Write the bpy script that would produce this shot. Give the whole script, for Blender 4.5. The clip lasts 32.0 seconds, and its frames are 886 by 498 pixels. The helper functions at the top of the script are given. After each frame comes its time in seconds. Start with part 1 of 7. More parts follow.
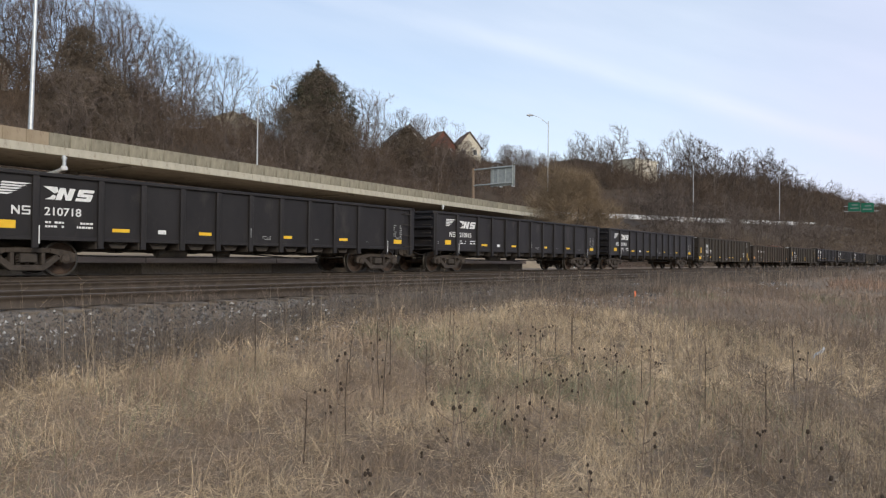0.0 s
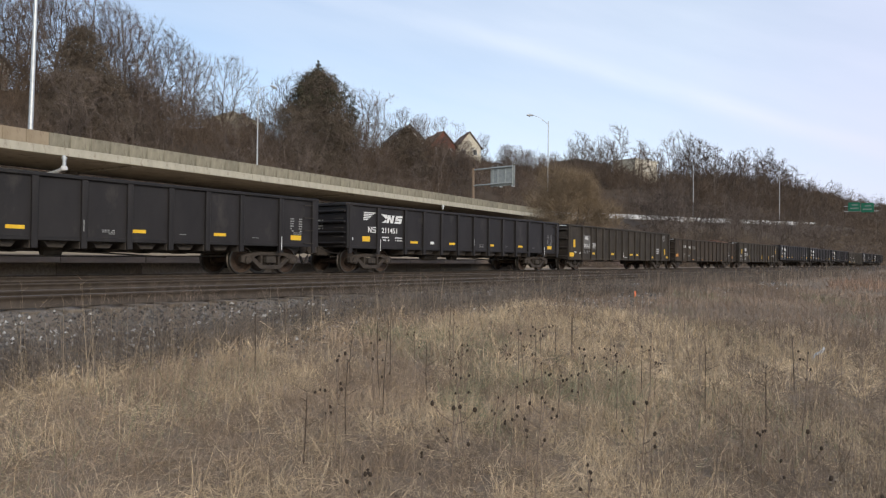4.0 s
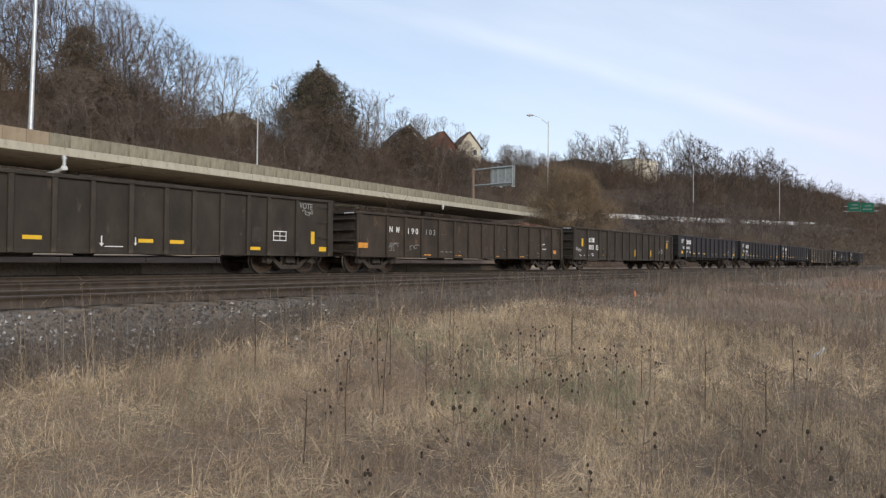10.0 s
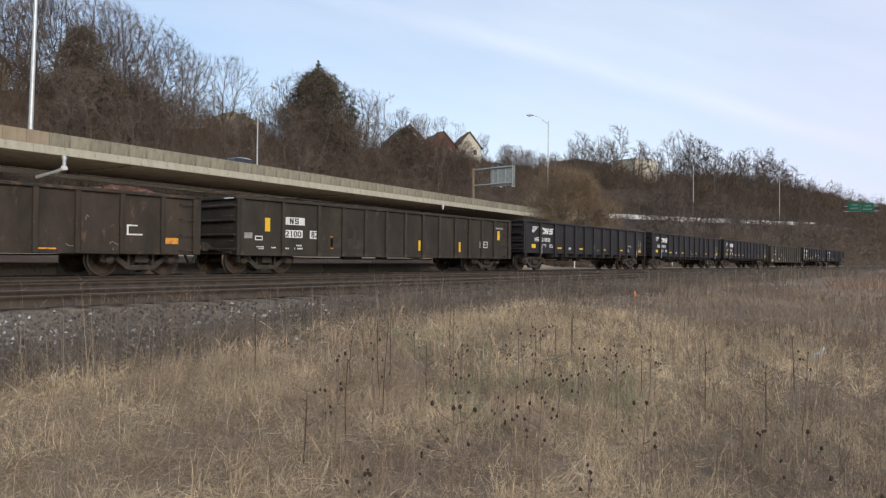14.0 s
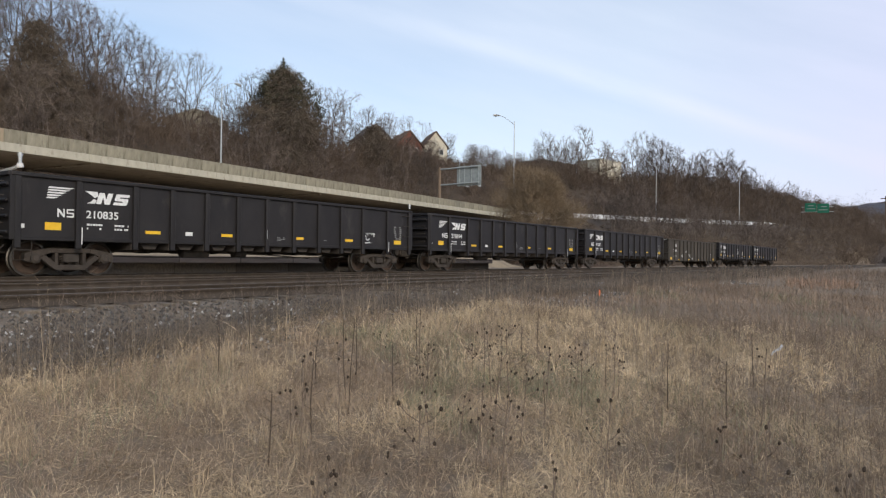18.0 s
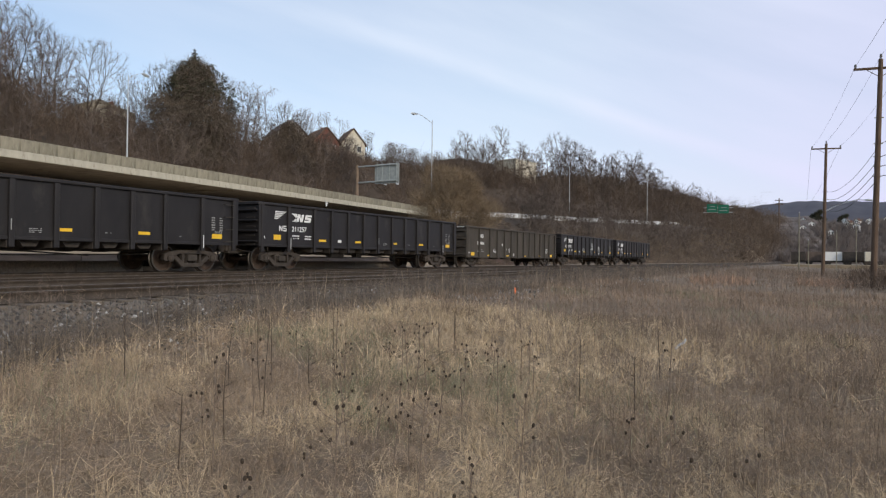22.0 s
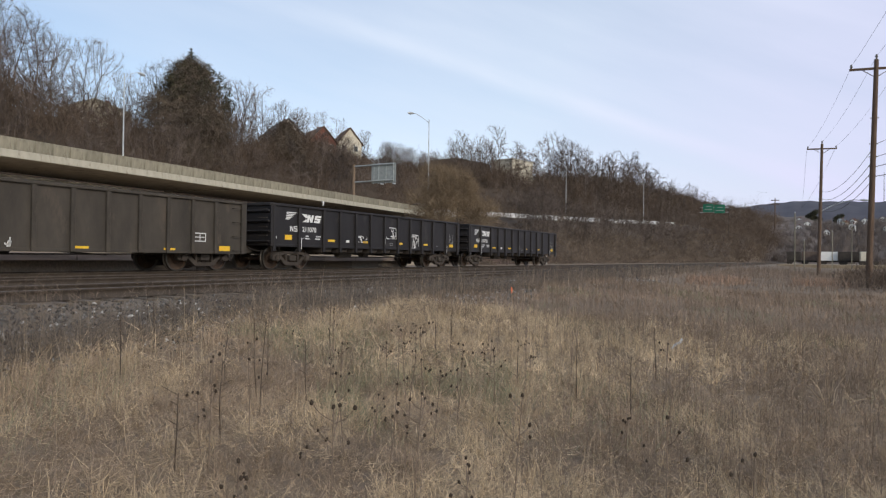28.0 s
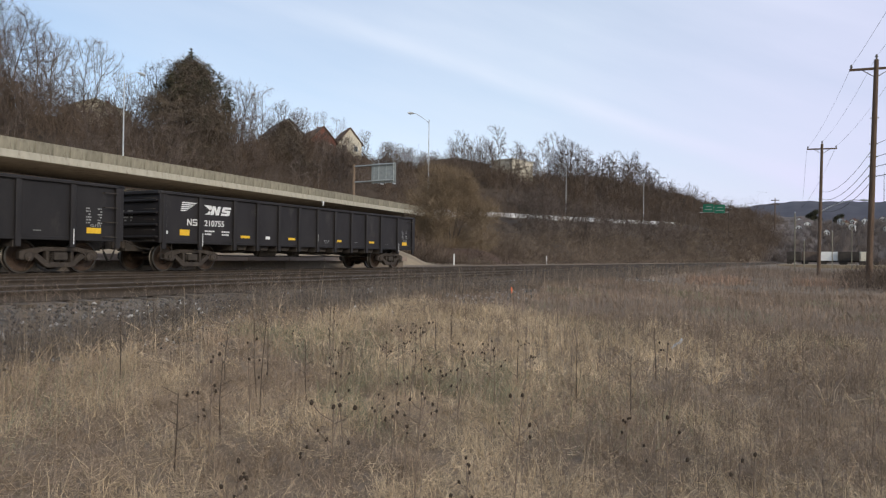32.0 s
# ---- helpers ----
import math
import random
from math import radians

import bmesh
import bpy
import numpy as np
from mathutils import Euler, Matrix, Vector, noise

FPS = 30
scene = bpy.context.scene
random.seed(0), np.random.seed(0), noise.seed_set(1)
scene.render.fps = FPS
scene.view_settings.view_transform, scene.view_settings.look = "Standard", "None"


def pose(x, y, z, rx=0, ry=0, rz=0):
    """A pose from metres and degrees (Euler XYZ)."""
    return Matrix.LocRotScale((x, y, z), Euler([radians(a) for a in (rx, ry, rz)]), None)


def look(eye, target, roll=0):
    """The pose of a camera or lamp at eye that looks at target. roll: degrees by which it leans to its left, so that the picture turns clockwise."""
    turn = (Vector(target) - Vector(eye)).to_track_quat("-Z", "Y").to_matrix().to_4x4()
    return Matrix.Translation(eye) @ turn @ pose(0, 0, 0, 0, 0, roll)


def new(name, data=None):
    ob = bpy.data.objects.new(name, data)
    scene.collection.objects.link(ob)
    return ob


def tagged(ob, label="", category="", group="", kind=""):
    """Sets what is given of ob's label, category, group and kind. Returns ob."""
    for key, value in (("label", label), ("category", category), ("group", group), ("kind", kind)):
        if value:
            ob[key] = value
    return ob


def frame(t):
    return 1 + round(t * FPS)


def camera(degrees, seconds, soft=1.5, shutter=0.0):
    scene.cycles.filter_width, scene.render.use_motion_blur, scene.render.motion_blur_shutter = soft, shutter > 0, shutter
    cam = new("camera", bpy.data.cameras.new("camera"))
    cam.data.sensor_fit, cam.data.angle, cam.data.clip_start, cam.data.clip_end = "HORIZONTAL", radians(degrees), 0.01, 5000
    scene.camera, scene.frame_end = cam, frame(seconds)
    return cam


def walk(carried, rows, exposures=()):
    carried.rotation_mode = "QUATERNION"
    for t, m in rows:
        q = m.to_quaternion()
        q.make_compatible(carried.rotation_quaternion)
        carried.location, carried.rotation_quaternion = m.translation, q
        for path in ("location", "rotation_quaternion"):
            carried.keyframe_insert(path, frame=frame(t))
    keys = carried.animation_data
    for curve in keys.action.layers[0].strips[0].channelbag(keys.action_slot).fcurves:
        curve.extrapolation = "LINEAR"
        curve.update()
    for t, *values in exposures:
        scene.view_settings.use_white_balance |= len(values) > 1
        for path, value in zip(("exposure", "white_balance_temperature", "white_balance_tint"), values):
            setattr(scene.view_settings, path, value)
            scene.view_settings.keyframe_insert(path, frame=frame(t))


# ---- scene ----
# x runs along the tracks, y away from the viewer, z = 0 at the top of the rails
EYE = (0.0, 0.0, 0.57)


def aim(az, tilt, roll):
    return pose(*EYE, 90 + tilt, 0, az - 90) @ pose(0, 0, 0, 0, 0, roll)


cam = camera(63.9, 32.0, soft=1.25)
PAN = [(0.0, 37.267, 0.776, 0.668), (8.0, 37.267, 0.776, 0.668), (16.5, 37.267, 0.776, 0.668), (17.0, 37.164, 0.785, 0.675),
       (17.5, 36.124, 0.780, 0.665), (18.0, 34.562, 0.765, 0.648), (18.5, 33.095, 0.738, 0.638), (19.0, 31.853, 0.720, 0.642),
       (19.5, 30.575, 0.705, 0.660), (20.0, 29.482, 0.692, 0.675), (20.5, 28.954, 0.688, 0.660), (21.0, 28.483, 0.686, 0.665),
       (21.5, 28.246, 0.688, 0.652), (22.0, 27.940, 0.690, 0.651), (22.5, 27.786, 0.682, 0.655), (23.0, 27.672, 0.668, 0.672),
       (23.5, 27.671, 0.662, 0.685), (28.0, 27.670, 0.660, 0.695), (32.0, 27.670, 0.660, 0.700)]
walk(cam, [(t, aim(a, b, c)) for t, a, b, c in PAN], exposures=[(0.0, 0.03), (16.5, 0.03), (23.0, -0.06), (32.0, -0.06)])

# ---------------------------------------------------------------- sky and sun
SUN_AZ, SUN_EL = -115.0, 24.0       # where the sun stands, from +x, degrees
world = bpy.data.worlds.new("sky")
scene.world = world
world.use_nodes = True
wn, wl = world.node_tree.nodes, world.node_tree.links
wn.clear()
w_out = wn.new("ShaderNodeOutputWorld")
w_bg = wn.new("ShaderNodeBackground")
w_sky = wn.new("ShaderNodeTexSky")
w_sky.sky_type = "NISHITA"
w_sky.sun_disc = False
w_sky.sun_elevation = radians(SUN_EL)
w_sky.sun_rotation = radians(90 - SUN_AZ)
w_sky.air_density, w_sky.dust_density, w_sky.ozone_density = 1.0, 0.6, 1.5
w_co = wn.new("ShaderNodeTexCoord")
def w_dot(v):
    d = wn.new("ShaderNodeVectorMath")
    d.operation = "DOT_PRODUCT"
    d.inputs[1].default_value = v
    wl.new(w_co.outputs["Generated"], d.inputs[0])
    return d.outputs["Value"]


w_map = wn.new("ShaderNodeCombineXYZ")
wl.new(w_dot((0.9, -1.2, -0.4)), w_map.inputs["X"])       # along the streaks
wl.new(w_dot((0.66, 3.04, -7.4)), w_map.inputs["Y"])      # across them
w_noise = wn.new("ShaderNodeTexNoise")
w_noise.inputs["Scale"].default_value = 1.6
w_noise.inputs["Detail"].default_value = 6.0
w_ramp = wn.new("ShaderNodeValToRGB")
w_ramp.color_ramp.elements[0].position, w_ramp.color_ramp.elements[0].color = 0.36, (0.42, 0.42, 0.42, 1)
w_ramp.color_ramp.elements[1].position, w_ramp.color_ramp.elements[1].color = 0.78, (0.66, 0.66, 0.66, 1)
w_mix = wn.new("ShaderNodeMix")
w_mix.data_type = "RGBA"
w_low = wn.new("ShaderNodeMapRange")         # lavender haze down the valley
w_low.inputs["From Min"].default_value, w_low.inputs["From Max"].default_value = 0.74, 0.97
wl.new(w_dot((0.95, -0.3, -0.1)), w_low.inputs["Value"])
w_haze = wn.new("ShaderNodeMix")
w_haze.data_type = "RGBA"
w_haze.inputs[6].default_value = (5.42, 5.98, 6.98, 1)
w_haze.inputs[7].default_value = (5.05, 5.05, 6.65, 1)
wl.new(w_low.outputs["Result"], w_haze.inputs[0])
wl.new(w_haze.outputs[2], w_mix.inputs[7])
wl.new(w_map.outputs["Vector"], w_noise.inputs["Vector"])
wl.new(w_noise.outputs["Fac"], w_ramp.inputs["Fac"])
w_side = wn.new("ShaderNodeMapRange")        # haze thickens down the valley
w_side.inputs["From Min"].default_value, w_side.inputs["From Max"].default_value = 0.2, 1.0
w_side.inputs["To Min"].default_value, w_side.inputs["To Max"].default_value = -0.16, 0.34
wl.new(w_dot((0.95, -0.3, -0.1)), w_side.inputs["Value"])
w_add = wn.new("ShaderNodeMath")
w_add.use_clamp = True
wl.new(w_ramp.outputs["Color"], w_add.inputs[0])
wl.new(w_side.outputs["Result"], w_add.inputs[1])
w_off = wn.new("ShaderNodeMath")             # one long thin cloud
w_off.operation = "ADD"
w_off.inputs[1].default_value = 0.05
wl.new(w_map.inputs["Y"].links[0].from_socket, w_off.inputs[0])
w_abs = wn.new("ShaderNodeMath")
w_abs.operation = "ABSOLUTE"
wl.new(w_off.outputs["Value"], w_abs.inputs[0])
w_band = wn.new("ShaderNodeMapRange")
w_band.interpolation_type = "SMOOTHSTEP"
w_band.inputs["From Min"].default_value, w_band.inputs["From Max"].default_value = 0.0, 0.17
w_band.inputs["To Min"].default_value, w_band.inputs["To Max"].default_value = 0.27, 0.0
wl.new(w_abs.outputs["Value"], w_band.inputs["Value"])
w_thin = wn.new("ShaderNodeMath")
w_thin.operation = "MULTIPLY"
wl.new(w_band.outputs["Result"], w_thin.inputs[0])
wl.new(w_noise.outputs["Fac"], w_thin.inputs[1])
w_sum = wn.new("ShaderNodeMath")
w_sum.use_clamp = True
wl.new(w_add.outputs["Value"], w_sum.inputs[0])
wl.new(w_thin.outputs["Value"], w_sum.inputs[1])
wl.new(w_sum.outputs["Value"], w_mix.inputs[0])
wl.new(w_sky.outputs["Color"], w_mix.inputs[6])
wl.new(w_mix.outputs[2], w_bg.inputs["Color"])
w_bg.inputs["Strength"].default_value = 0.155
wl.new(w_bg.outputs["Background"], w_out.inputs["Surface"])

sun = new("sun", bpy.data.lights.new("sun", "SUN"))
sun.data.energy, sun.data.angle, sun.data.color = 2.0, radians(14), (1.0, 0.90, 0.76)
sun.matrix_world = look((math.cos(radians(SUN_AZ)) * 100, math.sin(radians(SUN_AZ)) * 100, math.tan(radians(SUN_EL)) * 100), (0, 0, 0))


# ---------------------------------------------------------------- materials
def material(name, base, base2=None, scale=3.0, rough=0.8, metal=0.0, bump=0.0, bump_scale=40.0, island=0.0, spots=None, stretch=(1, 1, 1), random_ob=0.0, detail=5.0, spec=0.3):
    """A surface whose colour wanders between two tones, with fine relief, optional spots (colour, scale, amount) and variation per piece."""
    m = bpy.data.materials.new(name)
    m.use_nodes = True
    n, l = m.node_tree.nodes, m.node_tree.links
    b = n["Principled BSDF"]
    b.inputs["Roughness"].default_value = rough
    b.inputs["Metallic"].default_value = metal
    b.inputs["Specular IOR Level"].default_value = spec
    co = n.new("ShaderNodeTexCoord")
    mp = n.new("ShaderNodeMapping")
    mp.inputs["Scale"].default_value = stretch
    l.new(co.outputs["Object"], mp.inputs["Vector"])
    no = n.new("ShaderNodeTexNoise")
    no.inputs["Scale"].default_value = scale
    no.inputs["Detail"].default_value = detail
    no.inputs["Roughness"].default_value = 0.65
    l.new(mp.outputs["Vector"], no.inputs["Vector"])
    ramp = n.new("ShaderNodeValToRGB")
    ramp.color_ramp.elements[0].position, ramp.color_ramp.elements[1].position = 0.33, 0.67
    ramp.color_ramp.elements[0].color = (*base, 1)
    ramp.color_ramp.elements[1].color = (*(base2 or base), 1)
    l.new(no.outputs["Fac"], ramp.inputs["Fac"])
    last = ramp.outputs["Color"]
    if spots:
        col, sc, amount = spots
        no2 = n.new("ShaderNodeTexNoise")
        no2.inputs["Scale"].default_value = sc
        no2.inputs["Detail"].default_value = 8.0
        no2.inputs["Roughness"].default_value = 0.7
        l.new(mp.outputs["Vector"], no2.inputs["Vector"])
        r2 = n.new("ShaderNodeValToRGB")
        r2.color_ramp.elements[0].position, r2.color_ramp.elements[1].position = 0.62 - amount * 0.25, 0.72 - amount * 0.15
        l.new(no2.outputs["Fac"], r2.inputs["Fac"])
        mx = n.new("ShaderNodeMix")
        mx.data_type = "RGBA"
        mx.inputs[7].default_value = (*col, 1)
        l.new(r2.outputs["Color"], mx.inputs[0])
        l.new(last, mx.inputs[6])
        last = mx.outputs[2]
    for kind, amount in (("island", island), ("object", random_ob)):
        if amount:
            if kind == "island":
                src = n.new("ShaderNodeNewGeometry").outputs["Random Per Island"]
            else:
                src = n.new("ShaderNodeObjectInfo").outputs["Random"]
            mr = n.new("ShaderNodeMapRange")
            mr.inputs["To Min"].default_value, mr.inputs["To Max"].default_value = 1 - amount, 1 + amount
            l.new(src, mr.inputs["Value"])
            hs = n.new("ShaderNodeHueSaturation")
            l.new(mr.outputs["Result"], hs.inputs["Value"])
            l.new(last, hs.inputs["Color"])
            last = hs.outputs["Color"]
    l.new(last, b.inputs["Base Color"])
    if bump:
        nb = n.new("ShaderNodeTexNoise")
        nb.inputs["Scale"].default_value = bump_scale
        nb.inputs["Detail"].default_value = 6.0
        l.new(mp.outputs["Vector"], nb.inputs["Vector"])
        bp = n.new("ShaderNodeBump")
        bp.inputs["Strength"].default_value = bump
        bp.inputs["Distance"].default_value = 0.03
        l.new(nb.outputs["Fac"], bp.inputs["Height"])
        l.new(bp.outputs["Normal"], b.inputs["Normal"])
    return m


M_EARTH = material("earth", (0.155, 0.117, 0.084), (0.245, 0.188, 0.134), 0.6, 0.95, bump=0.6, bump_scale=9, spots=((0.24, 0.19, 0.12), 2.5, 0.3))
M_BALLAST = material("ballast", (0.140, 0.114, 0.090), (0.220, 0.182, 0.146), 1.1, 0.95, bump=1.0, bump_scale=22, spots=((0.19, 0.175, 0.16), 18.0, 0.15))
M_STONE = material("ballast_stone", (0.070, 0.063, 0.056), (0.185, 0.170, 0.153), 1.5, 0.9, island=0.75)
M_PALESTONE = material("pale_stone", (0.36, 0.35, 0.33), (0.60, 0.59, 0.56), 3.0, 0.85, island=0.3)
M_RAIL = material("rail_steel", (0.045, 0.035, 0.027), (0.078, 0.060, 0.046), 4.0, 0.7, 0.2, bump=0.2)
M_RAILTOP = material("rail_top_steel", (0.13, 0.115, 0.10), (0.20, 0.18, 0.16), 3.0, 0.45, 0.7)
M_TIE = material("tie_wood", (0.120, 0.097, 0.075), (0.205, 0.168, 0.132), 3.0, 0.9, bump=0.5, random_ob=0.35, stretch=(4, 1, 4))
M_CONCRETE = material("concrete", (0.185, 0.170, 0.126), (0.315, 0.288, 0.222), 1.1, 0.9, bump=0.3, bump_scale=14, spots=((0.125, 0.115, 0.085), 2.6, 0.42), stretch=(1, 1, 0.35), random_ob=0.13)
M_CONCRETE_BROWN = material("rust_stained_concrete", (0.235, 0.182, 0.122), (0.325, 0.265, 0.19), 0.9, 0.9, bump=0.3, bump_scale=14, spots=((0.17, 0.12, 0.08), 2.2, 0.25), stretch=(1, 1, 0.35), random_ob=0.08)
M_CONCRETE_PALE = material("pale_concrete", (0.36, 0.335, 0.275), (0.48, 0.45, 0.37), 1.0, 0.9, bump=0.2, bump_scale=14, spots=((0.24, 0.21, 0.17), 2.3, 0.3), stretch=(1, 1, 0.4))
M_CONCRETE_DARK = material("weathered_concrete", (0.34, 0.305, 0.26), (0.45, 0.41, 0.35), 0.7, 0.9, bump=0.2, bump_scale=10, spots=((0.19, 0.17, 0.15), 1.2, 0.3))
M_WALL_WHITE = material("whitewashed_barrier", (0.50, 0.50, 0.50), (0.66, 0.66, 0.66), 0.5, 0.8, spots=((0.4, 0.38, 0.35), 0.8, 0.3))
M_ASPHALT = material("asphalt", (0.045, 0.045, 0.047), (0.065, 0.064, 0.063), 1.0, 0.9)
M_GALV = material("galvanised_steel", (0.42, 0.44, 0.45), (0.55, 0.57, 0.58), 3.0, 0.45, 0.6)
M_SIGNBACK = material("aluminium_sign_back", (0.30, 0.325, 0.315), (0.40, 0.425, 0.415), 2.0, 0.5, 0.3)
M_POSTBROWN = material("weathering_steel", (0.16, 0.115, 0.08), (0.22, 0.16, 0.115), 2.0, 0.8)
M_POLE = material("creosoted_pole_wood", (0.085, 0.058, 0.042), (0.15, 0.10, 0.07), 2.0, 0.9, bump=0.5, bump_scale=30, stretch=(6, 6, 0.6))
M_WIRE = material("wire", (0.03, 0.03, 0.032), None, 1.0, 0.6)
M_INSUL = material("insulator", (0.12, 0.11, 0.10), None, 1.0, 0.3)
M_BLACK = material("black_car_paint", (0.0145, 0.0126, 0.0133), (0.0240, 0.0212, 0.0214), 1.3, 0.55, bump=0.06, bump_scale=5, spots=((0.042, 0.037, 0.034), 1.1, 0.15), stretch=(1, 1, 0.5), random_ob=0.12)
M_UNDER = material("underframe_grime", (0.032, 0.027, 0.024), (0.062, 0.052, 0.044), 3.0, 0.85, bump=0.2)
M_TRUCK = material("cast_truck_steel", (0.032, 0.026, 0.022), (0.066, 0.053, 0.044), 4.0, 0.8, bump=0.3)
M_WHEEL = material("wheel_steel", (0.040, 0.027, 0.020), (0.085, 0.056, 0.040), 3.0, 0.7, 0.2)
M_TREAD = material("worn_wheel_tread", (0.075, 0.066, 0.058), (0.13, 0.115, 0.10), 4.0, 0.45, 0.8)
M_BROWN = material("brown_car_paint", (0.026, 0.0215, 0.017), (0.052, 0.042, 0.033), 1.5, 0.75, bump=0.35, bump_scale=5, spots=((0.085, 0.066, 0.052), 2.2, 0.08), stretch=(1, 1, 0.5), random_ob=0.1)
M_RUST = material("rusty_car_paint", (0.028, 0.0235, 0.0195), (0.062, 0.046, 0.035), 1.3, 0.85, bump=0.5, bump_scale=5, spots=((0.120, 0.078, 0.052), 2.8, 0.22), stretch=(1, 1, 0.5), random_ob=0.1)
M_GREYBROWN = material("faded_brown_car_paint", (0.036, 0.031, 0.026), (0.066, 0.056, 0.046), 1.1, 0.8, bump=0.2, bump_scale=8, spots=((0.085, 0.068, 0.054), 1.6, 0.2), stretch=(1, 1, 0.4), random_ob=0.1)
M_RUSTSTREAK = material("rust_streak", (0.11, 0.066, 0.040), (0.16, 0.10, 0.065), 5.0, 0.9)
M_WHITE = material("white_stencil_paint", (0.62, 0.62, 0.61), (0.78, 0.78, 0.77), 6.0, 0.6, spots=((0.40, 0.39, 0.38), 9.0, 0.2))
M_GREYMARK = material("faded_stencil_paint", (0.20, 0.20, 0.20), (0.34, 0.34, 0.33), 9.0, 0.7)
M_PATCH = material("grey_paint_patch", (0.11, 0.105, 0.10), (0.15, 0.145, 0.14), 2.0, 0.7)
M_YELLOW = material("yellow_reflector", (0.68, 0.40, 0.02), (0.78, 0.49, 0.04), 5.0, 0.45)
M_ORANGE = material("faded_orange_reflector", (0.60, 0.25, 0.03), (0.70, 0.32, 0.06), 5.0, 0.55, spots=((0.2, 0.11, 0.06), 7.0, 0.3))
M_STRAW = material("dry_grass", (0.40, 0.308, 0.202), (0.69, 0.54, 0.362), 0.55, 0.85, island=0.46, detail=3.0, spec=0.2)
M_BROWNGRASS = material("brown_dead_grass", (0.215, 0.160, 0.114), (0.40, 0.302, 0.212), 0.8, 0.85, island=0.46, detail=3.0, spec=0.2)
M_FARSTRAW = material("far_dry_grass", (0.275, 0.200, 0.146), (0.43, 0.322, 0.235), 0.35, 0.9, island=0.18, detail=3.0, spec=0.2)
M_FARGRASS = material("far_dead_grass", (0.185, 0.135, 0.099), (0.37, 0.275, 0.200), 0.35, 0.9, island=0.22, detail=3.0, spec=0.2)
M_WEED = material("dry_weed", (0.135, 0.102, 0.079), (0.25, 0.190, 0.146), 0.5, 0.9, island=0.4, detail=3.0, spec=0.2)
M_VERGE = material("grey_dead_twigs", (0.122, 0.097, 0.076), (0.222, 0.178, 0.140), 1.2, 0.9, island=0.6, detail=3.0, spec=0.2)
M_REED = material("pale_straw_stem", (0.36, 0.275, 0.18), (0.50, 0.39, 0.26), 2.0, 0.8, island=0.25)
M_TAN = material("russet_grass", (0.285, 0.185, 0.128), (0.39, 0.265, 0.19), 1.0, 0.85, island=0.3)
M_DARKSTEM = material("dark_dead_stem", (0.055, 0.040, 0.030), (0.10, 0.075, 0.056), 6.0, 0.9)
M_HEAD = material("dark_seed_head", (0.035, 0.025, 0.018), (0.065, 0.047, 0.033), 8.0, 0.9)
M_GREENGRASS = material("green_grass_tuft", (0.165, 0.172, 0.098), (0.275, 0.272, 0.170), 1.0, 0.8, island=0.3)
M_BARK = material("bark", (0.060, 0.047, 0.039), (0.165, 0.133, 0.108), 0.9, 0.95, random_ob=0.45, bump=0.4, bump_scale=12)
M_TWIG = material("bare_twig", (0.102, 0.079, 0.066), (0.180, 0.141, 0.118), 0.4, 0.95, island=0.35, random_ob=0.3)
M_TWIGDARK = material("dark_bare_twig", (0.058, 0.046, 0.040), (0.112, 0.089, 0.077), 0.4, 0.95, island=0.3)
M_BARKPALE = material("pale_bark", (0.13, 0.108, 0.090), (0.25, 0.212, 0.176), 1.2, 0.95, island=0.3)
M_BRUSH = material("brush_twig", (0.072, 0.053, 0.040), (0.168, 0.124, 0.093), 0.16, 0.95, island=0.28)
M_BANK = material("bank_twig", (0.100, 0.076, 0.058), (0.215, 0.166, 0.125), 0.3, 0.95, island=0.32)
M_VINE = material("vine_twig", (0.098, 0.077, 0.059), (0.165, 0.131, 0.101), 0.35, 0.95, island=0.4)
M_WILLOW = material("willow_twig", (0.168, 0.124, 0.080), (0.262, 0.195, 0.128), 0.6, 0.9, island=0.3)
M_PINE = material("evergreen_leaf", (0.046, 0.046, 0.029), (0.090, 0.086, 0.054), 0.8, 0.85, island=0.4)
M_HILLSOIL = material("leaf_litter", (0.050, 0.037, 0.027), (0.090, 0.067, 0.049), 0.25, 0.95, bump=0.8, bump_scale=3)
M_WALLCREAM = material("cream_siding", (0.55, 0.50, 0.40), (0.62, 0.58, 0.48), 1.0, 0.8)
M_WALLWHITE = material("white_siding", (0.70, 0.70, 0.68), (0.78, 0.77, 0.75), 1.0, 0.8)
M_WALLRED = material("red_brick_wall", (0.15, 0.060, 0.046), (0.21, 0.085, 0.062), 2.0, 0.9)
M_WALLBROWN = material("brown_wall", (0.10, 0.075, 0.06), (0.15, 0.11, 0.09), 1.0, 0.9)
M_ROOFBROWN = material("brown_shingle", (0.11, 0.065, 0.045), (0.16, 0.10, 0.07), 2.0, 0.9, bump=0.3)
M_ROOFGREY = material("grey_shingle", (0.10, 0.10, 0.105), (0.15, 0.15, 0.155), 2.0, 0.9, bump=0.3)
M_GLASS = material("window_glass", (0.02, 0.025, 0.03), None, 1.0, 0.08, spec=0.6)
M_GREENSIGN = material("green_road_sign", (0.01, 0.11, 0.065), (0.015, 0.14, 0.085), 1.0, 0.5)
M_CONE = material("orange_flag", (0.85, 0.16, 0.04), (0.9, 0.22, 0.06), 3.0, 0.6)
# blue-grey distance haze mixed into the colour, for far hill and mast
M_FARHILL = material("haze_tinted_wood", (0.068, 0.068, 0.086), (0.094, 0.092, 0.110), 0.012, 0.95)
M_TANSLOPE = material("tan_grass_slope", (0.20, 0.155, 0.105), (0.32, 0.255, 0.175), 0.5, 0.95, bump=0.15, bump_scale=8)
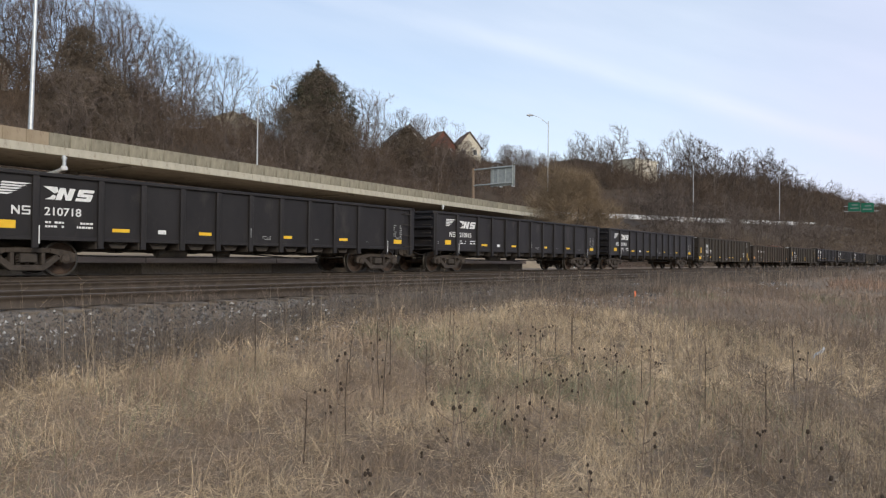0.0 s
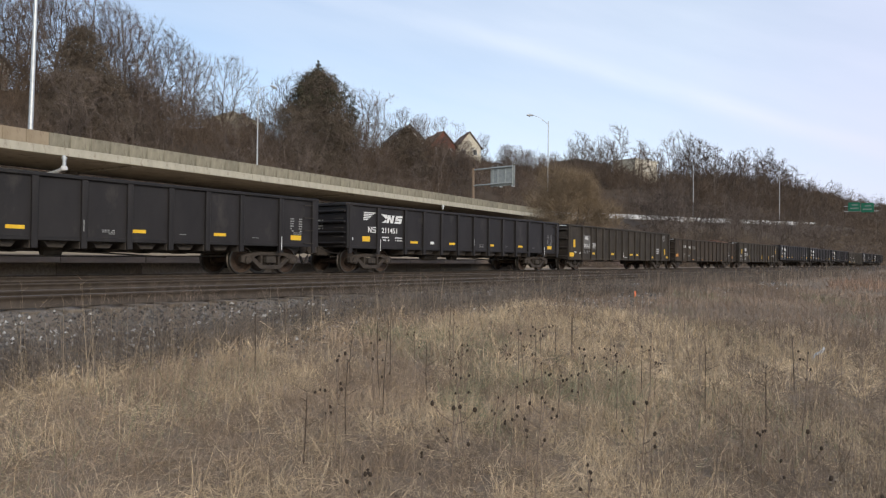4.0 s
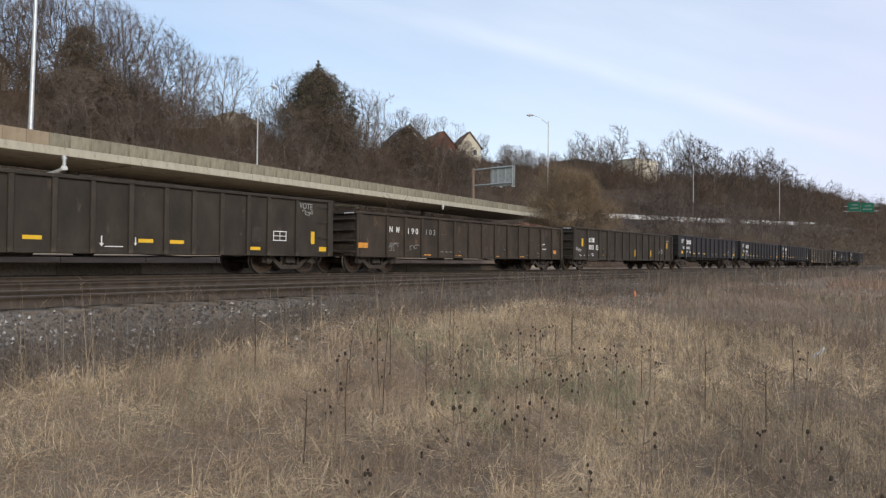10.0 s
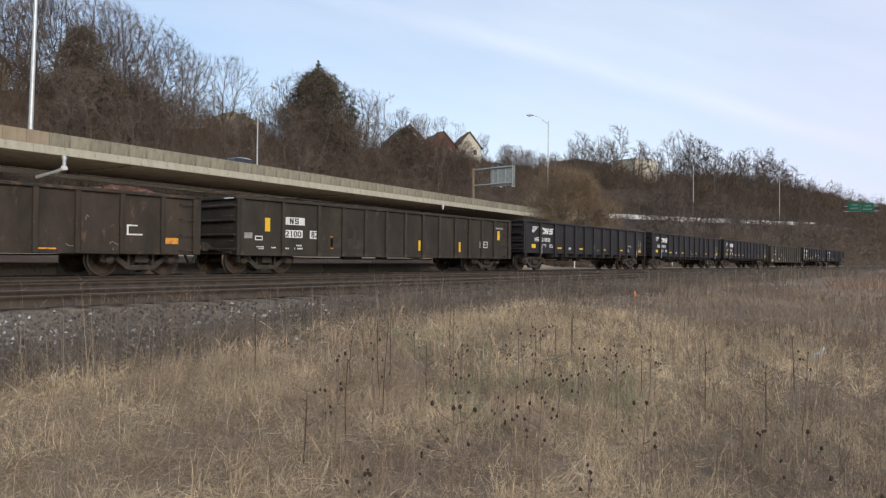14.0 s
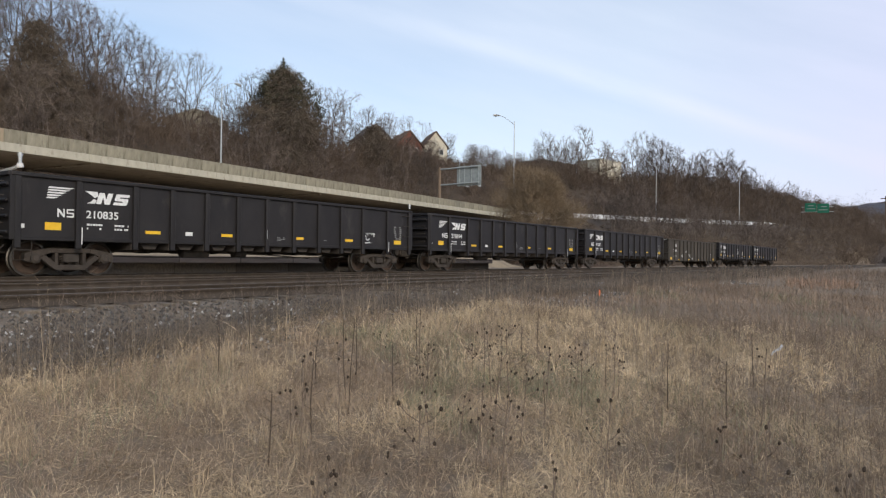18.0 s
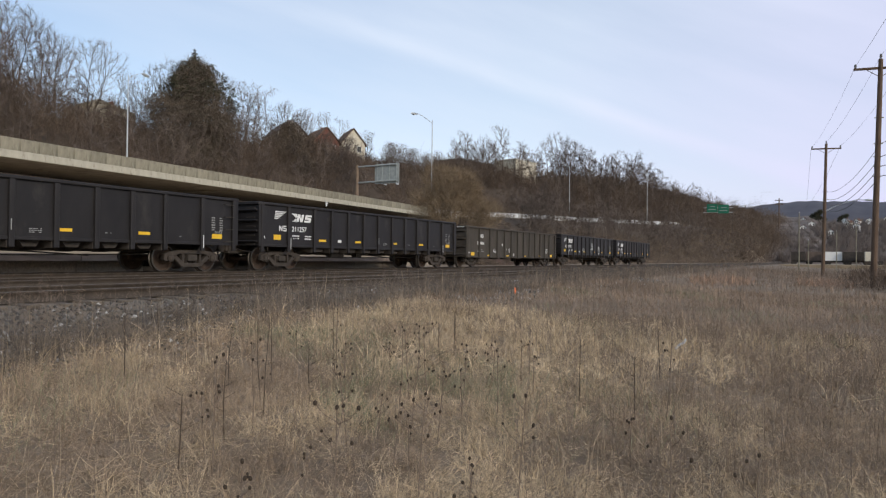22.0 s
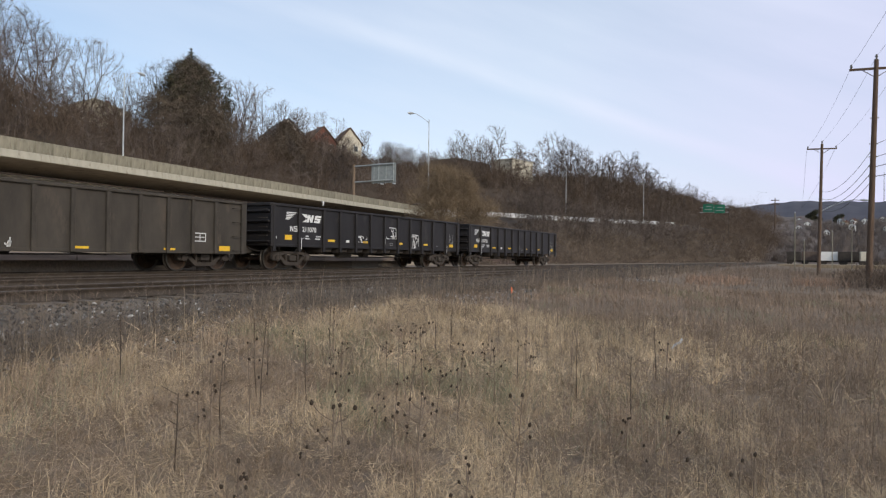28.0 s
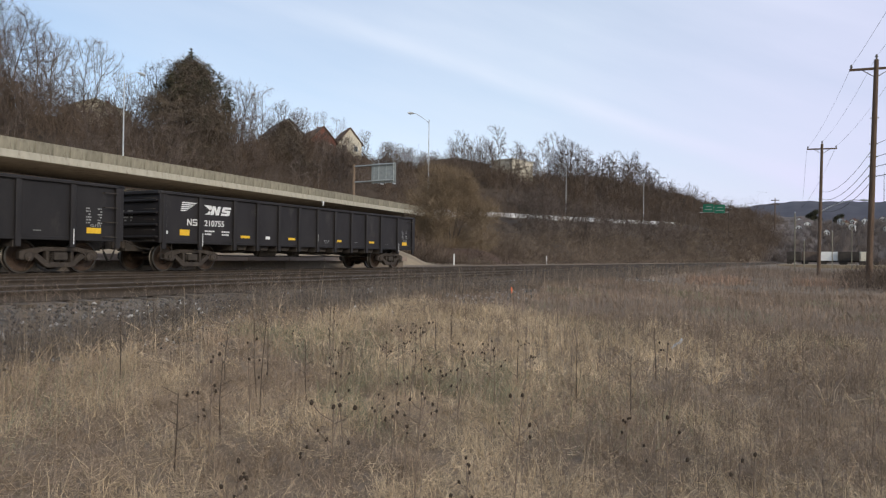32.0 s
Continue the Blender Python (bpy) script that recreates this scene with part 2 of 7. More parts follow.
M_PLATFORM = material("old_timber_platform", (0.20, 0.152, 0.122), (0.31, 0.242, 0.198), 1.2, 0.9, bump=0.4, random_ob=0.2, stretch=(0.5, 3, 3))
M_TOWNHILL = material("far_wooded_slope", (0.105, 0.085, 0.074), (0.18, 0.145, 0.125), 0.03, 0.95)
M_PLASTIC = material("pale_blue_plastic", (0.42, 0.46, 0.52), (0.55, 0.58, 0.63), 6.0, 0.35)
M_CARWHITE = material("white_car_paint", (0.72, 0.73, 0.74), (0.76, 0.77, 0.78), 2.0, 0.25, spec=0.5)
M_CARSILVER = material("silver_car_paint", (0.48, 0.50, 0.52), (0.54, 0.56, 0.58), 2.0, 0.3, 0.4, spec=0.5)
M_LAMPGLASS = material("lamp_glass", (0.6, 0.6, 0.58), None, 1.0, 0.3)


# ---------------------------------------------------------------- mesh helpers
def np_mesh(name, verts, faces, mat=None, smooth=False):
    """A mesh from arrays; faces all with the same number of corners."""
    me = bpy.data.meshes.new(name)
    verts = np.asarray(verts, dtype=np.float32)
    faces = np.asarray(faces, dtype=np.int32)
    k = faces.shape[1]
    me.vertices.add(len(verts))
    me.vertices.foreach_set("co", verts.ravel())
    me.loops.add(faces.size)
    me.loops.foreach_set("vertex_index", faces.ravel())
    me.polygons.add(len(faces))
    me.polygons.foreach_set("loop_start", np.arange(0, faces.size, k, dtype=np.int32))
    if smooth:
        me.polygons.foreach_set("use_smooth", np.ones(len(faces), dtype=bool))
    me.update(calc_edges=True)
    if mat:
        me.materials.append(mat)
    return me


def frames_of(p0, p1):
    d = p1 - p0
    n = np.linalg.norm(d, axis=1, keepdims=True)
    d = d / np.maximum(n, 1e-9)
    ref = np.where(np.abs(d[:, 2:3]) > 0.9, np.array([[1.0, 0, 0]]), np.array([[0, 0, 1.0]]))
    u = np.cross(d, ref)
    u /= np.linalg.norm(u, axis=1, keepdims=True)
    return u, np.cross(d, u)


def tubes(p0, p1, r0, r1, n=3):
    """Many straight tapered tubes: (verts, quads)."""
    p0, p1 = np.asarray(p0, float), np.asarray(p1, float)
    r0, r1 = np.broadcast_to(r0, len(p0)), np.broadcast_to(r1, len(p0))
    u, v = frames_of(p0, p1)
    a = np.arange(n) * 2 * np.pi / n
    ring = np.cos(a)[None, :, None] * u[:, None, :] + np.sin(a)[None, :, None] * v[:, None, :]
    lo = p0[:, None, :] + ring * r0[:, None, None]
    hi = p1[:, None, :] + ring * r1[:, None, None]
    verts = np.concatenate([lo, hi], axis=1).reshape(-1, 3)
    i = np.arange(n)
    quad = np.stack([i, (i + 1) % n, (i + 1) % n + n, i + n], axis=1)
    faces = (np.arange(len(p0)) * 2 * n)[:, None, None] + quad[None]
    return verts, faces.reshape(-1, 4)


def slivers(p0, p1, r):
    """The finest far twigs, three corners each: (verts, triangles)."""
    p0, p1 = np.asarray(p0, float), np.asarray(p1, float)
    u, v = frames_of(p0, p1)
    a = (np.arange(len(p0)) * 2.399)[:, None]
    w = (np.cos(a) * u + np.sin(a) * v) * np.broadcast_to(r, len(p0))[:, None]
    return np.stack([p0 - w, p0 + w, p1], 1).reshape(-1, 3), np.arange(len(p0) * 3).reshape(-1, 3)


def spikes(p0, p1, r, n=3):
    """Many thin pointed twigs: (verts, triangles)."""
    p0, p1 = np.asarray(p0, float), np.asarray(p1, float)
    r = np.broadcast_to(r, len(p0))
    u, v = frames_of(p0, p1)
    a = np.arange(n) * 2 * np.pi / n
    ring = np.cos(a)[None, :, None] * u[:, None, :] + np.sin(a)[None, :, None] * v[:, None, :]
    verts = np.concatenate([p0[:, None, :] + ring * r[:, None, None], p1[:, None, :]], axis=1).reshape(-1, 3)
    i = np.arange(n)
    tri = np.stack([i, (i + 1) % n, np.full(n, n)], axis=1)
    return verts, ((np.arange(len(p0)) * (n + 1))[:, None, None] + tri[None]).reshape(-1, 3)


BOXF = np.array([[0, 3, 2, 1], [4, 5, 6, 7], [0, 1, 5, 4], [1, 2, 6, 5], [2, 3, 7, 6], [3, 0, 4, 7]])


def bm_boxes(items, bevel=0.0):
    """A bmesh of boxes (x0, x1, y0, y1, z0, z1), with edges broken by a small bevel."""
    bm = bmesh.new()
    for x0, x1, y0, y1, z0, z1 in items:
        vs = [bm.verts.new(c) for c in ((x0, y0, z0), (x1, y0, z0), (x1, y1, z0), (x0, y1, z0), (x0, y0, z1), (x1, y0, z1), (x1, y1, z1), (x0, y1, z1))]
        for f in BOXF:
            bm.faces.new([vs[i] for i in f])
    if bevel:
        bmesh.ops.bevel(bm, geom=bm.edges[:], offset=bevel, segments=1, affect="EDGES")
    return bm


def bm_tube(bm, points, radius, n=8, caps=True):
    """A tube along points, with one radius or a list of them, added to bm."""
    pts = [Vector(p) for p in points]
    rad = radius if isinstance(radius, (list, tuple)) else [radius] * len(pts)
    rings = []
    for i, p in enumerate(pts):
        d = (pts[min(i + 1, len(pts) - 1)] - pts[max(i - 1, 0)]).normalized()
        ref = Vector((1, 0, 0)) if abs(d.z) > 0.9 else Vector((0, 0, 1))
        u = d.cross(ref).normalized()
        v = d.cross(u)
        rings.append([bm.verts.new(p + (u * math.cos(2 * math.pi * k / n) + v * math.sin(2 * math.pi * k / n)) * rad[i]) for k in range(n)])
    for a, b in zip(rings, rings[1:]):
        for k in range(n):
            bm.faces.new((a[k], a[(k + 1) % n], b[(k + 1) % n], b[k]))
    if caps:
        bm.faces.new(rings[0])
        bm.faces.new(rings[-1][::-1])
    return bm


def bm_prism(bm, outline, y0, y1):
    """An outline in x and z pushed from y0 to y1, added to bm."""
    a = [bm.verts.new((x, y0, z)) for x, z in outline]
    b = [bm.verts.new((x, y1, z)) for x, z in outline]
    n = len(outline)
    bm.faces.new(a)
    bm.faces.new(b[::-1])
    for i in range(n):
        bm.faces.new((a[(i + 1) % n], a[i], b[i], b[(i + 1) % n]))
    return bm


def mesh_of(name, bm, mat):
    bmesh.ops.recalc_face_normals(bm, faces=bm.faces[:])
    me = bpy.data.meshes.new(name)
    bm.to_mesh(me)
    bm.free()
    me.materials.append(mat)
    return me


def part(name, data, mat, parent, label="", at=None):
    """Links a bmesh, or a mesh that is there already, as one mesh object under a thing or part."""
    me = data if isinstance(data, bpy.types.Mesh) else mesh_of(name, data, mat)
    ob = new(name, me)
    ob.parent = parent
    if at is not None:
        ob.matrix_basis = at
    return tagged(ob, label)


def thing(name, label, category, at=None, group="", kind=""):
    ob = new(name)
    ob.empty_display_size = 0.3
    if at is not None:
        ob.matrix_basis = at
    return tagged(ob, label, category, group, kind)


def piece(name, data, mat, label, category="", kind="structure", group="", at=None):
    me = data if isinstance(data, bpy.types.Mesh) else mesh_of(name, data, mat)
    ob = new(name, me)
    if at is not None:
        ob.matrix_basis = at
    return tagged(ob, label, category, group, kind)


# ---------------------------------------------------------------- lie of the land
RIDGE_X = [-300, 35, 49, 56, 70, 91, 104, 118, 141, 165, 196, 215, 268, 334, 410, 600, 800, 1000]
RIDGE_Y = [97, 95, 94, 93.2, 92, 90.6, 90.8, 93.3, 98, 98, 86, 83, 74, 68, 62, 46, 38, 33]
RIDGE_Z = [24, 20.5, 22.5, 19.5, 19, 19.5, 21.3, 22.3, 22.8, 23.6, 25.5, 25.5, 30.5, 31, 33, 39, 40, 36]
SHELF_X = [-300, 100, 113, 163, 290, 400, 600, 1000]
SHELF_Z = [4.2, 4.2, 7.8, 9.4, 14.3, 16, 12, 3]


def land(x, y):
    """Height of the ground."""
    x, y = np.broadcast_arrays(np.asarray(x, float), np.asarray(y, float))
    low = np.interp(y, [-2500, -30, 0, 3, 6, 7.8, 9.1, 9.8, 22.6, 24, 34], [-2.0, -1.1, -1.03, -0.9, -0.72, -0.6, -0.44, -0.34, -0.34, -0.3, 0.1])
    ry, rz, sz = np.interp(x, RIDGE_X, RIDGE_Y), np.interp(x, RIDGE_X, RIDGE_Z), np.interp(x, SHELF_X, SHELF_Z)
    y0 = np.maximum(np.minimum(34, ry * 0.45), 23.5)
    y1 = np.maximum(np.minimum(49.5, ry * 0.62), y0 + 3)
    y2 = np.maximum(np.minimum(np.interp(x, [-300, 0, 104, 126], [58, 60, 69, 60]), ry * 0.77), y1 + 1)
    t1, t2 = np.clip((y - y0) / (y1 - y0), 0, 1), np.clip((y - y2) / (ry - y2), 0, 1)
    hill = 0.1 + (sz - 0.1) * t1 + (rz - sz) * (0.55 * t2 + 0.45 * t2 * t2 * (3 - 2 * t2)) + 0.03 * np.clip(y - ry, 0, 600)
    z = np.where(y > y0, hill, low)
    wob = 0.04 * np.sin(x * 0.9 + y * 0.5) * np.sin(y * 1.3 - x * 0.35) + 0.05 * np.sin(x * 0.31 + 1.3) * np.sin(y * 0.43)
    fade = np.clip((7.6 - y) / 2, 0, 1)
    return z + wob * fade


def spread(a, b, first, growth):
    out, step = [a], first
    while abs(out[-1]) < abs(b):
        out.append(out[-1] + math.copysign(step, b))
        step *= growth
    return out


gx = np.array(spread(-18, -400, 4, 1.35)[::-1][:-1] + list(np.arange(-18, 130, 1.0)) + list(np.arange(130, 900, 9.0)) + spread(900, 4600, 30, 1.3))
gy = np.array(spread(-26, -3000, 2, 1.3)[::-1][:-1] + list(np.arange(-26, 8, 0.5)) + [8, 9.1, 9.8, 22.6, 24, 27, 30] + list(np.arange(31, 110, 1.5)) + spread(110, 3000, 4, 1.4))
GX, GY = np.meshgrid(gx, gy, indexing="ij")
gv = np.stack([GX, GY, land(GX, GY)], axis=-1).reshape(-1, 3)
gi = np.arange(GX.size).reshape(GX.shape)
gf = np.stack([gi[:-1, :-1], gi[1:, :-1], gi[1:, 1:], gi[:-1, 1:]], axis=-1).reshape(-1, 4)
g_me = np_mesh("ground", gv, gf, M_EARTH, smooth=True)
g_me.materials.append(M_HILLSOIL)
g_mid = gv[gf].mean(axis=1)
# tan slope, spread on under the viaduct as pale ground to bounce light
g_me.materials.append(M_TANSLOPE)
g_me.polygons.foreach_set("material_index", np.where((g_mid[:, 1] > 28.5) & (g_mid[:, 1] < 58.5) & (g_mid[:, 0] < 76), 2, np.where(g_mid[:, 1] > 33, 1, 0)).astype(np.int32))
ground = tagged(new("ground", g_me), "bare brown earth under dead grass, rising to a wooded bank", kind="structure")

# far hills, beyond the valley
def hill_ring(name, label, mat, a0, a1, radii, shares, crest):
    ang = np.radians(np.linspace(a0, a1, 160))
    top = crest(ang)
    fv = np.stack([np.stack([r * np.cos(ang), r * np.sin(ang), -2.0 + (top + 2.0) * h], axis=-1) for r, h in zip(radii, shares)], axis=0)
    ii = np.arange(fv.shape[0] * fv.shape[1]).reshape(fv.shape[:2])
    ff = np.stack([ii[:-1, :-1], ii[:-1, 1:], ii[1:, 1:], ii[1:, :-1]], axis=-1).reshape(-1, 4)
    return tagged(new(name, np_mesh(name, fv.reshape(-1, 3), ff, mat, smooth=True)), label, kind="structure")


hill_ring("backdrop_hill", "long wooded hill far off, blue haze put into its colour", M_FARHILL, -16, 12, (1900, 2100, 2500, 3100), (0.0, 0.5, 1.0, 0.9),
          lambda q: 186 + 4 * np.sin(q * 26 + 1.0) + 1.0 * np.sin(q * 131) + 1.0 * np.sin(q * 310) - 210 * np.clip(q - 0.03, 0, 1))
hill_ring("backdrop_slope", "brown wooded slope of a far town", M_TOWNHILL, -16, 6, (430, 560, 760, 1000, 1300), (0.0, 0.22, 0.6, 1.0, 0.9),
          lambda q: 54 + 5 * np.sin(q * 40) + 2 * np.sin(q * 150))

# ---------------------------------------------------------------- tracks
TRACKS = (19.5, 15.3, 11.1)
X0, X1 = -60.0, 900.0
bal_y = np.array([8.6, 9.1, 9.7, 10.0, 12.3, 12.8, 13.2, 13.6, 14.1, 16.6, 17.1, 17.5, 18.2, 20.8, 21.6, 27.5])
bal_z = np.array([-0.62, -0.45, -0.25, -0.20, -0.20, -0.26, -0.28, -0.26, -0.19, -0.19, -0.25, -0.25, -0.17, -0.17, -0.26, -0.27])
bx = np.concatenate([np.arange(X0, 120, 0.6), np.arange(120, X1 + 1, 6)])
BX, BY = np.meshgrid(bx, bal_y, indexing="ij")
rs = np.random.RandomState(3)
BZ = np.broadcast_to(bal_z, BX.shape) + rs.uniform(-0.02, 0.02, BX.shape)
bi = np.arange(BX.size).reshape(BX.shape)
bf = np.stack([bi[:-1, :-1], bi[1:, :-1], bi[1:, 1:], bi[:-1, 1:]], axis=-1).reshape(-1, 4)
tagged(new("ballast_bed", np_mesh("ballast_bed", np.stack([BX, BY, BZ], -1).reshape(-1, 3), bf, M_BALLAST)), "brown-grey crushed stone bed under three tracks", kind="structure")

RAIL_OUT = [(-0.07, -0.17), (0.07, -0.17), (0.07, -0.155), (0.012, -0.13), (0.010, -0.045), (0.036, -0.032), (0.036, -0.004), (0.03, 0.0), (-0.03, 0.0), (-0.036, -0.004), (-0.036, -0.032), (-0.010, -0.045), (-0.012, -0.13), (-0.07, -0.155)]
rv = [(x, o[0], o[1]) for x in (X0, X1) for o in RAIL_OUT]
nr = len(RAIL_OUT)
rail_me = np_mesh("rail", rv, [(i, (i + 1) % nr, nr + (i + 1) % nr, nr + i) for i in range(nr)], M_RAIL)
rail_me.materials.append(M_RAILTOP)
rail_me.polygons.foreach_set("material_index", [1 if i in (7,) else 0 for i in range(nr)])
for cy in TRACKS:
    for side in (-0.7525, 0.7525):
        ob = tagged(new("rail", rail_me), "rust-brown steel rail with a worn bright top", "rail", "rails of the three tracks", "structure")
        ob.location = (0, cy + side, 0)

tie_me = mesh_of("tie", bm_boxes([(-0.115, 0.115, -1.3, 1.3, -0.36, -0.172)], 0.012), M_TIE)
ties = {}
for cy in TRACKS:
    bed = thing("track_ties", "dark weathered timber ties under a pair of rails", "railway ties", pose(0, cy, 0), "rows of ties", "structure")
    rng = random.Random(int(cy * 10))
    n_sep = 150 if cy < 12 else 60
    for i in range(n_sep):
        part("tie", tie_me, None, bed, at=pose(1.0 + i * 0.52 + rng.uniform(-0.03, 0.03), rng.uniform(-0.05, 0.05), rng.uniform(-0.012, 0.012), 0, 0, rng.uniform(-1.5, 1.5)))
    more = []
    for i in range(-100, 700):
        if 0 <= i < n_sep:
            continue
        x = 1.0 + i * 0.52
        more.append((x - 0.115, x + 0.115, -1.3, 1.3, -0.36, -0.175))
    tagged(part("far_ties", bm_boxes(more), M_TIE, bed, "dark timber ties running on along the track"), kind="stuff")

# ---------------------------------------------------------------- the train
SPEED = 5.56
WHEEL_R = 0.457
CAR_L = 15.74
CACHE = {}


def cached(key, make):
    if key not in CACHE:
        CACHE[key] = make()
    return CACHE[key]


def text_mesh(key, body, width, height, mat):
    """Raised lettering in the plane of a car's near side, fitted to a width and height."""
    cu = bpy.data.curves.new("lettering", "FONT")
    cu.body, cu.extrude, cu.offset = body, 0.004, 0.012
    ob = new("lettering", cu)
    me = bpy.data.meshes.new_from_object(ob.evaluated_get(bpy.context.evaluated_depsgraph_get()))
    bpy.data.objects.remove(ob)
    co = np.empty(len(me.vertices) * 3, dtype=np.float32)
    me.vertices.foreach_get("co", co)
    co = co.reshape(-1, 3)
    lo, hi = co.min(axis=0), co.max(axis=0)
    out = np.empty_like(co)
    out[:, 0] = (co[:, 0] - lo[0]) / (hi[0] - lo[0]) * width
    out[:, 1] = -co[:, 2]
    out[:, 2] = (co[:, 1] - lo[1]) / (hi[1] - lo[1]) * height
    me.vertices.foreach_set("co", out.ravel())
    me.update()
    me.materials.clear()
    me.materials.append(mat)
    return me


def flat_shape(outlines, y, depth=0.004):
    """Plain raised shapes in x and z on a car's near side."""
    bm = bmesh.new()
    for o in outlines:
        bm_prism(bm, o, y - depth, y)
    return bm


def rect(x0, x1, z0, z1):
    return [(x0, z0), (x1, z0), (x1, z1), (x0, z1)]


def bars(x0, x1, z0, z1, rows, rng, fill=0.8):
    """Rows of plain bars in place of small stencilled writing."""
    out, step = [], (z1 - z0) / rows
    for r in range(rows):
        x = x0
        zb = z0 + r * step
        while x < x1 - 0.02:
            w = min(rng.uniform(0.03, 0.09), x1 - x)
            if rng.random() < fill:
                out.append(rect(x, x + w, zb, zb + step * 0.5))
            x += w + 0.018
    return out


def scribble(rng, x0, x1, z0, z1, strokes, width=0.018):
    """Looping painted strokes that say nothing."""
    bm = bmesh.new()
    for _ in range(strokes):
        pts, x, z = [], rng.uniform(x0, x1), rng.uniform(z0, z1)
        a = rng.uniform(0, 6.28)
        for _ in range(9):
            pts.append((x, z))
            a += rng.uniform(-1.2, 1.2)
            s = (x1 - x0) * 0.13
            x, z = min(max(x + math.cos(a) * s, x0), x1), min(max(z + math.sin(a) * s, z0), z1)
        for (xa, za), (xb, zb) in zip(pts, pts[1:]):
            d = math.hypot(xb - xa, zb - za)
            if d < 0.02:
                continue
            nx, nz = -(zb - za) / d * width, (xb - xa) / d * width
            bm_prism(bm, [(xa - nx, za - nz), (xb - nx, zb - nz), (xb + nx, zb + nz), (xa + nx, za + nz)], -0.004, 0)
    return bm


def wheelset_mesh():
    bm = bmesh.new()
    n = 28
    for s in (-1, 1):
        prof = [(0.10, 0.62), (0.17, 0.64), (0.19, 0.70), (0.37, 0.715), (0.40, 0.655), (WHEEL_R + 0.03, 0.655), (WHEEL_R + 0.03, 0.685), (WHEEL_R, 0.70), (WHEEL_R - 0.004, 0.79), (0.405, 0.795), (0.38, 0.745), (0.20, 0.735), (0.16, 0.79), (0.085, 0.80)]
        rings = [[bm.verts.new((r * math.cos(2 * math.pi * k / n), s * y, r * math.sin(2 * math.pi * k / n))) for k in range(n)] for r, y in prof]
        for j, (a, b) in enumerate(zip(rings, rings[1:])):
            for k in range(n):
                f = bm.faces.new((a[k], a[(k + 1) % n], b[(k + 1) % n], b[k]))
                f.material_index = 1 if j in (4, 5, 6, 7, 8) else 0
    bm_tube(bm, [(0, -1.02, 0), (0, -0.8, 0), (0, 0.8, 0), (0, 1.02, 0)], [0.07, 0.085, 0.085, 0.07], 12)
    me = mesh_of("wheelset", bm, M_WHEEL)
    me.materials.append(M_TREAD)
    return me


def side_frame_mesh():
    """Cast side frame of a two-axle truck, seen from outside."""
    bm = bmesh.new()
    outer = [(-1.14, 0.40), (-1.14, 0.58), (-1.02, 0.63), (-0.78, 0.62), (-0.52, 0.72), (0.52, 0.72), (0.78, 0.62), (1.02, 0.63), (1.14, 0.58), (1.14, 0.40), (1.04, 0.36), (0.76, 0.36), (0.72, 0.44), (0.40, 0.17), (-0.40, 0.17), (-0.72, 0.44), (-0.76, 0.36), (-1.04, 0.36)]
    bars_ = [[(-0.52, 0.72), (0.52, 0.72), (0.50, 0.60), (-0.50, 0.60)], [(-0.42, 0.30), (0.42, 0.30), (0.38, 0.16), (-0.38, 0.16)],
             [(-1.14, 0.40), (-1.14, 0.58), (-1.0, 0.64), (-0.52, 0.72), (-0.50, 0.60), (-0.74, 0.54), (-0.76, 0.36), (-1.06, 0.36)],
             [(1.14, 0.40), (1.06, 0.36), (0.76, 0.36), (0.74, 0.54), (0.50, 0.60), (0.52, 0.72), (1.0, 0.64), (1.14, 0.58)],
             [(-0.76, 0.46), (-0.66, 0.56), (-0.30, 0.28), (-0.40, 0.17)], [(0.76, 0.46), (0.40, 0.17), (0.30, 0.28), (0.66, 0.56)],
             [(-0.40, 0.60), (-0.40, 0.30), (-0.31, 0.30), (-0.31, 0.60)], [(0.31, 0.60), (0.31, 0.30), (0.40, 0.30), (0.40, 0.60)]]
    for o in bars_:
        bm_prism(bm, o, -0.09, 0.09)
    bmesh.ops.bevel(bm, geom=[e for e in bm.edges if len(e.link_faces) == 2], offset=0.012, segments=1, affect="EDGES")
    return mesh_of("side_frame", bm, M_TRUCK)


